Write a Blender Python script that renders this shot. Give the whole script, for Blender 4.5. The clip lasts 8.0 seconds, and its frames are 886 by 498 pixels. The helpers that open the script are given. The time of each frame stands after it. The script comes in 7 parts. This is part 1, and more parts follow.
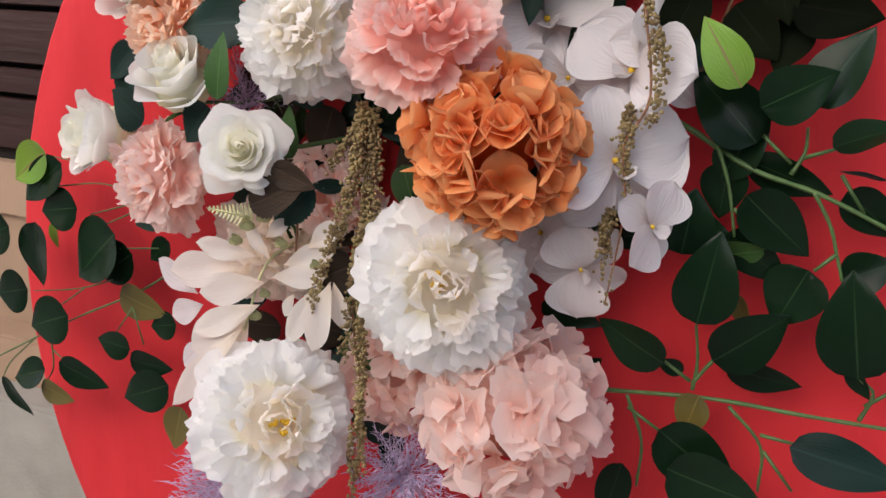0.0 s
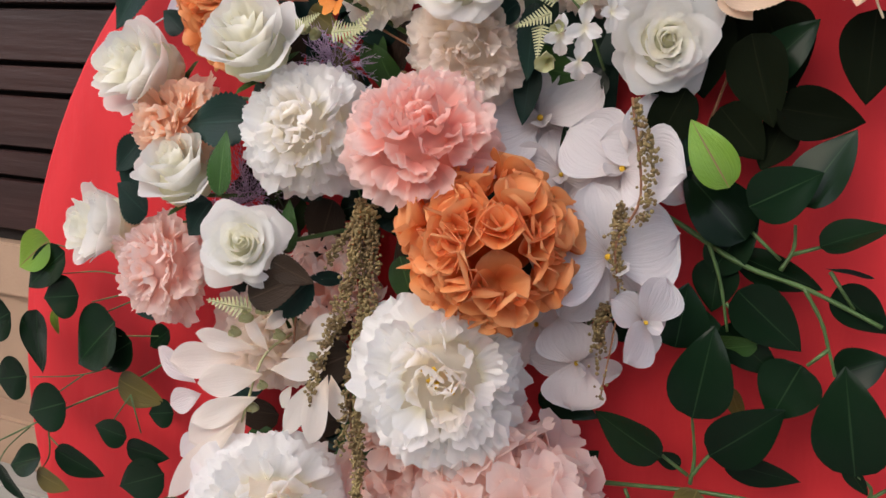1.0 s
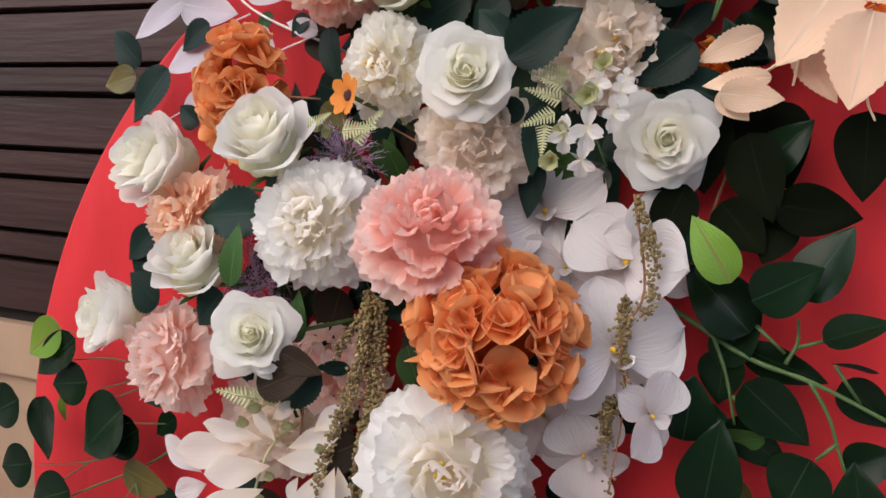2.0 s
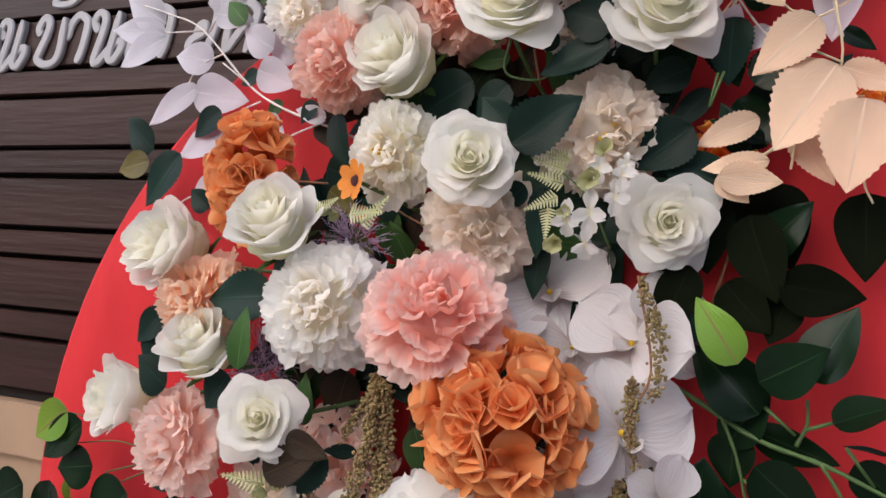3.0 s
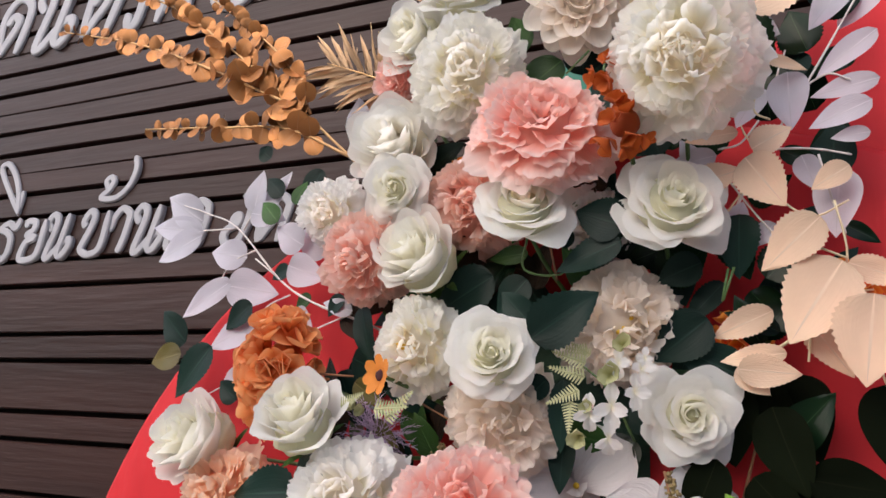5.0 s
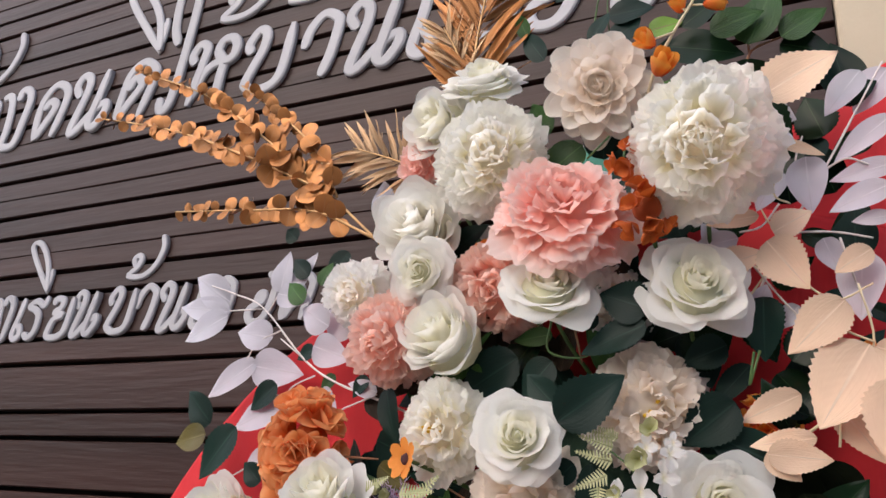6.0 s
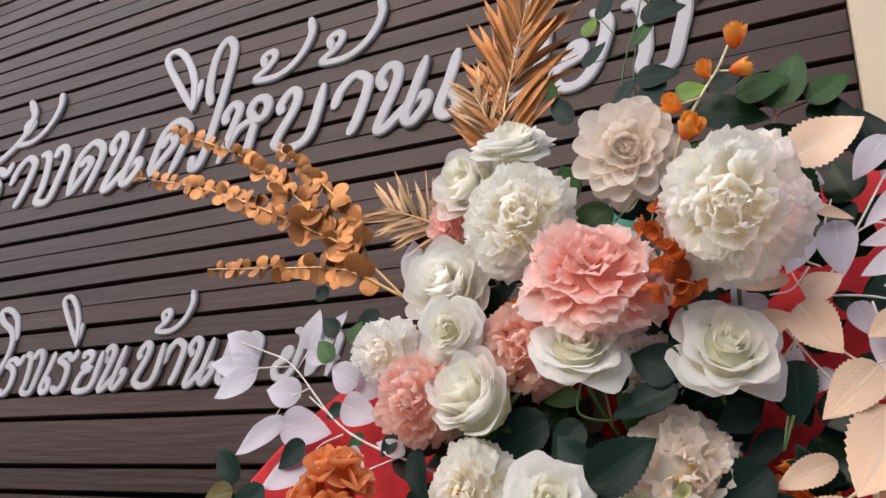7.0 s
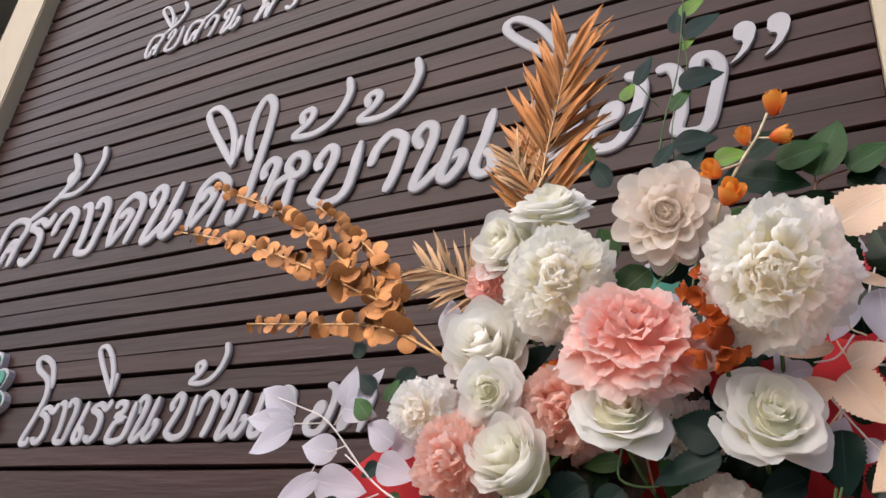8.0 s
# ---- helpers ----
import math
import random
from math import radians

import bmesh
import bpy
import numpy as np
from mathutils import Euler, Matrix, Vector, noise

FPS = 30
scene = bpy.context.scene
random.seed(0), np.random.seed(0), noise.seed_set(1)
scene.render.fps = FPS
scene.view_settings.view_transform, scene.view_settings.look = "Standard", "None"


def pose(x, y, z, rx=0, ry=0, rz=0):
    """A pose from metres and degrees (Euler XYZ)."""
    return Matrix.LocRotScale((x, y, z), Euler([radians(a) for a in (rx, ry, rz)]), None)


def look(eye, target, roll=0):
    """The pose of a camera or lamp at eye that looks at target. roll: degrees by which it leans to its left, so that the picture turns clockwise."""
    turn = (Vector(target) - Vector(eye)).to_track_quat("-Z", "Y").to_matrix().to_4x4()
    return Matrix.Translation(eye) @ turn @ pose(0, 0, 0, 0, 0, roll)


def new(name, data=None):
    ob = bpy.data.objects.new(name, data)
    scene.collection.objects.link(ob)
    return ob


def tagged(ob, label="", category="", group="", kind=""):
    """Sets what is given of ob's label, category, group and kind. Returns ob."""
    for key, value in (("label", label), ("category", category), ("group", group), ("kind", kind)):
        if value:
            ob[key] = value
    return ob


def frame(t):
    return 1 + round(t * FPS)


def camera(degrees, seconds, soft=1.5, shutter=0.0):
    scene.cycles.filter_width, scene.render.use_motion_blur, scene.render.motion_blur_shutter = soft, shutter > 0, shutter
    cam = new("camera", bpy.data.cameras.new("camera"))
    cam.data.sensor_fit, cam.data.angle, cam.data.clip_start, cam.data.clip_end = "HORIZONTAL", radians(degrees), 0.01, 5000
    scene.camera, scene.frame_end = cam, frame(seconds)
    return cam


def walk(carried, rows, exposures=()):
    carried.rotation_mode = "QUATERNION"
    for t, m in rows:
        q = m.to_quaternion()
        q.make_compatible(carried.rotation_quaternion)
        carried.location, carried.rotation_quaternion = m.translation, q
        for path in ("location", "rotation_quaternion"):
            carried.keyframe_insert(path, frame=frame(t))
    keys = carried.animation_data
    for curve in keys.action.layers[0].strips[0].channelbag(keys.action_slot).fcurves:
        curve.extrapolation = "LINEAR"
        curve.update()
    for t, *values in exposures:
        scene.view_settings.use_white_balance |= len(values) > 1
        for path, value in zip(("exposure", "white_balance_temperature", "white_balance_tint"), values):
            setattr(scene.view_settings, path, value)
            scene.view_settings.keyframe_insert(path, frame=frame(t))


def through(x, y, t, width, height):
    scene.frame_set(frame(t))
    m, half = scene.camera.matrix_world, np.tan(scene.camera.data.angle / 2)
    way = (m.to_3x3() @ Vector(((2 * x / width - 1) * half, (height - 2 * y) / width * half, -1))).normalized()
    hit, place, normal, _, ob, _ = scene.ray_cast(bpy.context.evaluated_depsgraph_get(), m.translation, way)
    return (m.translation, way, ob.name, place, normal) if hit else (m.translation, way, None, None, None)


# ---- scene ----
cam = camera(58.28, 8.0)
# seconds, x, y, z, yaw, pitch, roll
ROWS = [
    (0, 0.0000, 0.0000, 1.3500, 20.53, -12.42, 4.39),
    (0.5, 0.0029, -0.0006, 1.3642, 20.67, -9.90, 4.27),
    (1, 0.0044, -0.0052, 1.3782, 20.96, -7.72, 4.23),
    (1.5, 0.0047, -0.0122, 1.3908, 21.33, -5.15, 4.23),
    (3, 0.0091, -0.0222, 1.4114, 22.63, 2.29, 3.69),
    (3.5, 0.0123, -0.0307, 1.4191, 23.18, 5.13, 3.41),
    (4, 0.0156, -0.0371, 1.4276, 23.84, 7.73, 3.30),
    (4.5, 0.0187, -0.0401, 1.4348, 24.49, 10.57, 3.18),
    (5, 0.0211, -0.0443, 1.4386, 25.23, 13.89, 3.11),
    (6.5, 0.0201, -0.0678, 1.4490, 27.78, 20.86, 3.77),
    (7, 0.0167, -0.0750, 1.4496, 28.79, 22.65, 4.39),
    (7.5, 0.0118, -0.0850, 1.4500, 30.10, 24.34, 5.32),
    (8, 0.0066, -0.0946, 1.4529, 31.12, 26.21, 6.24),
]
walk(cam, [(t, pose(x, y, z, 90 + pitch, 0, yaw) @ pose(0, 0, 0, 0, 0, roll)) for t, x, y, z, yaw, pitch, roll in ROWS],
     exposures=[(0.0, 0.12), (3.0, 0.08), (8.0, 0.12)])

# ---------------------------------------------------------------- light
world = bpy.data.worlds.new("sky")
scene.world = world
world.use_nodes = True
wn = world.node_tree
sky = wn.nodes.new("ShaderNodeTexSky")
sky.sky_type = "NISHITA"
sky.sun_disc = False
sky.sun_elevation = radians(34)
sky.sun_rotation = radians(205)
sky.air_density, sky.dust_density, sky.ozone_density = 1.0, 3.0, 1.0
wn.links.new(sky.outputs[0], wn.nodes["Background"].inputs[0])
wn.nodes["Background"].inputs[1].default_value = 0.15
sun = new("sun", bpy.data.lights.new("sun", "SUN"))
sun.data.energy = 2.0
sun.data.angle = radians(85)
sun.data.color = (0.965, 0.95, 1.07)
sun.matrix_world = look((-1.4, -3.0, 2.2), (0, 0, 0))


# ---------------------------------------------------------------- materials
def mat(name, base, rough=0.6, vary=0.12, scale=40.0, bump=0.15, bump_scale=220.0, sheen=0.0, metal=0.0,
        spec=0.5, through=0.0, stretch=(1, 1, 1), tint=None, random_value=0.08, bump_dist=0.002, coat=0.0):
    """A surface: base colour varied at two scales, fine relief, per-piece variation."""
    m = bpy.data.materials.new(name)
    m.use_nodes = True
    nt = m.node_tree
    n, l = nt.nodes, nt.links
    b = n["Principled BSDF"]
    co = n.new("ShaderNodeTexCoord")
    mp = n.new("ShaderNodeMapping")
    mp.inputs["Scale"].default_value = stretch
    l.new(co.outputs["Object"], mp.inputs[0])
    big = n.new("ShaderNodeTexNoise")
    big.inputs["Scale"].default_value = scale
    big.inputs["Detail"].default_value = 3
    l.new(mp.outputs[0], big.inputs["Vector"])
    fine = n.new("ShaderNodeTexNoise")
    fine.inputs["Scale"].default_value = bump_scale
    fine.inputs["Detail"].default_value = 4
    l.new(mp.outputs[0], fine.inputs["Vector"])
    ramp = n.new("ShaderNodeMix")
    ramp.data_type = "RGBA"
    lo = [c * (1 - vary) for c in base]
    hi = [min(1, c * (1 + vary)) for c in (tint or base)]
    ramp.inputs[6].default_value = (*lo, 1)
    ramp.inputs[7].default_value = (*hi, 1)
    spread = n.new("ShaderNodeMapRange")
    spread.inputs[1].default_value, spread.inputs[2].default_value = 0.3, 0.7
    l.new(big.outputs[0], spread.inputs[0])
    l.new(spread.outputs[0], ramp.inputs[0])
    info = n.new("ShaderNodeObjectInfo")
    val = n.new("ShaderNodeMapRange")
    val.inputs[3].default_value, val.inputs[4].default_value = 1 - random_value, 1 + random_value
    l.new(info.outputs["Random"], val.inputs[0])
    hsv = n.new("ShaderNodeHueSaturation")
    l.new(ramp.outputs[2], hsv.inputs["Color"])
    l.new(val.outputs[0], hsv.inputs["Value"])
    l.new(hsv.outputs[0], b.inputs["Base Color"])
    rr = n.new("ShaderNodeMapRange")
    rr.inputs[3].default_value, rr.inputs[4].default_value = max(0.02, rough - 0.08), min(1, rough + 0.08)
    l.new(fine.outputs[0], rr.inputs[0])
    l.new(rr.outputs[0], b.inputs["Roughness"])
    b.inputs["Metallic"].default_value = metal
    b.inputs["Specular IOR Level"].default_value = spec
    b.inputs["Sheen Weight"].default_value = sheen
    b.inputs["Coat Weight"].default_value = coat
    b.inputs["Coat Roughness"].default_value = 0.12
    if bump:
        bp = n.new("ShaderNodeBump")
        bp.inputs["Strength"].default_value = bump
        bp.inputs["Distance"].default_value = bump_dist
        l.new(fine.outputs[0], bp.inputs["Height"])
        l.new(bp.outputs[0], b.inputs["Normal"])
    if through:
        tr = n.new("ShaderNodeBsdfTranslucent")
        l.new(hsv.outputs[0], tr.inputs[0])
        mx = n.new("ShaderNodeMixShader")
        mx.inputs[0].default_value = through
        l.new(b.outputs[0], mx.inputs[1])
        l.new(tr.outputs[0], mx.inputs[2])
        l.new(mx.outputs[0], n["Material Output"].inputs[0])
    return m


WOOD = mat("stained_wood", (0.039, 0.0168, 0.0135), 0.42, 0.35, 11, 0.5, 75, stretch=(0.08, 1, 1), spec=0.22, random_value=0.14, bump_dist=0.003)
BACKING = mat("dark_backing", (0.02, 0.013, 0.011), 0.9)
CREAM = mat("cream_paint", (0.53, 0.44, 0.31), 0.6, 0.06, 6, 0.2, 150)
TAN = mat("tan_render", (0.37, 0.24, 0.15), 0.7, 0.1, 6, 0.3, 150)
PALE = mat("pale_concrete", (0.34, 0.31, 0.26), 0.8, 0.12, 12, 0.4, 150)
RED = mat("red_cloth", (0.63, 0.03, 0.036), 0.65, 0.1, 9, 0.6, 17, stretch=(1, 1, 0.3), spec=0.2, bump_dist=0.012)
LETTER = mat("white_letter_plastic", (0.41, 0.395, 0.41), 0.5, 0.05, 20, 0.08, 200)
GROUND = mat("grey_paving", (0.42, 0.395, 0.36), 0.85, 0.15, 3, 0.4, 80)
EAVE = mat("dark_soffit", (0.13, 0.12, 0.09), 0.8, 0.2, 5)


# ---------------------------------------------------------------- mesh tools
def put(name, bm, material, parent=None, label="", smooth=True, at=None):
    me = bpy.data.meshes.new(name)
    bm.to_mesh(me)
    bm.free()
    me.materials.append(material)
    if smooth:
        me.shade_smooth()
    ob = new(name, me)
    if at is not None:
        ob.matrix_world = at
    if parent is not None:
        ob.parent = parent
    if label:
        tagged(ob, label)
    return ob


def part(name, bm, material, parent, label="", smooth=True):
    return put(name, bm, material, parent, label, smooth)


def shared(name, mesh, parent, m, label=""):
    """One more piece on a mesh that others share; m is its pose under the parent."""
    ob = new(name, mesh)
    ob.parent = parent
    ob.matrix_basis = m
    if label:
        tagged(ob, label)
    return ob


def box(x0, y0, z0, x1, y1, z1, bevel=0.0):
    bm = bmesh.new()
    bmesh.ops.create_cube(bm, size=1)
    for v in bm.verts:
        v.co = Vector((x0 + (v.co.x + 0.5) * (x1 - x0), y0 + (v.co.y + 0.5) * (y1 - y0), z0 + (v.co.z + 0.5) * (z1 - z0)))
    if bevel:
        bmesh.ops.bevel(bm, geom=bm.edges[:], offset=bevel, segments=2, affect="EDGES")
    return bm


# ---------------------------------------------------------------- structure
WALL = 1.068                      # front face of the boards
LEFT, RIGHT, FOOT = -2.41, 0.068, 1.134
ground = put("ground", box(-60, -60, -0.2, 60, 60, 0), GROUND, smooth=False)
tagged(ground, "grey paved ground around the sign", "ground", kind="structure")
wall_north = put("wall_north", box(-2.6, WALL + 0.03, 0, 0.42, WALL + 0.3, 4.3), BACKING, smooth=False)
tagged(wall_north, "sign wall clad in stained brown wooden boards", "wall", kind="structure")
trim = put("trim", box(RIGHT + 0.002, WALL - 0.05, 0, RIGHT + 0.33, WALL + 0.028, 4.3, 0.004), CREAM, smooth=False)
tagged(trim, "cream painted post edging the boarded wall", "post", kind="structure")
trim2 = put("trim", box(LEFT - 0.19, WALL - 0.05, 0, LEFT - 0.002, WALL + 0.028, 4.3, 0.004), CREAM, smooth=False)
tagged(trim2, "cream painted post edging the boarded wall", "post", kind="structure")
baseboard = put("baseboard", box(LEFT, WALL - 0.012, 1.036, RIGHT, WALL + 0.028, FOOT, 0.003), TAN, smooth=False)
tagged(baseboard, "tan rendered band under the wooden boards", "wall base", kind="structure")
wall_base = put("wall_base", box(LEFT, WALL + 0.004, 0, RIGHT, WALL + 0.027, 1.034), TAN, smooth=False)
tagged(wall_base, "tan rendered wall foot", "wall base", kind="structure")
step = put("step", box(LEFT, WALL - 0.07, 0, RIGHT, WALL + 0.003, 0.83, 0.006), TAN, smooth=False)
tagged(step, "tan rendered step along the wall foot", "step", kind="structure")
ledge = put("ledge", box(LEFT, WALL - 0.14, 0, RIGHT, WALL - 0.072, 0.75, 0.006), PALE, smooth=False)
tagged(ledge, "pale concrete plinth along the wall foot", "plinth", kind="structure")
soffit = put("ceiling", box(-6, WALL - 0.3, 4.3, 3, WALL + 3, 4.4), EAVE, smooth=False)
tagged(soffit, "dark soffit over the sign wall", "soffit", kind="structure")
# Added out of view: blocks the low bright sky and keeps leaf reflections dark.
wall_south = put("wall_south", box(-14, -8.3, 0, 14, -8, 3.6), EAVE, smooth=False)
tagged(wall_south, "unseen dark wall added behind the camera to darken reflections", "wall", kind="structure")
side_wall = put("wall_west", box(-6, WALL + 0.6, 0, -2.62, WALL + 0.7, 4.3), EAVE, smooth=False)
tagged(side_wall, "dark olive wall beyond the sign", "wall", kind="structure")

random.seed(11)


def board(z0, z1, warp, low=0.0045, high=0.0045):
    """A wooden board across the wall with eased edges and a slight bow; low and high: half the joints under and over it."""
    bm = bmesh.new()
    n, e = 24, 0.003
    a, b = z0 + low, z1 - high
    prof = [(WALL + 0.026, a), (WALL + e, a), (WALL, a + e * 0.6), (WALL, b - e * 0.6), (WALL + e, b), (WALL + 0.026, b)]
    rings = []
    for i in range(n + 1):
        x = LEFT + (RIGHT - LEFT) * i / n
        dy = 0.0016 * math.sin(i * 0.7 + warp) - 0.001
        dz = 0.0005 * math.sin(i * 0.45 + warp * 2)
        rings.append([bm.verts.new((x, y + dy, z + dz)) for y, z in prof])
    for p, q in zip(rings, rings[1:]):
        for i in range(len(prof) - 1):
            bm.faces.new((p[i], p[i + 1], q[i + 1], q[i]))
    bm.faces.new(rings[0])
    bm.faces.new(rings[-1][::-1])
    bmesh.ops.recalc_face_normals(bm, faces=bm.faces[:])
    return bm


for k in range(-17, 4):
    step_z = 0.1535 if k > 0 else 0.151
    top = 1.768 - step_z * k
    rows = [(top - 0.0535, top, 0.0045, 0.0045)]
    if top > 2.0:       # higher up the broad course is two boards butted close
        rows += [(top - 0.1015, top - 0.0535, 0.0004, 0.0045), (top - 0.151, top - 0.1015, 0.0045, 0.0004)]
    else:
        rows += [(top - (0.1535 if k >= 0 else 0.151), top - 0.0535, 0.0045, 0.0045)]
    for z0, z1, lo, hi in rows:
        if z1 > FOOT + 0.02 and z0 < 4.28:
            warp = random.uniform(0, 6)
            put("board", board(max(z0, FOOT), min(z1, 4.29), warp, lo, hi), WOOD, wall_north, smooth=False)


def oval(cx, cz, a, b, y0, y1, n=96):
    """An upright oval panel with a rounded rim and slight waves in its cloth."""
    bm = bmesh.new()
    rim = []
    for y, s in ((y1, 0.985), (y1 - 0.006, 1.0), (y0 + 0.006, 1.0), (y0, 0.988)):
        rim.append([bm.verts.new((cx + a * s * math.cos(t), y, cz + b * s * math.sin(t))) for t in (2 * math.pi * i / n for i in range(n))])
    for s in (0.93, 0.85, 0.75, 0.62, 0.48, 0.34, 0.2, 0.08):
        ring = []
        for i in range(n):
            t = 2 * math.pi * i / n
            x, z = cx + a * s * math.cos(t), cz + b * s * math.sin(t)
            w = 0.003 * math.sin(9 * t + 14 * s) * s + 0.002 * math.sin(31 * t + 3 * s) * s + 0.007 * noise.noise((x * 5, z * 5, 3))
            ring.append(bm.verts.new((x, y0 + w, z)))
        rim.append(ring)
    for p, q in zip(rim, rim[1:]):
        for i in range(n):
            bm.faces.new((p[i], p[(i + 1) % n], q[(i + 1) % n], q[i]))
    bm.faces.new(rim[0])
    bm.faces.new(rim[-1][::-1])
    bmesh.ops.recalc_face_normals(bm, faces=bm.faces[:])
    return bm


backdrop_board = new("backdrop_board")
backdrop_board.location = (0.0, 0.8, 0.0)
tagged(backdrop_board, "round backdrop board wrapped in red cloth, standing before the sign", "backdrop board")
part("panel", oval(-0.192, 1.0755, 0.729, 0.729, -0.002, 0.022), RED, backdrop_board, "red cloth stretched over the panel")
for sx in (-0.45, 0.08):
    part("leg", box(sx - 0.02, 0.024, 0, sx + 0.02, 0.05, 1.3, 0.003), BACKING, backdrop_board, smooth=False)

second_board = new("backdrop_board")
second_board.location = (0.0, 0.86, 0.0)
tagged(second_board, "second round red board overlapping behind the first", "backdrop board")
part("panel", oval(0.47, 1.25, 0.81, 0.81, -0.002, 0.022), RED, second_board, "red cloth stretched over the panel")
for sx in (0.3, 0.85):
    part("leg", box(sx - 0.02, 0.024, 0, sx + 0.02, 0.05, 1.3, 0.003), BACKING, second_board, smooth=False)


# ---------------------------------------------------------------- sign lettering
GLYPHS = {
    "ส": ["0.28,0.08 0.33,0.42 0.42,0.63 0.6,0.5 0.33,0.42", "0.28,0.08 0.07,0.32 0.0,0.87 0.18,1.08 0.54,1.03 0.7,0.84 0.64,0.5 0.68,0.07", "0.58,1.01 1.01,1.28 1.29,1.58 1.33,2.03 1.0,2.41"],
    "ร": ["0.56,1.09 0.5,0.86 0.22,0.99 0.02,0.86 0.27,0.76 0.47,0.59 0.53,0.24 0.38,0.07 0.17,0.19"],
    "้": ["0.1,0.27 0.0,0.46 0.12,0.53 0.24,0.43 0.2,0.25 0.02,0.05 0.48,0.02 0.78,0.25 0.86,0.64 0.72,0.95"],
    "า": ["0.0,0.58 0.02,0.88 0.18,1.08 0.4,1.0 0.5,0.85 0.52,0.38 0.47,0.07"],
    "ง": ["0.0,1.07 0.16,1.08 0.31,0.9 0.45,0.42 0.48,0.11 0.8,0.09 0.83,0.5 0.81,0.88 0.68,1.08 0.52,1.1 0.51,0.92"],
    "ค": ["0.13,0.08 0.0,0.57 0.03,0.89 0.23,1.06 0.52,0.92 0.61,0.64 0.58,0.07", "0.15,0.1 0.27,0.34 0.39,0.63 0.23,0.75 0.14,0.61"],
    "น": ["0.17,0.7 0.0,0.91 0.08,1.09 0.26,1.01 0.32,0.74 0.26,0.12 0.4,0.07 0.64,0.34 0.88,0.47 0.95,0.31 0.82,0.07 0.68,0.16 0.69,0.47 0.72,1.06"],
    "ด": ["0.05,0.1 0.0,0.52 0.02,0.91 0.25,1.06 0.55,0.89 0.61,0.69 0.56,0.07", "0.09,0.13 0.22,0.37 0.37,0.65 0.19,0.8 0.11,0.59"],
    "ี": ["1.22,0.0 0.19,1.02 0.0,1.31 0.2,1.36 0.56,1.09 0.94,0.62 1.22,0.02", "1.18,0.09 1.12,0.6"],
    "ื": ["1.21,0.0 0.87,0.33 0.15,0.89 0.0,1.12 0.17,1.16 0.54,0.92 0.93,0.49 1.19,0.06", "1.01,0.35 0.97,0.63", "1.21,0.15 1.16,0.59"],
    "ใ": ["0.34,1.22 0.13,1.58 0.0,2.17 0.09,2.46 0.32,2.3 0.45,1.94 0.57,1.18 0.65,0.48 0.64,0.14 0.53,0.08 0.43,0.3"],
    "ห": ["0.1,0.78 0.0,0.94 0.08,1.11 0.25,1.03 0.28,0.78 0.27,0.07", "0.29,0.17 0.36,0.55 0.53,0.7 0.72,0.69 0.73,0.53 0.8,0.08", "0.74,0.69 0.53,0.89 0.56,1.07 0.74,1.07 0.87,0.93 0.87,0.74 0.72,0.68"],
    "บ": ["0.1,0.72 0.0,0.88 0.11,1.09 0.27,1.01 0.31,0.76 0.2,0.32 0.22,0.18 0.5,0.07 0.8,0.24 0.75,1.05"],
    "เ": ["0.01,1.09 0.02,0.65 0.0,0.22 0.14,0.07 0.28,0.14 0.24,0.3 0.1,0.43"],
    "ม": ["0.12,0.75 0.02,0.9 0.1,1.06 0.24,1.0 0.26,0.6 0.1,0.25 0.16,0.09 0.3,0.14 0.55,0.1 0.72,0.3 0.7,1.05"],
    "อ": ["0.09,0.43 0.12,0.66 0.23,0.68 0.25,0.52 0.02,0.39 0.0,0.24 0.14,0.09 0.37,0.1 0.5,0.33 0.53,0.77 0.45,0.99 0.25,1.09"],
    "ย": ["0.00,0.85 0.00,0.99 0.26,0.96 0.29,0.77 0.12,0.66 0.42,0.58 0.19,0.48 0.14,0.19 0.22,0.05 0.54,0.05 0.73,0.23 0.69,0.98"],
    "โ": ["1.13,1.51 0.74,2.12 0.26,2.40 0.00,2.36 0.21,2.08 0.80,1.75 1.08,1.30 1.06,0.74 0.97,0.21 1.02,0.05 1.23,0.05 1.23,0.21"],
    "พ": ["0.1,0.85 0.0,0.95 0.08,1.06 0.16,0.95 0.04,0.05 0.34,0.7 0.52,0.05 0.6,0.5 0.72,1.2"],
}


def smooth_line(pts, per=6):
    """A soft curve through the points."""
    p = [pts[0] * 2 - pts[1], *pts, pts[-1] * 2 - pts[-2]]
    out = []
    for i in range(1, len(p) - 2):
        for k in range(per):
            t = k / per
            out.append(0.5 * (2 * p[i] + (p[i + 1] - p[i - 1]) * t + (2 * p[i - 1] - 5 * p[i] + 4 * p[i + 1] - p[i + 2]) * t * t
                              + (3 * p[i] - p[i - 1] - 3 * p[i + 1] + p[i + 2]) * t ** 3))
    return out + [p[-2]]


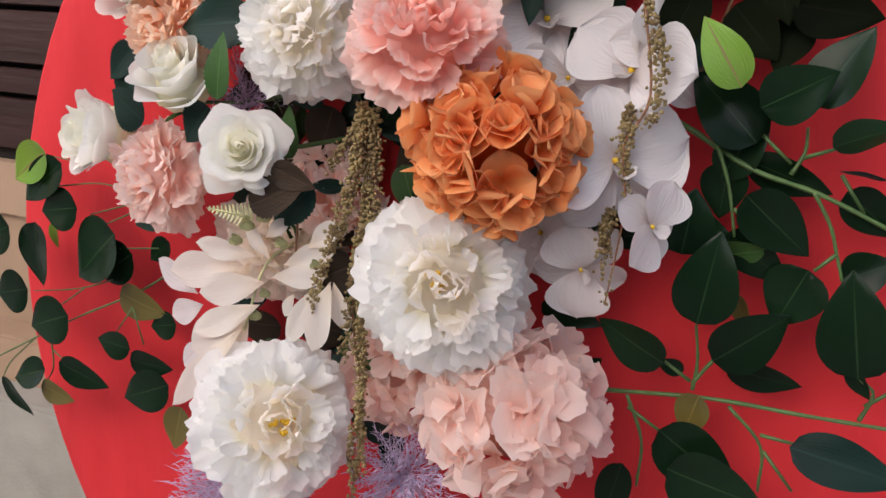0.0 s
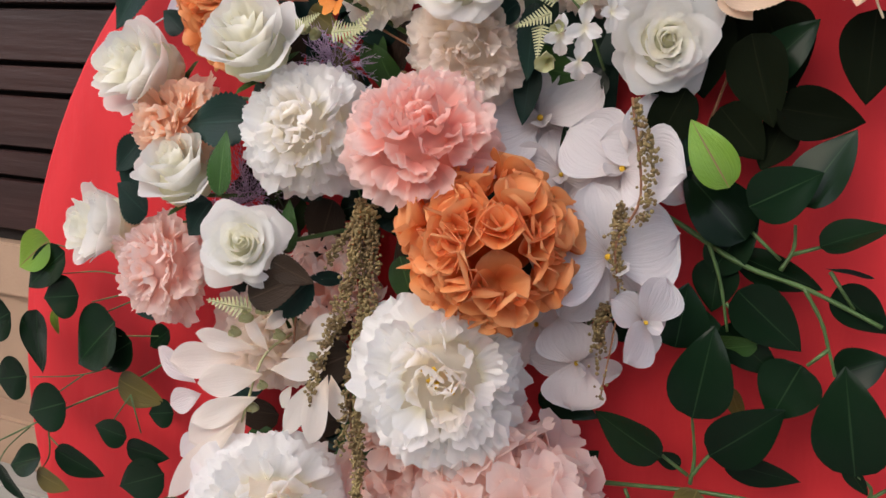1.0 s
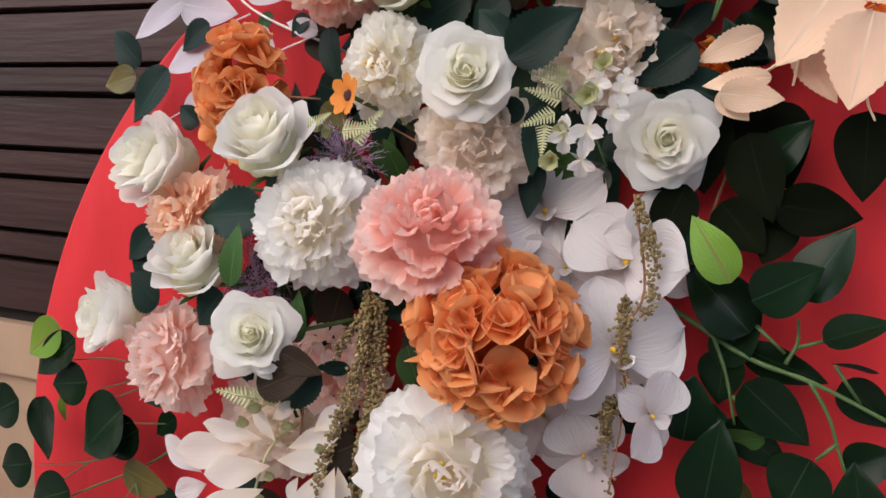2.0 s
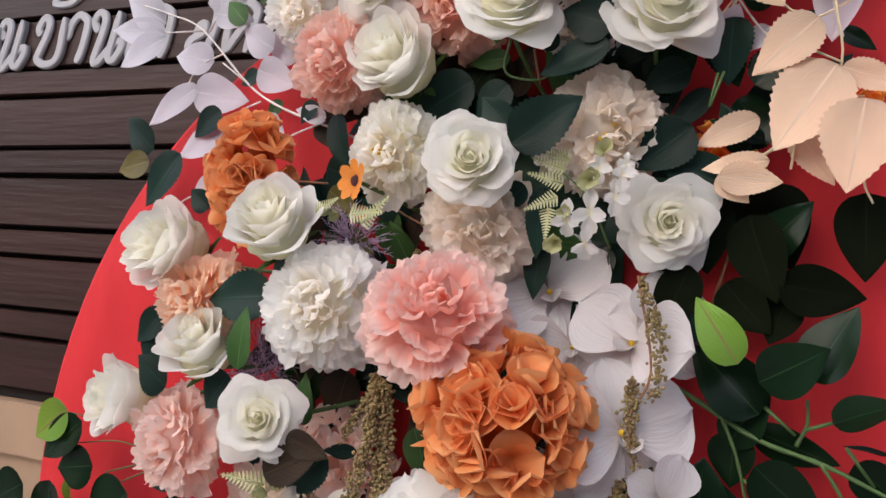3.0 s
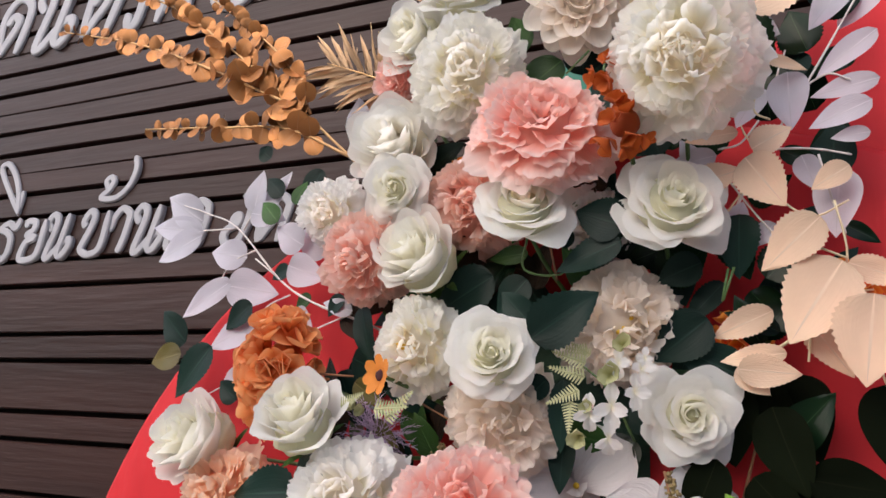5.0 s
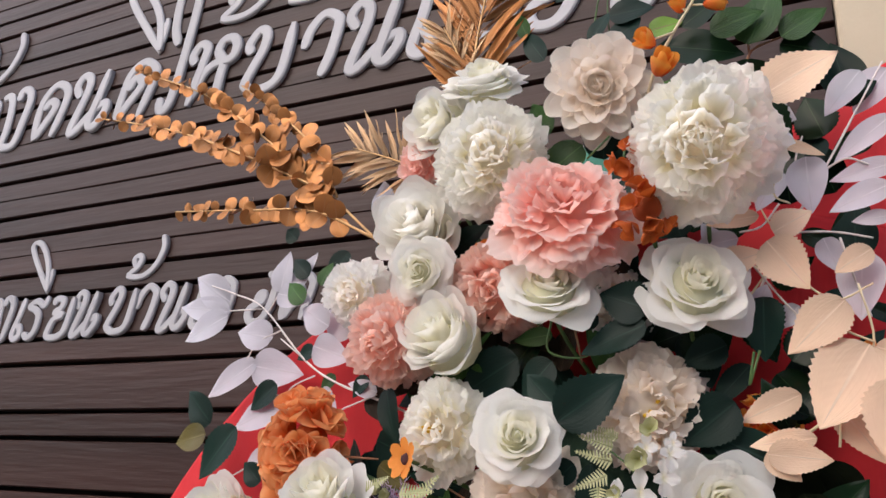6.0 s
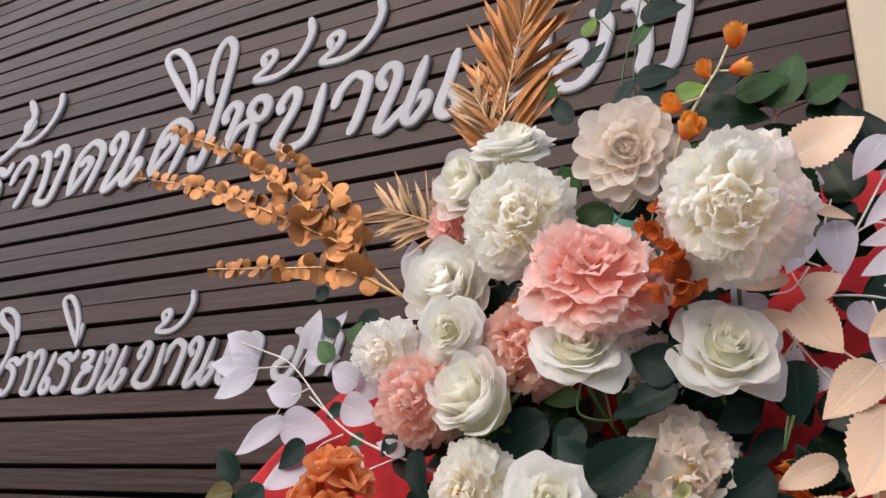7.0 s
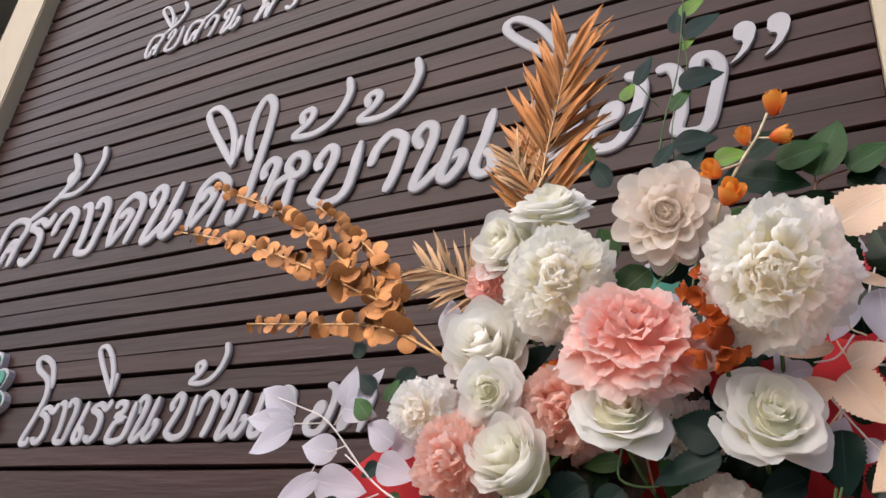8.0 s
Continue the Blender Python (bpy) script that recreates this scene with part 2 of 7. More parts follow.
def letter(char, x, z, size, depth, weight, slant):
    """A cut-out letter of one or more broad strokes with eased edges."""
    bm = bmesh.new()
    for s, stroke in enumerate(GLYPHS[char]):
        raw = [Vector([float(c) for c in q.split(",")]) for q in stroke.split()]
        pts = smooth_line([Vector((q.x + slant * q.y, q.y)) * size for q in raw])
        rings = []
        for i, q in enumerate(pts):
            d = (pts[min(i + 1, len(pts) - 1)] - pts[max(i - 1, 0)]).normalized()
            nrm = Vector((-d.y, d.x))
            end = min(i, len(pts) - 1 - i)
            w = weight * (0.5 if end == 0 else 0.85 if end == 1 else 1.0) * (1.0 + 0.18 * d.y * d.y)
            y = WALL - depth - 0.0001 * i - 0.0012 * s
            prof = [(w, WALL - 0.001), (w, y + 0.0025), (w * 0.72, y), (-w * 0.72, y), (-w, y + 0.0025), (-w, WALL - 0.001)]
            rings.append([bm.verts.new((x + q.x + nrm.x * o, yy, z + q.y + nrm.y * o)) for o, yy in prof])
        for a, b in zip(rings, rings[1:]):
            for i in range(5):
                bm.faces.new((a[i], a[i + 1], b[i + 1], b[i]))
        bm.faces.new(rings[0])
        bm.faces.new(rings[-1][::-1])
    bmesh.ops.recalc_face_normals(bm, faces=bm.faces[:])
    return bm


def lettering(text, places, z, size, depth, weight, label, slant=0.25, high=1.42):
    """A line of letters at the given places along the wall; marks stand above the line."""
    sign = new("sign_lettering")
    sign.location = (places[0], WALL, z)
    tagged(sign, label, "lettering")
    for ch, x in zip(text, places):
        rise = {"้": high, "ื": 1.42, "ี": 1.18}.get(ch, 0.0)
        bm = letter(ch, x, z + rise * size, size, depth, weight * (0.85 if rise else 1.0), slant)
        for v in bm.verts:
            v.co -= sign.location
        part("letter", bm, LETTER, sign, smooth=False)
    return sign


lettering("สร้างคนดีให้บ้านเมือง", [-2.206, -2.091, -1.978, -1.972, -1.891, -1.718, -1.607, -1.429, -1.494, -1.355, -1.240, -1.137, -1.077, -0.951, -0.920, -0.821, -0.650, -0.560, -0.635, -0.415, -0.322],
          2.262, 0.148, 0.006, 0.0112, "raised white lettering, slanted script, on the wooden boards")
lettering("โรงเรียนบ้านเาอด", [-1.870, -1.764, -1.708, -1.607, -1.581, -1.626, -1.502, -1.436, -1.332, -1.277, -1.251, -1.191, -1.089, -1.053, -0.952, -0.878],
          1.766, 0.090, 0.005, 0.0078, "smaller raised white lettering on the wooden boards", high=1.33)
lettering("สีบสานพร", [-1.814, -1.810, -1.737, -1.652, -1.580, -1.515, -1.375, -1.280],
          2.916, 0.078, 0.0045, 0.0066, "raised white lettering high on the wooden boards")


def quote_mark(x, z, size, depth):
    """A comma-shaped cut-out: a round head and a tapered tail."""
    bm = bmesh.new()
    out = []
    for i in range(20):
        a = math.radians(150 - i * 250 / 19)
        out.append((0.3 + 0.22 * math.cos(a), 0.75 + 0.24 * math.sin(a)))
    out = out[:13] + [(0.46, 0.5), (0.34, 0.28), (0.16, 0.1), (-0.02, 0.0), (0.06, 0.1), (0.2, 0.28), (0.26, 0.44), (0.24, 0.52), (0.14, 0.56), (0.08, 0.66)]
    front = [bm.verts.new((x + u * size, WALL - depth, z + v * size)) for u, v in out]
    back = [bm.verts.new((x + u * size, WALL - 0.001, z + v * size)) for u, v in out]
    bm.faces.new(front)
    n = len(out)
    for i in range(n):
        bm.faces.new((front[i], back[i], back[(i + 1) % n], front[(i + 1) % n]))
    bmesh.ops.recalc_face_normals(bm, faces=bm.faces[:])
    return bm


quote = new("quotation_mark")
quote.location = (-0.1, WALL, 2.4)
tagged(quote, "raised white closing quotation mark on the wooden boards", "lettering")
for dx, dz in ((-0.152, 2.395), (-0.096, 2.395)):
    bm = quote_mark(dx, dz, 0.088, 0.009)
    for v in bm.verts:
        v.co -= quote.location
    part("comma", bm, LETTER, quote, smooth=False)

EMBLEM_GREEN = mat("emblem_green", (0.01, 0.2, 0.13), 0.4, 0.1, 20, 0.05, 100)


def emblem(x, z, size):
    """A flower-shaped badge: white backing with green lobes and a white heart."""
    ob = new("emblem")
    ob.location = (x, WALL, z)
    tagged(ob, "round badge with green lobes edged in white on the boards", "emblem")

    def lobed(r0, amp, lobes, y0, y1, n=72):
        bm = bmesh.new()
        f, b = [], []
        for i in range(n):
            a = 2 * math.pi * i / n
            r = size * (r0 + amp * abs(math.cos(lobes * a / 2)))
            f.append(bm.verts.new((r * math.cos(a), y0, r * math.sin(a))))
            b.append(bm.verts.new((r * math.cos(a), y1, r * math.sin(a))))
        bm.faces.new(f)
        for i in range(n):
            bm.faces.new((f[i], b[i], b[(i + 1) % n], f[(i + 1) % n]))
        bmesh.ops.recalc_face_normals(bm, faces=bm.faces[:])
        return bm
    part("backing", lobed(0.78, 0.22, 12, -0.02, -0.001), LETTER, ob, smooth=False)
    part("lobed_rim", lobed(0.73, 0.2, 12, -0.024, -0.0195), EMBLEM_GREEN, ob, "green enamelled lobes", smooth=False)
    part("heart", lobed(0.6, 0.02, 8, -0.03, -0.0235), LETTER, ob, smooth=False)


emblem(-2.03, 1.875, 0.15)
emblem(-0.29, 1.88, 0.15)


# ---------------------------------------------------------------- petals and leaves: materials
def petal_mat(name, tip, base, reach=0.45, through=0.3, rough=0.65, vein=0.25, vary=0.05, edge=None, random_value=0.04, spec=0.3):
    """Dyed cloth petal: base colour at the root, tip colour outwards, fine veins along it."""
    m = bpy.data.materials.new(name)
    m.use_nodes = True
    nt = m.node_tree
    n, l = nt.nodes, nt.links
    b = n["Principled BSDF"]
    uv = n.new("ShaderNodeUVMap")
    sep = n.new("ShaderNodeSeparateXYZ")
    l.new(uv.outputs[0], sep.inputs[0])
    co = n.new("ShaderNodeTexCoord")
    blot = n.new("ShaderNodeTexNoise")
    blot.inputs["Scale"].default_value = 3.0
    l.new(co.outputs["Object"], blot.inputs["Vector"])
    add = n.new("ShaderNodeMath")
    add.operation = "MULTIPLY_ADD"
    l.new(blot.outputs[0], add.inputs[0])
    add.inputs[1].default_value = 0.3
    l.new(sep.outputs[1], add.inputs[2])
    ramp = n.new("ShaderNodeValToRGB")
    e = ramp.color_ramp.elements
    e[0].position, e[0].color = 0.12, (*base, 1)
    e[1].position, e[1].color = 0.12 + reach, (*tip, 1)
    if edge:
        e3 = ramp.color_ramp.elements.new(1.08)
        e3.position, e3.color = 1.0, (*edge, 1)
    l.new(add.outputs[0], ramp.inputs[0])
    info = n.new("ShaderNodeObjectInfo")
    val = n.new("ShaderNodeMapRange")
    val.inputs[3].default_value, val.inputs[4].default_value = 1 - random_value, 1 + random_value
    l.new(info.outputs["Random"], val.inputs[0])
    hsv = n.new("ShaderNodeHueSaturation")
    l.new(ramp.outputs[0], hsv.inputs["Color"])
    l.new(val.outputs[0], hsv.inputs["Value"])
    l.new(hsv.outputs[0], b.inputs["Base Color"])
    mp = n.new("ShaderNodeMapping")
    mp.inputs["Scale"].default_value = (26, 2.2, 1)
    l.new(uv.outputs[0], mp.inputs[0])
    veins = n.new("ShaderNodeTexNoise")
    veins.inputs["Scale"].default_value = 1.0
    veins.inputs["Detail"].default_value = 4
    l.new(mp.outputs[0], veins.inputs["Vector"])
    bp = n.new("ShaderNodeBump")
    bp.inputs["Strength"].default_value = vein
    bp.inputs["Distance"].default_value = 0.0015
    l.new(veins.outputs[0], bp.inputs["Height"])
    l.new(bp.outputs[0], b.inputs["Normal"])
    b.inputs["Roughness"].default_value = rough
    b.inputs["Specular IOR Level"].default_value = spec
    b.inputs["Sheen Weight"].default_value = 0.1
    tr = n.new("ShaderNodeBsdfTranslucent")
    l.new(hsv.outputs[0], tr.inputs[0])
    l.new(bp.outputs[0], tr.inputs[1])
    mx = n.new("ShaderNodeMixShader")
    mx.inputs[0].default_value = through
    l.new(b.outputs[0], mx.inputs[1])
    l.new(tr.outputs[0], mx.inputs[2])
    l.new(mx.outputs[0], n["Material Output"].inputs[0])
    return m


def leaf_mat(name, face, rib, rough=0.3, through=0.12, spec=0.5, random_value=0.25, rib_width=0.03, vein=0.5, coat=0.0, side=0.05):
    """A leaf: face colour, a paler rib down the middle and side veins in relief."""
    m = petal_mat(name, face, face, 0.4, through, rough, vein, random_value=random_value, spec=spec)
    nt = m.node_tree
    n, l = nt.nodes, nt.links
    n["Principled BSDF"].inputs["Sheen Weight"].default_value = 0.0
    hsv = next(x for x in n if x.type == "HUE_SAT")
    ramp = next(x for x in n if x.type == "VALTORGB")
    e = ramp.color_ramp.elements
    e[0].color = (*[c * 0.75 for c in face], 1)
    e[1].position, e[1].color = 0.95, (*[c * 1.25 for c in face], 1)
    sep = next(x for x in n if x.type == "SEPXYZ")
    off = n.new("ShaderNodeMath")
    off.operation = "SUBTRACT"
    off.inputs[1].default_value = 0.5
    l.new(sep.outputs[0], off.inputs[0])
    ab = n.new("ShaderNodeMath")
    ab.operation = "ABSOLUTE"
    l.new(off.outputs[0], ab.inputs[0])
    near = n.new("ShaderNodeMapRange")
    near.inputs[1].default_value, near.inputs[2].default_value = rib_width * 0.4, rib_width
    near.inputs[3].default_value, near.inputs[4].default_value = 1.0, 0.0
    l.new(ab.outputs[0], near.inputs[0])
    mix = n.new("ShaderNodeMix")
    mix.data_type = "RGBA"
    l.new(near.outputs[0], mix.inputs[0])
    l.new(ramp.outputs[0], mix.inputs[6])
    mix.inputs[7].default_value = (*rib, 1)
    l.new(mix.outputs[2], hsv.inputs["Color"])
    # side veins that slant forwards from the rib
    slope = n.new("ShaderNodeMath")
    slope.operation = "MULTIPLY_ADD"
    l.new(ab.outputs[0], slope.inputs[0])
    slope.inputs[1].default_value = -0.75
    l.new(sep.outputs[1], slope.inputs[2])
    wave = n.new("ShaderNodeMath")
    wave.operation = "MULTIPLY"
    wave.inputs[1].default_value = 62.0
    l.new(slope.outputs[0], wave.inputs[0])
    sn = n.new("ShaderNodeMath")
    sn.operation = "SINE"
    l.new(wave.outputs[0], sn.inputs[0])
    bp = next(x for x in n if x.type == "BUMP")
    veins = next(x for x in n if x.type == "TEX_NOISE" and x.inputs["Scale"].default_value == 1.0)
    sm = n.new("ShaderNodeMath")
    sm.operation = "MULTIPLY_ADD"
    l.new(sn.outputs[0], sm.inputs[0])
    sm.inputs[1].default_value = side
    l.new(veins.outputs[0], sm.inputs[2])
    l.new(sm.outputs[0], bp.inputs["Height"])
    n["Principled BSDF"].inputs["Sheen Weight"].default_value = 0.0
    n["Principled BSDF"].inputs["Coat Weight"].default_value = coat
    n["Principled BSDF"].inputs["Coat Roughness"].default_value = 0.2
    return m


# Yellow roots are dye, spread wider to imitate light bounced between the petals.
WHITE = petal_mat("white_petal", (0.96, 0.95, 0.925), (0.96, 0.92, 0.72), 0.45, 0.55)
IVORY = petal_mat("ivory_petal", (0.96, 0.945, 0.9), (0.955, 0.93, 0.7), 0.6, 0.52)
CREAM_P = petal_mat("cream_petal", (0.97, 0.955, 0.9), (0.96, 0.92, 0.68), 0.6, 0.64)
BEIGE = petal_mat("beige_petal", (0.96, 0.88, 0.79), (0.95, 0.82, 0.66), 0.5, 0.48)
PINK = petal_mat("pink_petal", (0.97, 0.65, 0.57), (0.95, 0.5, 0.42), 0.65, 0.58, edge=(0.98, 0.78, 0.72))
SALMON = petal_mat("salmon_petal", (0.96, 0.69, 0.59), (0.94, 0.53, 0.42), 0.6, 0.64, edge=(0.96, 0.74, 0.65))
PEACH = petal_mat("peach_petal", (0.96, 0.68, 0.48), (0.93, 0.52, 0.3), 0.5, 0.64, edge=(0.96, 0.76, 0.6))
BLUSH = petal_mat("blush_petal", (0.975, 0.80, 0.73), (0.95, 0.64, 0.54), 0.6, 0.64, edge=(0.97, 0.83, 0.77))
ORANGE = petal_mat("orange_petal", (0.9, 0.35, 0.11), (0.7, 0.17, 0.035), 0.5, 0.42, edge=(0.94, 0.47, 0.2))
VIVID = petal_mat("vivid_orange_petal", (0.9, 0.27, 0.03), (0.75, 0.1, 0.015), 0.6, edge=(0.92, 0.4, 0.06), spec=0.5, rough=0.45)
RUST = petal_mat("rust_orange_petal", (0.58, 0.125, 0.015), (0.42, 0.07, 0.01), 0.5, 0.25, spec=0.4)
ORCHID = petal_mat("orchid_petal", (0.84, 0.8, 0.79), (0.74, 0.65, 0.62), 0.35, 0.34, vein=0.9, spec=0.4, rough=0.5)
# Inner petals: warmer, paler copies; the glow of bounced light is in the colour.
HEARTS = {
    "white_petal": petal_mat("white_inner_petal", (0.985, 0.95, 0.9), (0.985, 0.92, 0.78), 0.75, 0.7),
    "ivory_petal": petal_mat("ivory_inner_petal", (0.975, 0.955, 0.86), (0.96, 0.94, 0.7), 0.8, 0.62),
    "cream_petal": petal_mat("cream_inner_petal", (0.985, 0.965, 0.91), (0.985, 0.91, 0.76), 0.8, 0.7),
    "pink_petal": petal_mat("pink_inner_petal", (0.97, 0.66, 0.58), (0.95, 0.54, 0.45), 0.8, 0.7),
}
MAGNOLIA = petal_mat("magnolia_petal", (0.94, 0.885, 0.81), (0.92, 0.78, 0.62), 0.5, 0.5)
LILAC_LEAF = leaf_mat("lilac_white_leaf", (0.62, 0.6, 0.66), (0.68, 0.66, 0.71), 0.6, 0.3, random_value=0.06, vein=0.18, side=0.03)
PEACH_LEAF = leaf_mat("peach_leaf", (0.78, 0.56, 0.39), (0.8, 0.61, 0.45), 0.6, 0.25, random_value=0.12, vein=0.35, side=0.035)
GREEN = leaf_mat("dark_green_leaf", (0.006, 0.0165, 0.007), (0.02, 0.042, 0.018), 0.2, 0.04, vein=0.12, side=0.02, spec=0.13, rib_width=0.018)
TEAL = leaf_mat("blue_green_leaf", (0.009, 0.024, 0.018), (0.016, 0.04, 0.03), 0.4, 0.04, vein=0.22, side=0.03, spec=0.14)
# Leaf green taken nearly to black: the shade on these leaves is in the colour.
SHADED_LEAF = leaf_mat("shaded_leaf", (0.006, 0.0085, 0.004), (0.012, 0.014, 0.007), 0.55, 0.02, vein=0.18, side=0.02, spec=0.02, rib_width=0.018)
LIME = leaf_mat("lime_leaf", (0.17, 0.33, 0.03), (0.25, 0.16, 0.06), 0.4, 0.3, random_value=0.1)
OLIVE = leaf_mat("olive_leaf", (0.12, 0.1, 0.02), (0.18, 0.15, 0.04), 0.45, 0.2, random_value=0.1)
MIDGREEN = leaf_mat("mid_green_leaf", (0.036, 0.09, 0.02), (0.07, 0.15, 0.04), 0.35, 0.12, spec=0.22)
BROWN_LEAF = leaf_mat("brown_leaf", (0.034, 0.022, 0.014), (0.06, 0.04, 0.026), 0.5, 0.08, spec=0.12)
GOLD = leaf_mat("gold_leaf", (0.40, 0.165, 0.05), (0.43, 0.2, 0.08), 0.33, 0.0, random_value=0.15)
GOLD.node_tree.nodes["Principled BSDF"].inputs["Metallic"].default_value = 0.55
PALEGOLD = leaf_mat("pale_gold_leaf", (0.52, 0.33, 0.18), (0.48, 0.31, 0.18), 0.38, 0.0, random_value=0.1)
PALEGOLD.node_tree.nodes["Principled BSDF"].inputs["Metallic"].default_value = 0.5
STEM = mat("green_stem", (0.07, 0.13, 0.035), 0.5, 0.2, 60, 0.2, 400)
DARKSTEM = mat("dark_stem", (0.04, 0.05, 0.02), 0.6, 0.2, 60, 0.2, 400)
WHITESTEM = mat("white_stem", (0.74, 0.68, 0.64), 0.6, 0.1, 60, 0.2, 400)
PEACHSTEM = mat("peach_stem", (0.78, 0.66, 0.42), 0.6, 0.1, 60, 0.2, 400)
GOLDSTEM = mat("gold_stem", (0.6, 0.36, 0.16), 0.4, 0.1, 60, 0.2, 400, metal=0.5)
BROWNSTEM = mat("brown_stem", (0.25, 0.11, 0.05), 0.6, 0.2, 60, 0.2, 400)
SEED = mat("brown_seed", (0.2, 0.12, 0.05), 0.7, 0.3, 60, 0.3, 500, tint=(0.25, 0.19, 0.075))
LAVENDER = mat("lavender_needle", (0.56, 0.45, 0.62), 0.7, 0.15, 60, 0.1, 400, through=0.2)
PURPLE = mat("purple_fluff", (0.56, 0.42, 0.6), 0.8, 0.2, 60, 0.1, 400, through=0.2)
YELLOW = mat("yellow_stamen", (0.8, 0.5, 0.03), 0.6, 0.2, 60, 0.1, 400)
DARKEYE = mat("dark_eye", (0.06, 0.012, 0.012), 0.8, 0.3, 90, 0.4, 400)
PISTACHIO = mat("pistachio_plastic", (0.5, 0.5, 0.26), 0.5, 0.15, 60, 0.1, 400, through=0.15)
FOAM = mat("florist_foam", (0.02, 0.05, 0.03), 0.95, 0.2, 60, 0.4, 400)


# ---------------------------------------------------------------- petals and leaves: shapes
def sheet(fn, nu, nv):
    """A small curved sheet with a UV map; fn(u, v) gives the place, v from -1 to 1."""
    bm = bmesh.new()
    uvl = bm.loops.layers.uv.new("UVMap")
    add_sheet(bm, uvl, fn, nu, nv)
    return bm


def add_sheet(bm, uvl, fn, nu, nv):
    grid = [[bm.verts.new(fn(i / nu, 2 * j / nv - 1)) for j in range(nv + 1)] for i in range(nu + 1)]
    for i in range(nu):
        for j in range(nv):
            f = bm.faces.new((grid[i][j], grid[i][j + 1], grid[i + 1][j + 1], grid[i + 1][j]))
            f.smooth = True
            for lo, (a, b) in zip(f.loops, ((i, j), (i, j + 1), (i + 1, j + 1), (i + 1, j))):
                lo[uvl].uv = (b / nv, a / nu)


def mesh_of(name, bm, material):
    me = bpy.data.meshes.new(name)
    bm.to_mesh(me)
    bm.free()
    me.materials.append(material)
    me.shade_smooth()
    return me


def petal_fn(width, cup, curl, ruffle, seed, a=0.7, b=4.0, waves=5, lift=0.0, frill=0.05, close=0.0):
    """Petal of unit length along y: width, cross cup, curl along it, ruffled rim."""
    def fn(u, v):
        w = width * 0.5 * (0.14 + 0.86 * u ** a) * (1 - close * u ** 4)
        u = u * (1 - 1.6 / b * abs(v) ** 2.6)
        ang = lift + curl * u
        y = math.sin(ang) / curl - math.sin(lift) / curl if abs(curl) > 0.01 else u * math.cos(lift)
        z = (math.cos(lift) - math.cos(ang)) / curl if abs(curl) > 0.01 else u * math.sin(lift)
        r = ruffle * u * u * math.sin(waves * v * 1.6 + seed * 2.1 + 2 * u) * (0.35 + 0.65 * abs(v))
        r += ruffle * 0.6 * u ** 3 * math.sin(waves * 2.1 * v + seed)
        y *= 1 + frill * math.sin(waves * 1.9 * v + seed * 1.7) * u ** 3
        return (w * v, y + r * 0.3, z + cup * w * v * v + r)
    return fn


_cache = {}


def petal_mesh(name, material, *args, nu=7, nv=7, **kw):
    key = (name, material.name, args, tuple(sorted(kw.items())))
    if key not in _cache:
        _cache[key] = mesh_of(name, sheet(petal_fn(*args, **kw), nu, nv), material)
    return _cache[key]


def leaf_fn(width, kind, fold, droop, teeth):
    """Leaf of unit length along y. kinds: ovate, round, lance."""
    def fn(u, v):
        if kind == "ovate":
            w = (u ** 0.62) * (1 - u) ** 0.98 * 2.75
        elif kind == "heart":
            w = (u ** 0.4) * (1 - u) ** 0.8 * 1.75
        elif kind == "round":
            w = math.sqrt(max(0.0, 1 - (2 * u - 1) ** 2))
        elif kind == "petal":
            w = max(0.0, math.sin(math.pi * min(1.0, u) ** 1.45)) ** 0.7
        else:
            w = math.sin(math.pi * u ** 0.8) ** 0.8
        w = w * width * 0.5
        if teeth and 0.04 < u < 0.97:
            w *= 1 + teeth * (abs(v) ** 6) * (0.8 if round(u * 28) % 2 else -0.6)
        z = fold * w * abs(v) - droop * u * u + 0.012 * math.sin(9 * u + 3 * v) * abs(v)
        return (w * v, u - 0.12 * w * abs(v) * (1 if kind != "round" else 0), z)
    return fn


def leaf_mesh(material, width, kind="ovate", fold=0.18, droop=0.08, teeth=0.0):
    key = ("leaf", material.name, round(width, 1), kind, fold, droop, teeth)
    if key not in _cache:
        _cache[key] = mesh_of("leaf", sheet(leaf_fn(round(width, 1), kind, fold, droop, teeth), 28 if teeth else 14, 6), material)
    return _cache[key]


def leaf_pose(base, tip, roll, pitch=0.0):
    """Frame of a leaf from base to tip, its face towards the front, rolled about its length."""
    base, tip = Vector(base), Vector(tip)
    y = (tip - base)
    size = y.length
    y.normalize()
    lean = 0.5 + 0.5 * math.sin(base.x * 311 + base.z * 517)
    z = Vector((-0.25 + 0.2 * lean, -1.0, -0.05 + 0.16 * lean ** 3))
    x = y.cross(z).normalized()
    z = x.cross(y)
    m = Matrix((x, y, z)).transposed().to_4x4()
    return Matrix.Translation(base) @ m @ Matrix.Rotation(radians(roll), 4, "Y") @ Matrix.Scale(size, 4)


def leaf(thing, material, base, tip, width=0.6, roll=0, kind="ovate", fold=0.18, droop=0.08, teeth=0.0, name="leaf", label=""):
    return shared(name, leaf_mesh(material, width, kind, fold, droop, teeth), thing, thing_inverse(thing) @ leaf_pose(base, tip, roll), label)


def thing_inverse(thing):
    return Matrix.Translation(-Vector(thing.location)) if not thing.get("turned") else (Matrix.Translation(thing.location) @ thing.rotation_quaternion.to_matrix().to_4x4()).inverted()


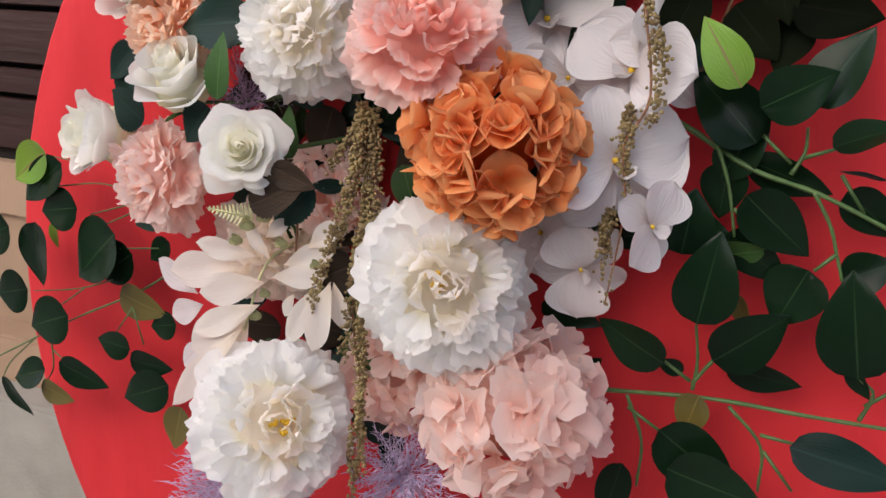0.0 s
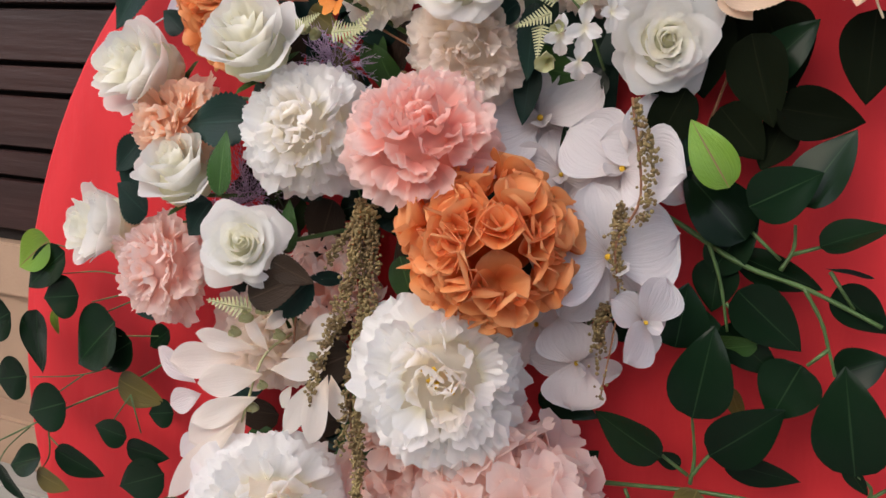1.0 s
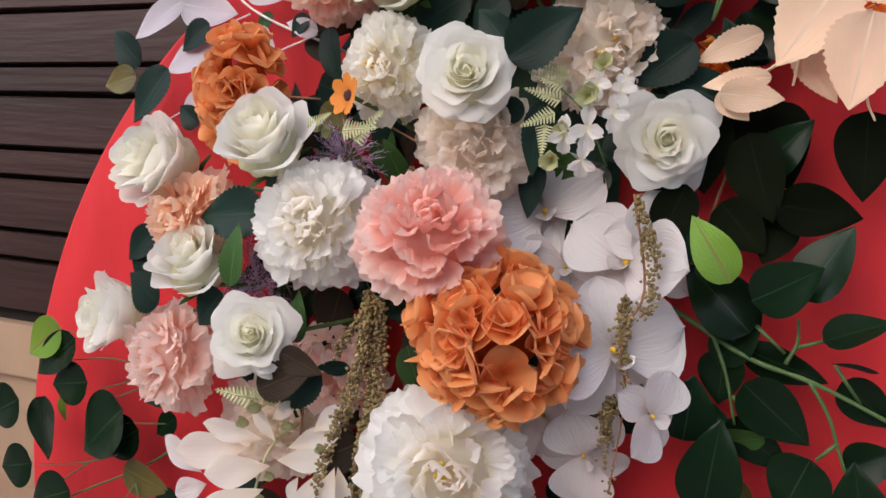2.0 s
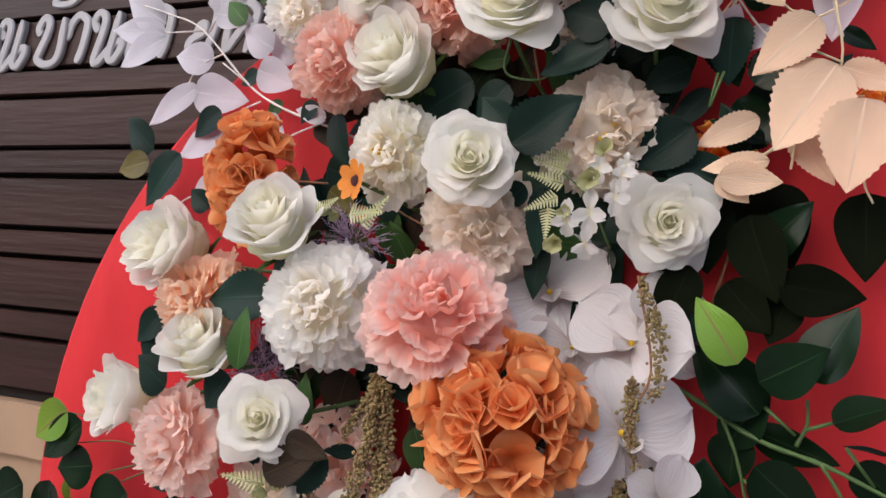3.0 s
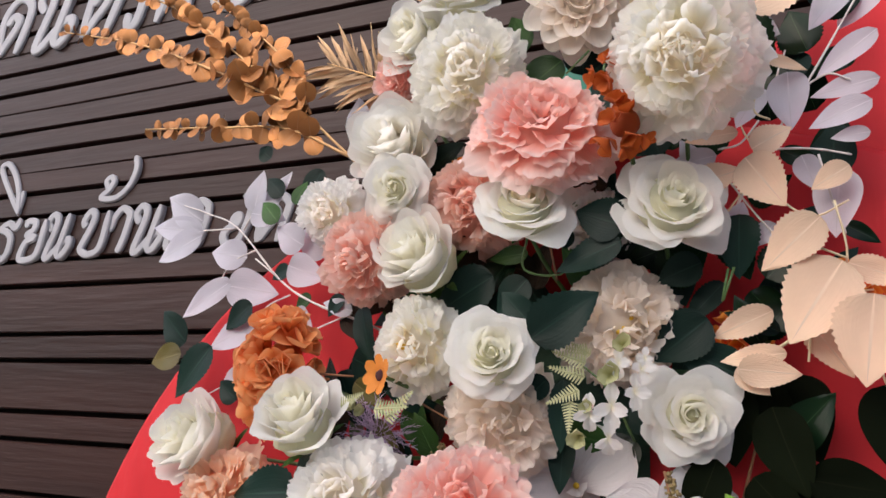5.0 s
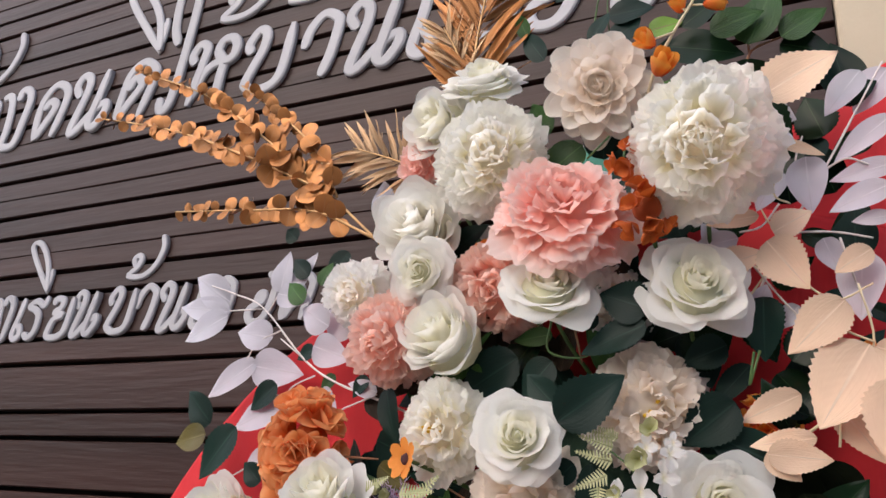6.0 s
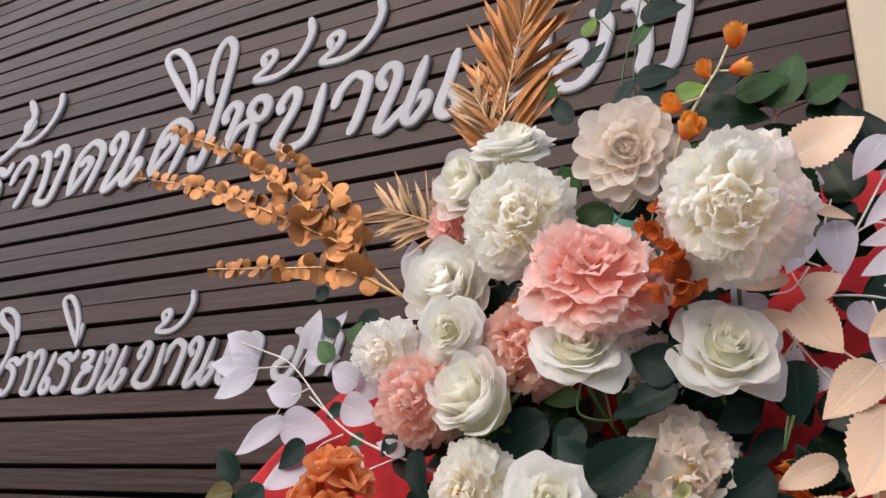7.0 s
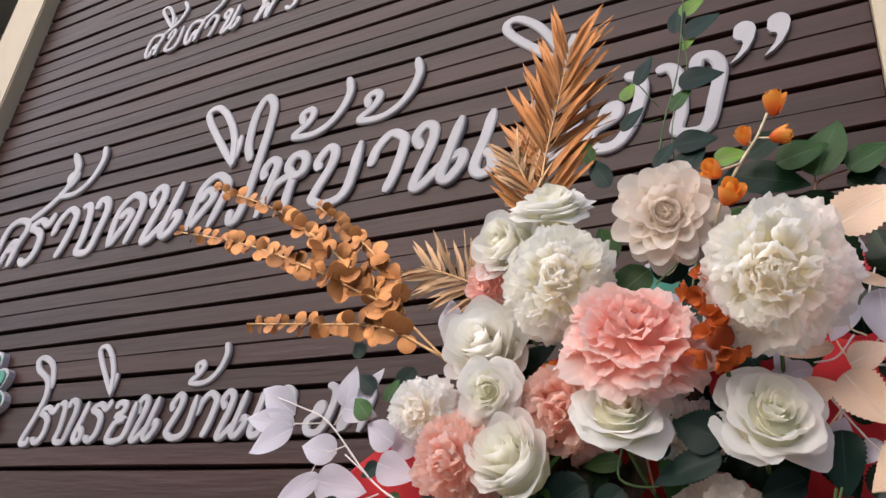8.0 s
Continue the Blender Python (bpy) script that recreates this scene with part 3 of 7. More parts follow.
def tube(thing, pts, r0, r1, material, name="stem", sides=6, per=5):
    """A tapered stem through the points (world places), as a part of the thing."""
    p = smooth_line([Vector(q) - Vector(thing.location) for q in pts], per) if len(pts) > 2 else [Vector(q) - Vector(thing.location) for q in pts]
    bm = bmesh.new()
    rings = []
    for i, q in enumerate(p):
        d = (p[min(i + 1, len(p) - 1)] - p[max(i - 1, 0)]).normalized()
        a = d.cross(Vector((0.3, 0.9, 0.2))).normalized()
        b = d.cross(a)
        r = r0 + (r1 - r0) * i / max(1, len(p) - 1)
        r *= 1 + 0.12 * math.sin(i * 2.3)
        rings.append([bm.verts.new(q + r * (a * math.cos(t) + b * math.sin(t))) for t in (2 * math.pi * k / sides for k in range(sides))])
    for a, b in zip(rings, rings[1:]):
        for k in range(sides):
            bm.faces.new((a[k], a[(k + 1) % sides], b[(k + 1) % sides], b[k]))
    bm.faces.new(rings[0][::-1])
    bm.faces.new(rings[-1])
    return part(name, bm, material, thing)


HEART = Vector((-0.12, 0.77, 1.42))     # the foam that holds the stems


def flower(name, place, facing, label, category="artificial flower", group="flowers of the arrangement", stem=None):
    """An Empty whose z looks along facing."""
    ob = new(name)
    ob.location = place
    ob.rotation_mode = "QUATERNION"
    q = Vector(facing).normalized().to_track_quat("Z", "Y")
    ob.rotation_quaternion = q
    ob["turned"] = 1
    tagged(ob, label, category, group)
    if stem is not None:
        back = Matrix.Translation(place) @ q.to_matrix().to_4x4()
        inv = back.inverted()
        root = Vector((place[0] * 0.72 + HEART.x * 0.28, 0.775, place[2] * 0.72 + HEART.z * 0.28 - 0.02))
        a, c = Vector((0, 0, -stem)), inv @ root
        if c.z > -stem - 0.005:
            c.z = -stem - 0.02
        bm = bmesh.new()
        pts = smooth_line([a, a * 0.6 + c * 0.4 + Vector((0, 0, -0.01)), c], 5)
        rings = []
        for i, p in enumerate(pts):
            d = (pts[min(i + 1, len(pts) - 1)] - pts[max(i - 1, 0)]).normalized()
            u = d.cross(Vector((0.9, 0.3, 0.2))).normalized()
            w = d.cross(u)
            rings.append([bm.verts.new(p + 0.0024 * (u * math.cos(t) + w * math.sin(t))) for t in (math.pi * k / 3 for k in range(6))])
        for r, s in zip(rings, rings[1:]):
            for k in range(6):
                bm.faces.new((r[k], r[(k + 1) % 6], s[(k + 1) % 6], s[k]))
        part("stem", bm, STEM, ob)
    return ob


def spot(phi, tilt, out=0.0, up=0.0, size=1.0, twist=0.0, wide=1.0):
    """Pose of a petal: turned phi about the axis, leaning tilt degrees from flat (90: along the axis)."""
    return (Matrix.Rotation(phi, 4, "Z") @ Matrix.Translation((0, out, up)) @ Matrix.Rotation(radians(tilt), 4, "X")
            @ Matrix.Rotation(radians(twist), 4, "Y") @ Matrix.Diagonal((size * wide, size, size, 1)))


def heart(thing, r, material, z, squash, rough=0.22):
    """The crumpled, closed middle of a double flower."""
    bm = bmesh.new()
    bmesh.ops.create_icosphere(bm, subdivisions=4, radius=1.0)
    uvl = bm.loops.layers.uv.new("UVMap")
    for v in bm.verts:
        c = v.co.copy()
        k = 1 + rough * noise.noise(c * 3.1 + Vector((r * 900, z * 300, 0))) + 0.5 * rough * abs(noise.noise(c * 7.3))
        v.co = Vector((c.x * r * k, c.y * r * k, z + c.z * r * squash * k))
    for f in bm.faces:
        for lo in f.loops:
            lo[uvl].uv = (0.5 + lo.vert.co.x / r * 0.4, 0.2 + lo.vert.co.y / r * 0.1)
    return part("heart", bm, material, thing)


def frill_fn(width, cup, curl, ruffle, seed, teeth=0.05, fold=0.0):
    """Cloth petal of unit length along y with a crimped, notched rim."""
    def fn(u, v):
        w = width * 0.5 * (0.22 + 0.78 * math.sin(min(1.0, 1.1 * u) * math.pi / 2))
        rim = 1 - 0.3 * abs(v) ** 2.4 + teeth * (abs(math.sin(3.6 * v + seed)) - 0.6) + 0.4 * teeth * math.sin(13.5 * v + seed * 2.3)
        u = u * (1 + (rim - 1) * u * u)
        ang = curl * u
        y = math.sin(ang) / curl if abs(curl) > 0.01 else u
        z = (1 - math.cos(ang)) / curl if abs(curl) > 0.01 else 0.0
        r = ruffle * u * u * (math.sin(3.9 * v + seed * 2.1 + 1.6 * u) + 0.6 * math.sin(8.3 * v + seed * 1.3) + 0.42 * u * math.sin(17 * v + seed))
        return (w * v * (1 + 0.06 * math.sin(7 * u + seed)), y + 0.35 * r, z + cup * w * v * v + fold * w * abs(v) + r)
    return fn


def frill_mesh(material, *args, nu=9, nv=20):
    key = ("frill", material.name, args)
    if key not in _cache:
        _cache[key] = mesh_of("petal", sheet(frill_fn(*args), nu, nv), material)
    return _cache[key]


def peony(place, facing, r, material, label, seed=0, stamens=False, n=84, flat=1.0, guards=9):
    """Full double peony: crimped petals crowded over a dome, with a skirt of flat guard petals below."""
    rnd = random.Random(seed)
    ob = flower("peony", place, facing, label, stem=r * 0.45)
    ob.scale = (1, 1, flat)
    inner = HEARTS.get("cream_petal" if material is IVORY else material.name, material)
    first = 1 if stamens else 0
    for i in range(first, n):
        f = (i + 0.5) / n
        th = math.degrees(math.acos(1 - f * (1 - math.cos(radians(98))))) + rnd.uniform(-5, 5)
        band = 0 if f < 0.22 else 1 if f < 0.6 else 2
        s = rnd.randrange(4)
        me = frill_mesh(inner if band == 0 else material, (0.95, 1.12, 1.28)[band] + 0.07 * s, (0.6, 0.4, 0.22)[band], (0.6, 0.3, -0.3)[band],
                        (0.10, 0.085, 0.075)[band], s * 1.7 + band, 0.10, (0.35, 0.1, 0.0)[band])
        phi = i * 2.39996 + rnd.uniform(-0.5, 0.5)
        lobe = 1 + 0.10 * math.sin(2 * phi + seed) + 0.09 * math.sin(5 * phi + 2.3 * seed)
        size = r * (0.31 + 0.18 * f) * rnd.uniform(0.78, 1.18) * lobe
        m = spot(phi, 92 - th * 0.9 - 26 * min(1.0, f * 4) * (1 - 0.6 * f) + rnd.uniform(-17, 17), 0.51 * r * math.sin(radians(th)),
                 0.47 * r * math.cos(radians(th)), size, rnd.uniform(-32, 32))
        shared("petal", me, ob, m)
    for i in range(guards):
        me = frill_mesh(material, 1.0 + 0.08 * (i % 3), 0.15, -0.25, 0.08, i % 4 * 1.3 + 5, 0.09, 0.0)
        shared("petal", me, ob, spot(2 * math.pi * (i + rnd.uniform(-0.3, 0.3)) / guards, rnd.uniform(-18, 6), 0.22 * r, -0.14 * r, r * rnd.uniform(0.68, 0.94), rnd.uniform(-18, 18)))
    heart(ob, 0.56 * r, inner, 0.0, 0.84, 0.2)
    if stamens:
        key = ("stamen", round(r, 4))
        if key not in _cache:
            bm = bmesh.new()
            bmesh.ops.create_cone(bm, cap_ends=True, segments=5, radius1=0.016 * r, radius2=0.03 * r, depth=0.34 * r)
            _cache[key] = mesh_of("stamen", bm, YELLOW)
        for i in range(11):
            a, t = rnd.uniform(0, 6.28), rnd.uniform(0.05, 0.45)
            d = Vector((math.sin(t) * math.cos(a), math.sin(t) * math.sin(a), math.cos(t)))
            shared("stamen", _cache[key], ob, Matrix.Translation(d * 0.41 * r) @ d.to_track_quat("Z", "Y").to_matrix().to_4x4(), "yellow stamen")
    return ob


def rose_fn(rad, height, flare, span, seed, ruffle=0.0, point=2.4, drop=0.30, roll=0.7, wind=0.08):
    """A wrapped rose petal: part of a cup round the axis with a rolled rim."""
    def fn(u, v):
        top = 1 - drop * abs(v) ** point
        if ruffle > 0.024:
            top += 0.035 * math.sin(5.1 * v + seed * 3) + 0.015 * math.sin(11 * v + seed)
        u2 = u * top
        phi = v * span * (0.5 + 0.5 * u ** 0.5)
        rr = rad * (0.14 + 0.86 * u2 ** 0.62) + flare * u2 ** 3.4 + 0.018 * math.sin(5 * v + seed) * u2 ** 2
        rr *= 1 + wind * v
        rr += ruffle * u2 ** 3 * (0.6 * math.sin(5 * v + seed * 2) + 0.35 * math.sin(9 * v + seed))
        z = height * u2 - roll * max(flare, 0) * u2 ** 6 + 0.015 * math.sin(4 * v + seed) * u2 ** 2 + ruffle * 0.55 * u2 ** 4 * math.sin(8 * v + seed * 3)
        return (rr * math.sin(phi), rr * math.cos(phi), z)
    return fn


def rose(place, facing, r, material, label, seed=0, bloom=1.0, sepals=True):
    """Rose with a spiral heart and opening outer petals. bloom under 1: a tighter bud."""
    rnd = random.Random(seed)
    ob = flower("rose", place, facing, label, stem=r * 0.5)
    layers = [(2, 0.06, 1.0, 0.03, 2.2), (3, 0.115, 1.02, 0.05, 1.7), (3, 0.18, 1.03, 0.06, 1.5), (4, 0.25, 1.03, 0.075, 1.3), (4, 0.33, 1.02, 0.09, 1.25),
              (5, 0.42, 0.99, 0.13, 1.15), (5, 0.52, 0.93, 0.18, 1.1), (5, 0.62, 0.84, 0.25, 1.05), (4, 0.66, 0.68, 0.34, 1.1)]
    tight = bloom < 0.9
    if tight:
        layers = [(n, a * 0.95, h * 1.2, f * 0.6, s * 1.05) for n, a, h, f, s in layers[:8]]
    for k, (n, rad, h, fl, span) in enumerate(layers):
        kinds = []
        for s in range(3):
            key = ("rose", material.name, k, s, tight)
            if key not in _cache:
                f = rose_fn(rad, h, fl, span, s * 2.5 + k, 0.01 + 0.003 * k, point=2.4 if k < 6 else 3.2, drop=0.18 + 0.02 * k if k < 6 else 0.5, wind=0.2 if k < 4 else 0.1)
                _cache[key] = mesh_of("petal", sheet(f, 12, 16), HEARTS.get(material.name, material) if k < 5 else material)
            kinds.append(_cache[key])
        for i in range(n):
            phi = 2 * math.pi * (i + rnd.uniform(-0.17, 0.17)) / n + k * 1.1
            lean = rnd.uniform(-4, 4) if k < 4 else rnd.uniform(-9, 6)
            m = (Matrix.Rotation(phi, 4, "Z") @ Matrix.Translation((0, 0, -0.55 * r)) @ Matrix.Rotation(radians(lean), 4, "X")
                 @ Matrix.Rotation(radians(rnd.uniform(-5, 5) * (k > 3)), 4, "Y") @ Matrix.Scale(r * rnd.uniform(0.93, 1.06), 4))
            shared("petal", rnd.choice(kinds), ob, m)
    heart(ob, 0.2 * r, HEARTS.get(material.name, material), -0.08 * r, 1.8, 0.1)
    heart(ob, (0.5 if tight else 0.56) * r, HEARTS.get(material.name, material), -0.12 * r, 0.62, 0.12)
    if sepals:
        sep = petal_mesh("sepal", MIDGREEN, 0.32, 0.3, -0.8, 0.02, 1, 0.6, 2.0, nu=5, nv=4)
        for i in range(5):
            shared("sepal", sep, ob, spot(i * 1.257 + 0.3, 42, 0.05 * r, -0.6 * r, 0.62 * r))
    return ob


def round_fn(width, cup, curl, ruffle, seed, lift=0.0):
    """A rounded, dished petal of unit length along y."""
    def fn(u, v):
        w = width * 0.5 * max(0.0, math.sin(math.pi * (0.03 + 0.97 * u) ** 1.35)) ** 0.6
        ang = lift + curl * u
        y = (math.sin(ang) - math.sin(lift)) / curl if abs(curl) > 0.01 else u * math.cos(lift)
        z = (math.cos(lift) - math.cos(ang)) / curl if abs(curl) > 0.01 else u * math.sin(lift)
        r = ruffle * u * u * (math.sin(3.4 * v + seed * 2.1) + 0.4 * math.sin(7 * v + seed))
        return (w * v, y + 0.3 * r, z + cup * w * v * v + r)
    return fn


def floret_mesh(material, seed, petals=4, width=1.0, notched=False):
    key = ("floret", material.name, seed, petals, width, notched)
    if key not in _cache:
        bm = bmesh.new()
        uvl = bm.loops.layers.uv.new("UVMap")
        rnd = random.Random(seed)
        for i in range(petals):
            if notched:
                f = frill_fn(width * rnd.uniform(0.7, 0.9), 0.35, rnd.uniform(-0.8, 0.2), 0.05, seed + i * 1.7, 0.08, 0.1)
            else:
                f = round_fn(width * rnd.uniform(1.1, 1.35), rnd.uniform(0.3, 0.8), rnd.uniform(-0.9, 0.2), 0.07, seed + i * 1.3, 0.3)
            turn = Matrix.Rotation(2 * math.pi * i / petals + rnd.uniform(-0.15, 0.15), 4, "Z") @ Matrix.Rotation(radians(rnd.uniform(5, 66)), 4, "X")
            add_sheet(bm, uvl, lambda u, v: turn @ Vector(f(u, v)), 9, 8)
        _cache[key] = mesh_of("floret", bm, material)
    return _cache[key]


def hydrangea(place, facing, r, material, label, seed=0, n=34, size=0.36, squash=(1, 1, 1), petals=4, reach=-0.2, hollow=0.66, notched=False):
    """A mop of four-petalled florets over a dome."""
    rnd = random.Random(seed)
    ob = flower("hydrangea", place, facing, label, stem=r * 0.35)
    for i in range(n):
        z = 1 - (1 - reach) * (i + 0.5) / n
        a = i * 2.39996 + rnd.uniform(-0.3, 0.3)
        s = math.sqrt(max(0, 1 - z * z))
        d = Vector((s * math.cos(a), s * math.sin(a), z))
        d += Vector((rnd.uniform(-0.3, 0.3), rnd.uniform(-0.3, 0.3), rnd.uniform(-0.2, 0.2)))
        d.normalize()
        p = Vector((d.x * squash[0], d.y * squash[1], d.z * squash[2])) * r * hollow * rnd.uniform(0.84, 1.1)
        m = Matrix.Translation(p) @ d.to_track_quat("Z", "Y").to_matrix().to_4x4() @ Matrix.Rotation(rnd.uniform(0, 6.28), 4, "Z") @ Matrix.Rotation(rnd.uniform(-0.45, 0.45), 4, "X") @ Matrix.Scale(size * r * rnd.uniform(0.85, 1.15), 4)
        shared("floret", floret_mesh(material, i % 6, petals, 1.0, notched=notched), ob, m)
    bm = bmesh.new()
    bmesh.ops.create_icosphere(bm, subdivisions=3, radius=r * 0.5)
    for v in bm.verts:
        v.co = Vector((v.co.x * squash[0], v.co.y * squash[1], v.co.z * squash[2] - 0.1 * r)) * (1 + 0.2 * noise.noise(v.co * 60))
    part("core", bm, material, ob)
    return ob


def round_mesh(name, material, *args):
    key = ("round", name, material.name, args)
    if key not in _cache:
        _cache[key] = mesh_of(name, sheet(round_fn(*args), 10, 10), material)
    return _cache[key]


def orchid(place, facing, r, label, seed=0, spin=0.0, open_=1.0):
    """Moth orchid: two broad petals, three sepals, a small lip and column."""
    ob = flower("orchid", place, facing, label, stem=r * 0.1)
    wide = round_mesh("petal", ORCHID, 1.22, 0.22, -0.5, 0.035, 1.0)
    narrow = round_mesh("sepal", ORCHID, 0.8, 0.2, -0.35, 0.02, 2.0)
    rnd = random.Random(seed * 7 + int(spin))
    for a in (-80, 80):
        shared("petal", wide, ob, spot(radians(a + spin), (20 + rnd.uniform(-14, 16)) * open_, 0.02 * r, 0.05 * r, r * rnd.uniform(0.9, 1.04), rnd.uniform(-14, 14)))
    for a in (0, 140, -140):
        shared("sepal", narrow, ob, spot(radians(a + spin), rnd.uniform(-12, 8), 0.02 * r, -0.05 * r, r * 0.94, rnd.uniform(-10, 10)))
    lip = petal_mesh("lip", ORCHID, 0.8, 1.1, 1.2, 0.05, 4.0, 0.6, 3.0, 3, nu=6, nv=6)
    shared("lip", lip, ob, spot(radians(180 + spin), 25, 0.02 * r, 0.04 * r, r * 0.4))
    bm = bmesh.new()
    bmesh.ops.create_uvsphere(bm, u_segments=8, v_segments=6, radius=0.045 * r)
    for v in bm.verts:
        v.co.z = v.co.z * 1.5 + 0.07 * r
    part("column", bm, YELLOW, ob, "yellow column")
    return ob


def dahlia(place, facing, r, material, label, seed=0):
    """Dahlia: tiers of pointed, trough-shaped petals."""
    rnd = random.Random(seed)
    ob = flower("dahlia", place, facing, label, stem=r * 0.4)
    for k, (n, tilt, size, out) in enumerate([(6, 78, 0.36, 0.04), (8, 64, 0.46, 0.1), (10, 50, 0.56, 0.14), (11, 35, 0.68, 0.17), (12, 18, 0.8, 0.18), (11, 2, 0.86, 0.16)]):
        pm = petal_mesh("petal", material, 0.78, 0.6, 0.7 - 0.12 * k, 0.012, k, 0.4, 2.6, 3, nu=8, nv=8, frill=0.0)
        for i in range(n):
            phi = 2 * math.pi * (i + rnd.uniform(-0.2, 0.2)) / n + 0.5 * k
            shared("petal", pm, ob, spot(phi, tilt - 8 + rnd.uniform(-7, 7), out * r, (-0.2 + 0.035 * (6 - k)) * r, size * r * rnd.uniform(0.9, 1.08), rnd.uniform(-10, 10)))
    heart(ob, 0.36 * r, material, -0.1 * r, 0.9, 0.3)
    sep = petal_mesh("bract", BROWN_LEAF, 0.6, 0.3, -0.5, 0.02, 1, 0.6, 2.4, nu=5, nv=4)
    for i in range(6):
        shared("bract", sep, ob, spot(i * 1.05, -28, 0.1 * r, -0.3 * r, 0.85 * r))
    return ob


def spray(name, place, label, category="artificial foliage", group="foliage of the arrangement"):
    ob = new(name)
    ob.location = place
    return tagged(ob, label, category, group)


def seeds(thing, pts, r0, r1, count, size, seed, name="seed_tassel"):
    """A tassel: small round seeds crowded round a hanging line."""
    rnd = random.Random(seed)
    line = smooth_line([Vector(p) - Vector(thing.location) for p in pts], 12)
    verts, faces = [], []
    bm = bmesh.new()
    bmesh.ops.create_icosphere(bm, subdivisions=1, radius=1)
    ico = [v.co.copy() for v in bm.verts]
    tri = [[v.index for v in f.verts] for f in bm.faces]
    bm.free()
    strands = [(rnd.uniform(0, 6.28), rnd.uniform(0.1, 1.0), rnd.uniform(0.35, 1.0), rnd.uniform(0, 6.28)) for _ in range(9)]
    for i in range(count):
        a, far, end, turn = strands[i % 9]
        f = end * rnd.random()
        q = line[min(len(line) - 1, int(f * (len(line) - 1)))]
        rr = (r0 + (r1 - r0) * f) * far * (0.35 + 0.65 * f / end)
        a += 0.5 * math.sin(9 * f + turn)
        c = q + Vector((rr * math.cos(a), rr * 0.7 * math.sin(a), -0.01 * f)) + Vector((rnd.gauss(0, 0.0018), rnd.gauss(0, 0.0018), rnd.uniform(-0.005, 0.005)))
        s = size * rnd.uniform(0.7, 1.25)
        k = len(verts)
        verts += [c + v * s for v in ico]
        faces += [[k + j for j in t] for t in tri]
    me = bpy.data.meshes.new(name)
    me.from_pydata(verts, [], faces)
    me.materials.append(SEED)
    me.shade_smooth()
    ob = new(name, me)
    ob.parent = thing
    return tagged(ob, kind="stuff")


def needles(place, r, material, label, seed, n=90, name="lavender_tuft"):
    """A tuft of fine feathery needles."""
    rnd = random.Random(seed)
    ob = spray(name, place, label)
    verts, faces = [], []
    for i in range(n):
        d = Vector((rnd.gauss(0, 1), rnd.gauss(-0.5, 0.7), rnd.gauss(0.1, 1))).normalized()
        start = d * r * rnd.uniform(0.0, 0.35)
        for j in range(9):
            e = (d + Vector((rnd.gauss(0, 0.5), rnd.gauss(0, 0.5), rnd.gauss(0, 0.5)))).normalized()
            s = start + d * r * 0.09 * j
            side = e.cross(Vector((0.2, 1, 0.3))).normalized() * r * 0.014
            up = e.cross(side).normalized() * r * 0.012
            ln = r * rnd.uniform(0.14, 0.24)
            k = len(verts)
            verts += [s + side, s - side, s + up, s + e * ln]
            faces += [(k, k + 1, k + 3), (k + 1, k + 2, k + 3), (k + 2, k, k + 3)]
    me = bpy.data.meshes.new("needles")
    me.from_pydata([tuple(v) for v in verts], [], faces)
    me.materials.append(material)
    o = new("needles", me)
    o.parent = ob
    tagged(o, kind="stuff")
    return ob


def eucalyptus(pts, seed, r_leaf, n, thing, bare=0.05):
    """A gilded eucalyptus stem with round leaves in pairs."""
    rnd = random.Random(seed)
    tube(thing, pts, 0.0022, 0.0012, GOLDSTEM)
    line = smooth_line([Vector(p) for p in pts], 14)
    me = leaf_mesh(GOLD, 1.0, "round", 0.12, 0.1)
    for i in range(n):
        f = bare + (1 - bare) * (i + 0.5) / n
        q = line[int(f * (len(line) - 1))]
        s = r_leaf * (1.0 - 0.6 * f) * rnd.uniform(0.8, 1.15)
        for sgn in (-1, 1):
            d = Vector((rnd.gauss(0, 0.5), rnd.gauss(-0.2, 0.4), sgn * 0.9 + rnd.gauss(0, 0.25))).normalized()
            z = Vector((rnd.gauss(0.1, 0.35), -1 + rnd.gauss(0, 0.25), rnd.gauss(0.0, 0.4)))
            x = d.cross(z).normalized()
            z = x.cross(d)
            m = Matrix.Translation(q - Vector(thing.location)) @ Matrix((x, d, z)).transposed().to_4x4() @ Matrix.Scale(2 * s, 4)
            shared("leaf", me, thing, m)


def palm(pts, length, label, seed, n=26, flat=0.5, lean=0.6, material=None):
    """A gilded palm frond: long narrow leaflets along both sides of a rib."""
    rnd = random.Random(seed)
    ob = spray("palm_frond", pts[0], label)
    tube(ob, pts, 0.0022, 0.0008, GOLDSTEM, "rib")
    line = smooth_line([Vector(p) for p in pts], 16)
    me = leaf_mesh(material or PALEGOLD, 0.1, "lance", 0.5, 0.1)
    for i in range(n):
        f = 0.06 + 0.94 * i / n
        k = int(f * (len(line) - 2))
        q, d = line[k], (line[k + 1] - line[k]).normalized()
        side = d.cross(Vector((0.15, -1, 0.1))).normalized()
        for sgn in (-1, 1):
            e = (d * (lean + 0.5 * f) + side * sgn * (1.0 - 0.45 * f) + Vector((0, rnd.uniform(-flat, flat), 0))).normalized()
            ln = length * (0.55 + 0.75 * f - 0.75 * f * f) * rnd.uniform(0.85, 1.1)
            m = leaf_pose(q, q + e * ln, rnd.uniform(-40, 40))
            shared("leaflet", me, ob, thing_inverse(ob) @ m)
    return ob


florist_foam = put("florist_foam", box(-0.27, 0.772, 1.2, -0.13, 0.797, 1.6, 0.01), FOAM)
tagged(florist_foam, "dark green foam block fixed to the red board, holding stems", "florist foam")

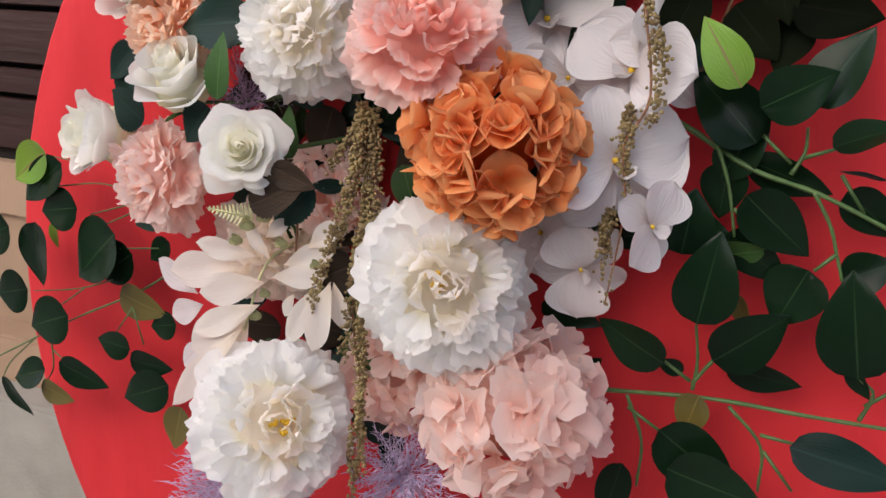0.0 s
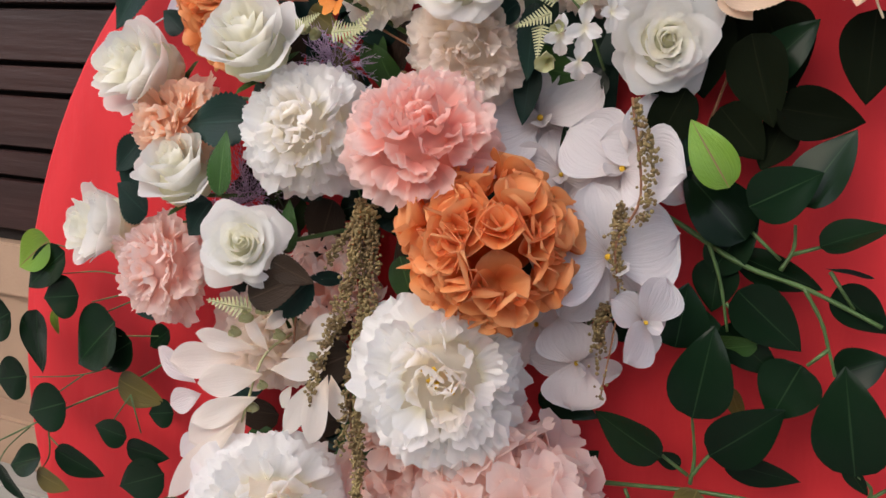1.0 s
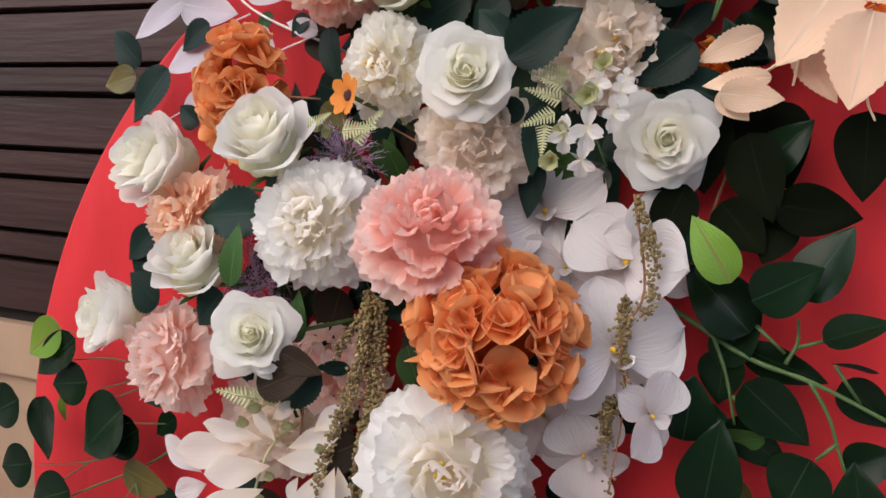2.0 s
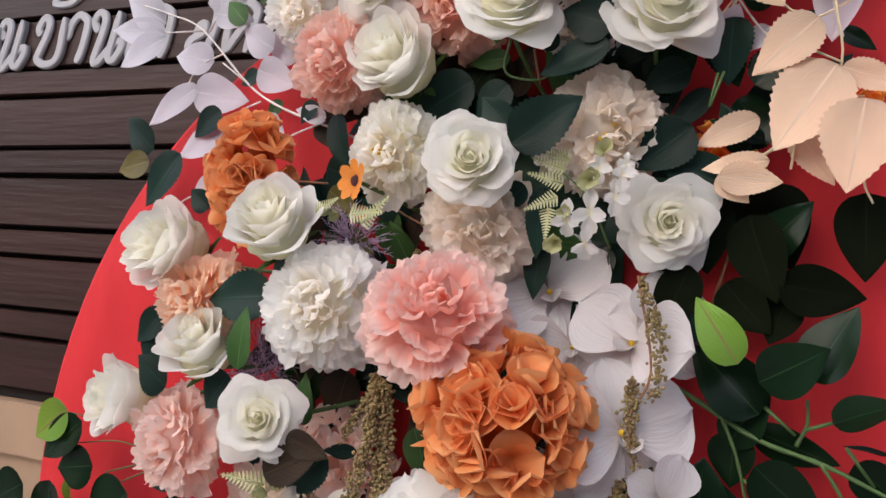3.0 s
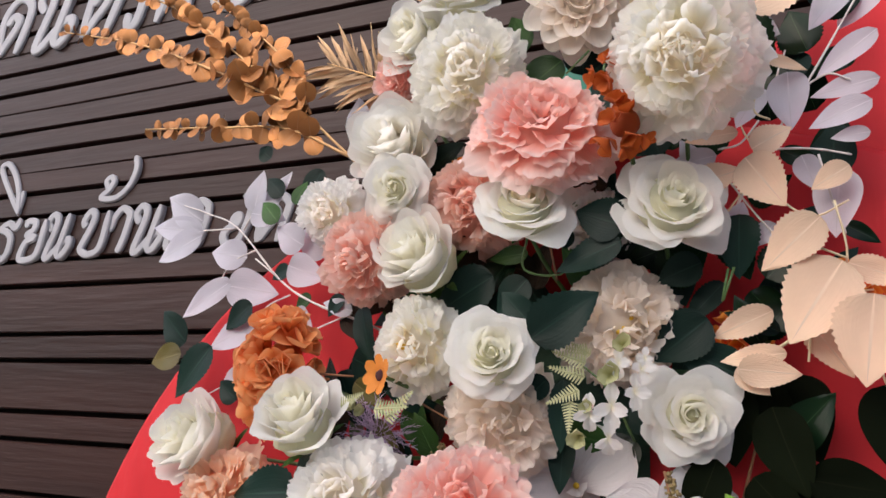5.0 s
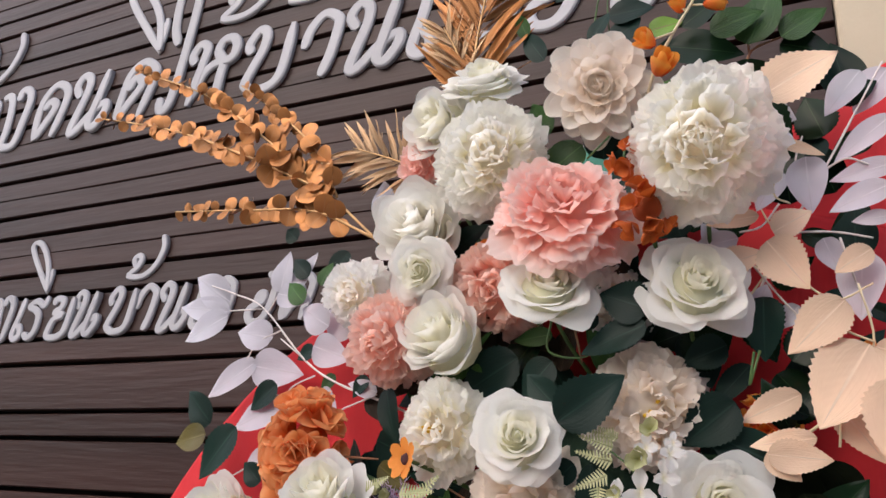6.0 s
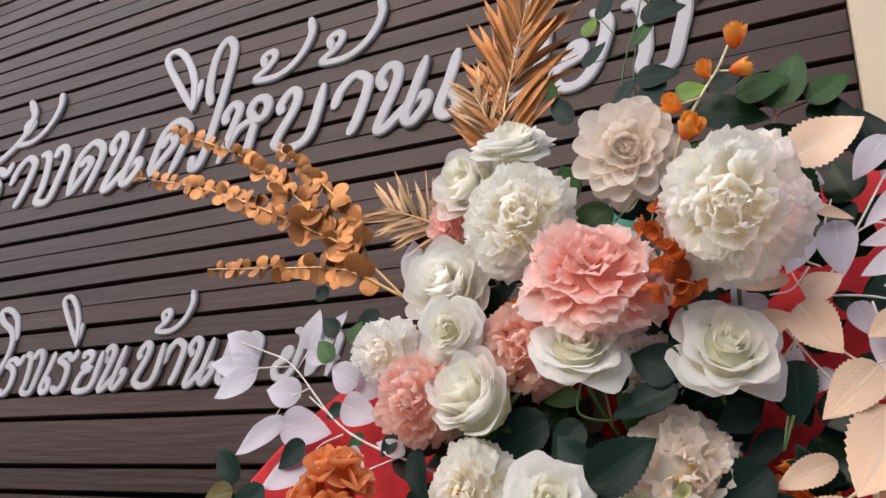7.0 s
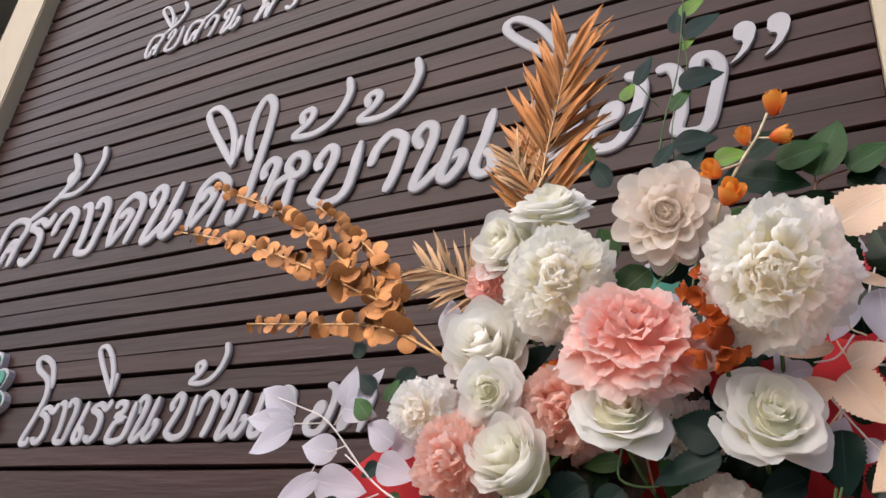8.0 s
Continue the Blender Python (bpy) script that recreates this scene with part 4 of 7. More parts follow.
PISTACHIO_P = petal_mat("pistachio_petal", (0.5, 0.5, 0.27), (0.36, 0.36, 0.13), 0.6)


def facing_pose(place, facing, thing):
    return thing_inverse(thing) @ Matrix.Translation(place) @ Vector(facing).to_track_quat("Z", "Y").to_matrix().to_4x4()


def bud(thing, place, facing, r, material):
    """A small tulip-shaped bud of overlapping cupped petals."""
    ob = new("bud")
    ob.parent = thing
    ob.matrix_basis = facing_pose(place, facing, thing)
    for i in range(6):
        key = ("bud", material.name, i // 3)
        if key not in _cache:
            f = rose_fn(0.5 if i < 3 else 0.8, 1.6 if i < 3 else 1.4, -0.2 if i < 3 else -0.12, 1.25, i)
            _cache[key] = mesh_of("petal", sheet(f, 6, 6), material)
        shared("petal", _cache[key], ob, Matrix.Rotation(i * 2.2, 4, "Z") @ Matrix.Translation((0, 0, -0.7 * r)) @ Matrix.Scale(r, 4))


def blossom(thing, place, facing, r, material, petals):
    """A small flat blossom of a few broad petals."""
    shared("blossom", floret_mesh(material, petals, petals, 0.85, notched=petals == 4), thing, facing_pose(place, facing, thing) @ Matrix.Scale(r, 4))


def fern(thing, base, tip):
    """A pale fern tip: short leaflets closing towards its end."""
    base, tip = Vector(base), Vector(tip)
    bm = bmesh.new()
    uvl = bm.loops.layers.uv.new("UVMap")
    d = tip - base
    ln = d.length
    d.normalize()
    side = d.cross(Vector((0, -1, 0.2))).normalized()
    nrm = side.cross(d)
    for i in range(11):
        f = i / 11
        for s in (-1, 1):
            w = ln * 0.24 * (1 - f) + ln * 0.03
            o = base + d * ln * f - Vector(thing.location)
            add_sheet(bm, uvl, lambda u, v: o + (side * s + d * 0.35) * w * u + d * (ln * 0.04 * v * (1 - u * 0.6)) + nrm * 0.1 * w * u * u, 2, 2)
    a = bmesh.ops.create_cone(bm, cap_ends=True, segments=5, radius1=ln * 0.025, radius2=ln * 0.01, depth=ln,
                              matrix=Matrix.Translation(base + d * ln * 0.5 - Vector(thing.location)) @ d.to_track_quat("Z", "Y").to_matrix().to_4x4())
    part("fern_tip", bm, PISTACHIO, thing, "pale green fern tip")


def cosmos(place, facing, r):
    """A small orange daisy-like flower with a dark eye."""
    ob = flower("cosmos", place, facing, "small orange cloth flower with a dark brown eye", stem=r * 0.2)
    pm = petal_mesh("petal", petal_mat("amber_petal", (0.85, 0.3, 0.05), (0.7, 0.2, 0.02), 0.5), 0.7, 0.1, 0.3, 0.04, 2, 0.5, 5.0, nu=6, nv=6)
    for i in range(7):
        shared("petal", pm, ob, spot(i * 0.9, 8 + 6 * (i % 2), 0.1 * r, 0, r * 0.95))
    bm = bmesh.new()
    bmesh.ops.create_icosphere(bm, subdivisions=2, radius=0.3 * r)
    for v in bm.verts:
        v.co.z *= 0.6
        v.co *= 1 + 0.2 * noise.noise(v.co * 900)
    part("eye", bm, DARKEYE, ob, "dark brown eye")
    return ob


# ---------------------------------------------------------------- the flowers
peony((-0.239, 0.645, 1.168), (0.30, -0.93, 0.20), 0.0794, WHITE, "large white cloth peony with yellow heart", seed=1, stamens=True)
peony((-0.399, 0.630, 1.002), (0.54, -0.75, 0.38), 0.0830, WHITE, "white ruffled cloth peony with yellow heart", seed=2, stamens=True)
peony((-0.402, 0.665, 1.378), (0.18, -0.98, 0.09), 0.0655, WHITE, "white ruffled cloth peony beside a pink one", seed=3)
peony((-0.270, 0.640, 1.378), (0.30, -0.85, 0.42), 0.0682, PINK, "pink ruffled cloth peony above the orange hydrangea", seed=4)
peony((-0.578, 0.700, 1.370), (-0.33, -0.94, 0.11), 0.0583, PEACH, "peach cloth peony turned to the side", seed=5)
peony((-0.578, 0.680, 1.222), (-0.18, -0.98, 0.11), 0.0610, BLUSH, "blush pink cloth peony turned to the side", seed=6)
peony((-0.260, 0.715, 1.468), (0.25, -0.95, -0.17), 0.0594, BEIGE, "beige cloth peony half hidden behind a rose", seed=7)
peony((-0.346, 0.690, 1.536), (-0.02, -1.00, -0.08), 0.0519, CREAM_P, "cream cloth peony turned to the side", seed=8, stamens=True)
peony((-0.146, 0.735, 1.563), (0.48, -0.84, -0.27), 0.0631, BEIGE, "beige ruffled cloth peony in shade", seed=9, stamens=True)
peony((-0.429, 0.715, 1.640), (-0.12, -0.94, -0.31), 0.0582, SALMON, "salmon pink cloth peony turned to the side", seed=10)
peony((-0.496, 0.735, 1.706), (-0.01, -0.98, -0.20), 0.0452, WHITE, "small ragged white cloth peony", seed=11)
peony((-0.304, 0.730, 1.696), (0.00, -0.96, -0.29), 0.0579, SALMON, "salmon pink cloth peony behind a white rose", seed=12)
peony((-0.214, 0.670, 1.752), (0.25, -0.82, 0.50), 0.0780, PINK, "pink cloth peony opening upwards", seed=13, flat=0.66)
peony((-0.309, 0.700, 1.838), (0.24, -0.96, -0.15), 0.0693, CREAM_P, "cream white ruffled cloth peony", seed=14, n=104)
peony((-0.070, 0.640, 1.793), (0.12, -0.93, -0.34), 0.0721, CREAM_P, "very large cream white cloth peony", seed=15, n=120)
peony((-0.423, 0.745, 1.871), (-0.20, -0.96, -0.22), 0.0356, PINK, "small pink cloth peony half hidden", seed=16)
peony((-0.479, 0.760, 1.149), (0.43, -0.88, 0.21), 0.0730, BEIGE, "beige cloth peony deep in the arrangement", seed=17)
peony((-0.178, 0.755, 1.674), (0.23, -0.94, -0.26), 0.0446, WHITE, "white cloth peony half hidden behind roses", seed=18, stamens=True)
dahlia((-0.187, 0.710, 1.916), (0.16, -0.95, -0.27), 0.0656, BEIGE, "beige cloth dahlia with brown bracts", seed=19)
rose((-0.448, 0.635, 1.266), (0.40, -0.86, 0.28), 0.0475, IVORY, "open white cloth rose", seed=20)
rose((-0.549, 0.670, 1.322), (0.05, -0.72, 0.69), 0.0600, IVORY, "white cloth rose opening upwards", seed=21, bloom=0.7)
rose((-0.665, 0.690, 1.257), (-0.53, -0.85, 0.05), 0.0630, IVORY, "white cloth rosebud turned to the side", seed=22, bloom=0.7)
rose((-0.459, 0.655, 1.454), (0.09, -0.76, 0.65), 0.0646, IVORY, "white cloth rose opening upwards", seed=23, bloom=0.7)
rose((-0.632, 0.710, 1.430), (-0.26, -0.91, 0.32), 0.0742, IVORY, "white cloth rose turned to the side", seed=24, bloom=0.7)
rose((-0.254, 0.660, 1.525), (0.36, -0.90, 0.16), 0.0495, IVORY, "open white cloth rose in the middle of the arrangement", seed=25)
rose((-0.081, 0.720, 1.478), (0.22, -0.97, -0.08), 0.0480, IVORY, "open white cloth rose beside dark leaves", seed=26)
rose((-0.352, 0.700, 1.631), (-0.17, -0.93, 0.31), 0.0678, IVORY, "half open white cloth rosebud", seed=27, bloom=0.7)
rose((-0.227, 0.665, 1.672), (0.28, -0.84, 0.46), 0.0545, IVORY, "white cloth rose opening upwards", seed=28)
rose((-0.088, 0.690, 1.671), (0.42, -0.87, 0.26), 0.0590, IVORY, "large white cloth rose with wide outer petals", seed=29)
rose((-0.384, 0.685, 1.711), (0.19, -0.96, -0.23), 0.0437, IVORY, "cream white cloth rose with green heart", seed=30)
rose((-0.329, 0.715, 1.953), (0.16, -0.70, 0.68), 0.0560, IVORY, "white cloth rose opening upwards", seed=31)
rose((-0.388, 0.725, 1.912), (-0.19, -0.98, -0.03), 0.0605, IVORY, "white cloth rosebud turned to the side", seed=32, bloom=0.7)
rose((-0.407, 0.725, 1.774), (0.12, -0.98, 0.16), 0.0739, CREAM_P, "pale cloth rose half hidden", seed=33, bloom=0.7)
hydrangea((-0.208, 0.660, 1.291), (0.34, -0.93, 0.14), 0.0775, ORANGE, "orange cloth hydrangea head", seed=34, n=60, size=0.37)
hydrangea((-0.520, 0.700, 1.509), (0.12, -0.99, -0.09), 0.0605, ORANGE, "small orange cloth hydrangea head", seed=35, n=44, size=0.42, squash=(0.75, 1.25, 0.8))
hydrangea((-0.176, 0.690, 1.043), (0.34, -0.89, 0.31), 0.0896, BLUSH, "pale pink cloth hydrangea head", seed=36, n=60, size=0.46, reach=-0.2, notched=True)
hydrangea((-0.306, 0.735, 1.044), (0.15, -0.89, 0.43), 0.0683, BLUSH, "pale pink cloth hydrangea half hidden", seed=37, n=36, size=0.44, notched=True)
hydrangea((-0.412, 0.750, 1.220), (0.28, -0.93, 0.23), 0.0578, BLUSH, "pale pink cloth hydrangea deep in the arrangement", seed=38, n=30, size=0.44, notched=True)
hydrangea((-0.328, 0.735, 1.724), (0.38, -0.88, -0.30), 0.0278, VIVID, "small orange cloth blossom cluster", seed=39, n=9, size=0.5)
hydrangea((-0.132, 0.645, 1.784), (0.15, -0.74, -0.66), 0.0249, RUST, "rusty orange cloth blossoms", seed=40, n=7, size=0.55)
hydrangea((-0.125, 0.645, 1.736), (0.13, -0.72, -0.69), 0.0280, RUST, "rusty orange cloth blossoms", seed=41, n=7, size=0.55)
hydrangea((-0.042, 0.765, 1.549), (0.06, -0.98, -0.17), 0.0304, VIVID, "orange cloth blossoms behind peach leaves", seed=42, n=9, size=0.5)
hydrangea((0.063, 0.765, 1.603), (-0.07, -0.97, -0.24), 0.0265, VIVID, "orange cloth blossoms behind peach leaves", seed=43, n=8, size=0.5)
orchid((-0.111, 0.700, 1.287), (0.57, -0.81, 0.12), 0.0713, "white cloth moth orchid with yellow column", spin=10)
orchid((-0.108, 0.735, 1.363), (-0.18, -0.90, 0.40), 0.0678, "white cloth moth orchid with yellow column", spin=-20)
orchid((-0.197, 0.760, 1.406), (0.13, -0.96, 0.26), 0.0729, "white cloth moth orchid with yellow column", spin=30)
orchid((-0.071, 0.685, 1.237), (0.77, -0.64, -0.06), 0.0432, "white cloth moth orchid with yellow column", spin=60)
orchid((-0.130, 0.715, 1.185), (0.07, -0.92, -0.38), 0.0496, "white cloth moth orchid with yellow column", spin=100)
orchid((-0.180, 0.755, 1.206), (-0.14, -0.97, -0.20), 0.0557, "white cloth moth orchid with yellow column", spin=40)
orchid((-0.082, 0.745, 1.382), (0.48, -0.86, 0.19), 0.0550, "white cloth moth orchid with yellow column", spin=-60)
orchid((-0.169, 0.750, 1.354), (0.10, -0.98, 0.18), 0.0502, "white cloth moth orchid with yellow column", spin=15)
orchid((-0.225, 0.765, 1.409), (0.26, -0.92, 0.28), 0.0667, "white cloth moth orchid with yellow column", spin=75)


# ---------------------------------------------------------------- sprays and leaves
vine = spray("leafy_branch", (-0.058, 0.760, 1.319), "branch of glossy dark green leaves before the red board")
tube(vine, [(-0.094, 0.770, 1.334), (-0.058, 0.755, 1.320), (0.002, 0.745, 1.289), (0.059, 0.740, 1.274), (0.117, 0.735, 1.251)], 0.0031, 0.0020, STEM)
tube(vine, [(-0.028, 0.740, 1.306), (-0.014, 0.740, 1.272), (-0.003, 0.740, 1.228)], 0.0020, 0.0014, STEM)
tube(vine, [(0.054, 0.740, 1.276), (0.071, 0.740, 1.249), (0.080, 0.740, 1.225), (0.088, 0.740, 1.202)], 0.0020, 0.0014, STEM)
tube(vine, [(0.080, 0.740, 1.225), (0.065, 0.740, 1.208)], 0.0020, 0.0014, STEM)
tube(vine, [(0.034, 0.740, 1.288), (0.042, 0.740, 1.308), (0.041, 0.740, 1.329)], 0.0020, 0.0014, STEM)
tube(vine, [(0.041, 0.740, 1.303), (0.065, 0.740, 1.313)], 0.0020, 0.0014, STEM)
tube(vine, [(-0.001, 0.740, 1.313), (-0.026, 0.740, 1.354)], 0.0020, 0.0014, STEM)
tube(vine, [(0.004, 0.740, 1.335), (-0.017, 0.740, 1.355)], 0.0020, 0.0014, STEM)
tube(vine, [(-0.007, 0.740, 1.253), (0.009, 0.740, 1.240)], 0.0020, 0.0014, STEM)
tube(vine, [(0.007, 0.740, 1.319), (0.033, 0.740, 1.297)], 0.0020, 0.0014, STEM)
tube(vine, [(0.073, 0.740, 1.292), (0.095, 0.740, 1.262)], 0.0020, 0.0014, STEM)
leaf(vine, GREEN, (0.002, 0.715, 1.342), (0.057, 0.715, 1.375), 0.76, 10)
leaf(vine, GREEN, (0.042, 0.730, 1.346), (0.075, 0.730, 1.414), 0.65, -20)
leaf(vine, GREEN, (0.059, 0.700, 1.316), (0.108, 0.700, 1.341), 0.81, -50)
leaf(vine, GREEN, (0.003, 0.735, 1.312), (-0.056, 0.735, 1.371), 0.65, 15)
leaf(vine, GREEN, (-0.047, 0.740, 1.358), (-0.066, 0.740, 1.424), 0.32, 30)
leaf(vine, GREEN, (-0.017, 0.755, 1.291), (-0.020, 0.755, 1.240), 0.86, 10)
leaf(vine, GREEN, (-0.003, 0.750, 1.297), (0.070, 0.750, 1.271), 0.49, 15)
leaf(vine, GREEN, (0.001, 0.735, 1.267), (0.059, 0.735, 1.219), 0.65, 5)
leaf(vine, GREEN, (0.079, 0.740, 1.279), (0.123, 0.740, 1.244), 0.65, 10)
leaf(vine, GREEN, (-0.046, 0.740, 1.206), (-0.040, 0.740, 1.267), 0.92, 25)
leaf(vine, GREEN, (-0.009, 0.745, 1.231), (0.045, 0.745, 1.191), 0.59, 0)
leaf(vine, GREEN, (0.061, 0.740, 1.208), (0.040, 0.740, 1.153), 0.97, 10)
leaf(vine, GREEN, (0.088, 0.740, 1.204), (0.127, 0.740, 1.225), 0.86, -10)
leaf(vine, LIME, (-0.015, 0.700, 1.357), (-0.052, 0.700, 1.412), 0.59, 15, label="bright lime green leaf")
leaf(vine, TEAL, (0.104, 0.720, 1.293), (0.068, 0.720, 1.299), 0.22, 60)
vine2 = spray("leafy_branch", (-0.118, 0.760, 1.052), "lower branch of glossy dark green leaves before the red board")
tube(vine2, [(-0.154, 0.780, 1.042), (-0.116, 0.765, 1.051), (-0.005, 0.750, 1.071), (0.077, 0.745, 1.075), (0.157, 0.740, 1.080)], 0.0028, 0.0020, STEM)
tube(vine2, [(-0.019, 0.740, 1.080), (-0.018, 0.740, 1.108), (-0.024, 0.740, 1.143)], 0.0020, 0.0014, STEM)
tube(vine2, [(-0.022, 0.740, 1.088), (-0.050, 0.740, 1.104)], 0.0020, 0.0014, STEM)
tube(vine2, [(-0.020, 0.740, 1.086), (-0.001, 0.740, 1.117), (0.028, 0.740, 1.150)], 0.0020, 0.0014, STEM)
tube(vine2, [(0.015, 0.740, 1.071), (0.047, 0.740, 1.039), (0.051, 0.740, 0.995)], 0.0020, 0.0014, STEM)
tube(vine2, [(0.045, 0.740, 1.050), (0.081, 0.740, 1.048)], 0.0020, 0.0014, STEM)
tube(vine2, [(-0.077, 0.740, 1.062), (-0.058, 0.740, 1.019), (-0.057, 0.740, 0.971)], 0.0020, 0.0014, STEM)
tube(vine2, [(-0.075, 0.740, 1.050), (-0.041, 0.740, 1.032)], 0.0020, 0.0014, STEM)
tube(vine2, [(0.121, 0.740, 1.082), (0.128, 0.740, 1.108), (0.115, 0.740, 1.120)], 0.0020, 0.0014, STEM)
tube(vine2, [(0.050, 0.740, 1.035), (0.079, 0.740, 1.003)], 0.0020, 0.0014, STEM)
tube(vine2, [(0.123, 0.740, 1.096), (0.144, 0.740, 1.116)], 0.0020, 0.0014, STEM)
leaf(vine2, GREEN, (-0.023, 0.720, 1.149), (-0.014, 0.720, 1.234), 0.67, 5)
leaf(vine2, GREEN, (-0.046, 0.725, 1.105), (-0.112, 0.725, 1.134), 0.65, -10)
leaf(vine2, GREEN, (-0.005, 0.725, 1.116), (0.053, 0.725, 1.168), 0.65, 10)
leaf(vine2, GREEN, (0.007, 0.750, 1.105), (0.074, 0.750, 1.096), 0.54, 20)
leaf(vine2, GREEN, (0.109, 0.705, 1.130), (0.090, 0.705, 1.219), 0.73, -5)
leaf(vine2, GREEN, (0.105, 0.740, 1.128), (0.126, 0.740, 1.101), 0.54, 10)
leaf(vine2, GREEN, (-0.043, 0.730, 1.038), (0.034, 0.730, 0.991), 0.67, 0)
leaf(vine2, GREEN, (-0.030, 0.720, 1.006), (0.057, 0.720, 0.987), 0.76, 10)
leaf(vine2, GREEN, (-0.029, 0.750, 1.094), (-0.056, 0.750, 1.097), 0.65, 0)
leaf(vine2, GREEN, (-0.072, 0.730, 0.996), (-0.086, 0.730, 0.925), 0.54, 0)
leaf(vine2, OLIVE, (-0.012, 0.745, 1.074), (-0.023, 0.745, 1.029), 0.81, 10, label="olive tinged leaf")
leaf(vine2, OLIVE, (0.005, 0.755, 1.174), (0.020, 0.755, 1.139), 0.54, 10)
leaf(vine2, TEAL, (0.067, 0.700, 1.061), (0.160, 0.700, 1.049), 0.45, -30, label="grey-green leaf underside")
darkleaves = spray("leafy_branch", (-0.019, 0.770, 1.493), "leaves hanging before the red board, shade put into their dark colour")
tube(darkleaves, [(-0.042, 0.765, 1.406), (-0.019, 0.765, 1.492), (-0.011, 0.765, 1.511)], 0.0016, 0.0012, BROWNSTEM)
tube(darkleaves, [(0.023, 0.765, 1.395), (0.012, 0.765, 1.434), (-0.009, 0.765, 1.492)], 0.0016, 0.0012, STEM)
leaf(darkleaves, SHADED_LEAF, (-0.006, 0.755, 1.515), (0.025, 0.755, 1.441), 0.92, 0)
leaf(darkleaves, SHADED_LEAF, (-0.013, 0.735, 1.488), (0.011, 0.735, 1.409), 0.65, 10)
leaf(darkleaves, SHADED_LEAF, (0.014, 0.735, 1.427), (0.084, 0.735, 1.418), 0.67, 10)
leaf(darkleaves, SHADED_LEAF, (-0.032, 0.750, 1.426), (0.009, 0.750, 1.381), 0.76, 0)
leaf(darkleaves, SHADED_LEAF, (0.023, 0.755, 1.417), (0.007, 0.755, 1.373), 0.86, 0)
leaf(darkleaves, SHADED_LEAF, (0.080, 0.740, 1.510), (0.082, 0.740, 1.433), 0.73, 0)
leaf(darkleaves, SHADED_LEAF, (-0.059, 0.755, 1.514), (-0.048, 0.755, 1.433), 0.76, -10)
leaf(darkleaves, SHADED_LEAF, (-0.061, 0.735, 1.440), (-0.088, 0.735, 1.371), 0.59, -20)
leaf(darkleaves, SHADED_LEAF, (-0.035, 0.760, 1.510), (-0.009, 0.760, 1.452), 0.97, 0)
leaf(darkleaves, SHADED_LEAF, (-0.063, 0.760, 1.389), (-0.054, 0.760, 1.405), 0.76, 0)
leaf(darkleaves, SHADED_LEAF, (-0.084, 0.745, 1.438), (-0.065, 0.745, 1.378), 0.54, 20)
vine3 = spray("leafy_branch", (-0.655, 0.760, 1.077), "thin branch of small dark leaves reaching past the red board")
tube(vine3, [(-0.638, 0.760, 1.087), (-0.676, 0.745, 1.059), (-0.757, 0.735, 1.017), (-0.830, 0.730, 0.975), (-0.901, 0.720, 0.932)], 0.0016, 0.001, STEM)
tube(vine3, [(-0.593, 0.735, 1.190), (-0.658, 0.735, 1.185), (-0.717, 0.735, 1.191), (-0.784, 0.735, 1.180)], 0.0011, 0.0008, STEM)
tube(vine3, [(-0.666, 0.735, 1.174), (-0.735, 0.735, 1.151)], 0.0011, 0.0008, STEM)
tube(vine3, [(-0.690, 0.735, 1.248), (-0.742, 0.735, 1.216), (-0.805, 0.735, 1.216)], 0.0011, 0.0008, STEM)
tube(vine3, [(-0.684, 0.735, 1.081), (-0.756, 0.735, 1.054), (-0.832, 0.735, 1.038)], 0.0011, 0.0008, STEM)
tube(vine3, [(-0.747, 0.735, 1.056), (-0.814, 0.735, 1.007)], 0.0011, 0.0008, STEM)
tube(vine3, [(-0.672, 0.735, 1.044), (-0.699, 0.735, 1.006)], 0.0011, 0.0008, STEM)
tube(vine3, [(-0.672, 0.735, 1.044), (-0.655, 0.735, 0.999)], 0.0011, 0.0008, STEM)
tube(vine3, [(-0.806, 0.735, 0.982), (-0.803, 0.735, 0.940), (-0.819, 0.735, 0.913)], 0.0011, 0.0008, STEM)
tube(vine3, [(-0.802, 0.735, 0.963), (-0.774, 0.735, 0.946)], 0.0011, 0.0008, STEM)
tube(vine3, [(-0.835, 0.735, 0.972), (-0.878, 0.735, 0.932), (-0.895, 0.735, 0.904)], 0.0011, 0.0008, STEM)
tube(vine3, [(-0.633, 0.735, 1.124), (-0.692, 0.735, 1.115)], 0.0011, 0.0008, STEM)
tube(vine3, [(-0.658, 0.735, 1.168), (-0.718, 0.735, 1.139)], 0.0011, 0.0008, STEM)
leaf(vine3, GREEN, (-0.764, 0.720, 1.212), (-0.832, 0.720, 1.158), 0.59, 0)
leaf(vine3, GREEN, (-0.746, 0.725, 1.159), (-0.809, 0.725, 1.147), 0.92, 0)
leaf(vine3, GREEN, (-0.804, 0.715, 1.135), (-0.802, 0.715, 1.052), 0.78, 0)
leaf(vine3, GREEN, (-0.689, 0.725, 1.135), (-0.755, 0.725, 1.072), 1.03, 10)
leaf(vine3, GREEN, (-0.672, 0.735, 1.111), (-0.727, 0.735, 1.074), 0.92, 0)
leaf(vine3, GREEN, (-0.820, 0.715, 1.047), (-0.878, 0.715, 1.031), 0.97, 0)
leaf(vine3, GREEN, (-0.760, 0.720, 1.022), (-0.829, 0.720, 0.994), 0.95, 0)
leaf(vine3, GREEN, (-0.801, 0.720, 0.941), (-0.861, 0.720, 0.918), 0.65, 20)
leaf(vine3, GREEN, (-0.777, 0.720, 0.957), (-0.702, 0.720, 0.936), 0.54, 0)
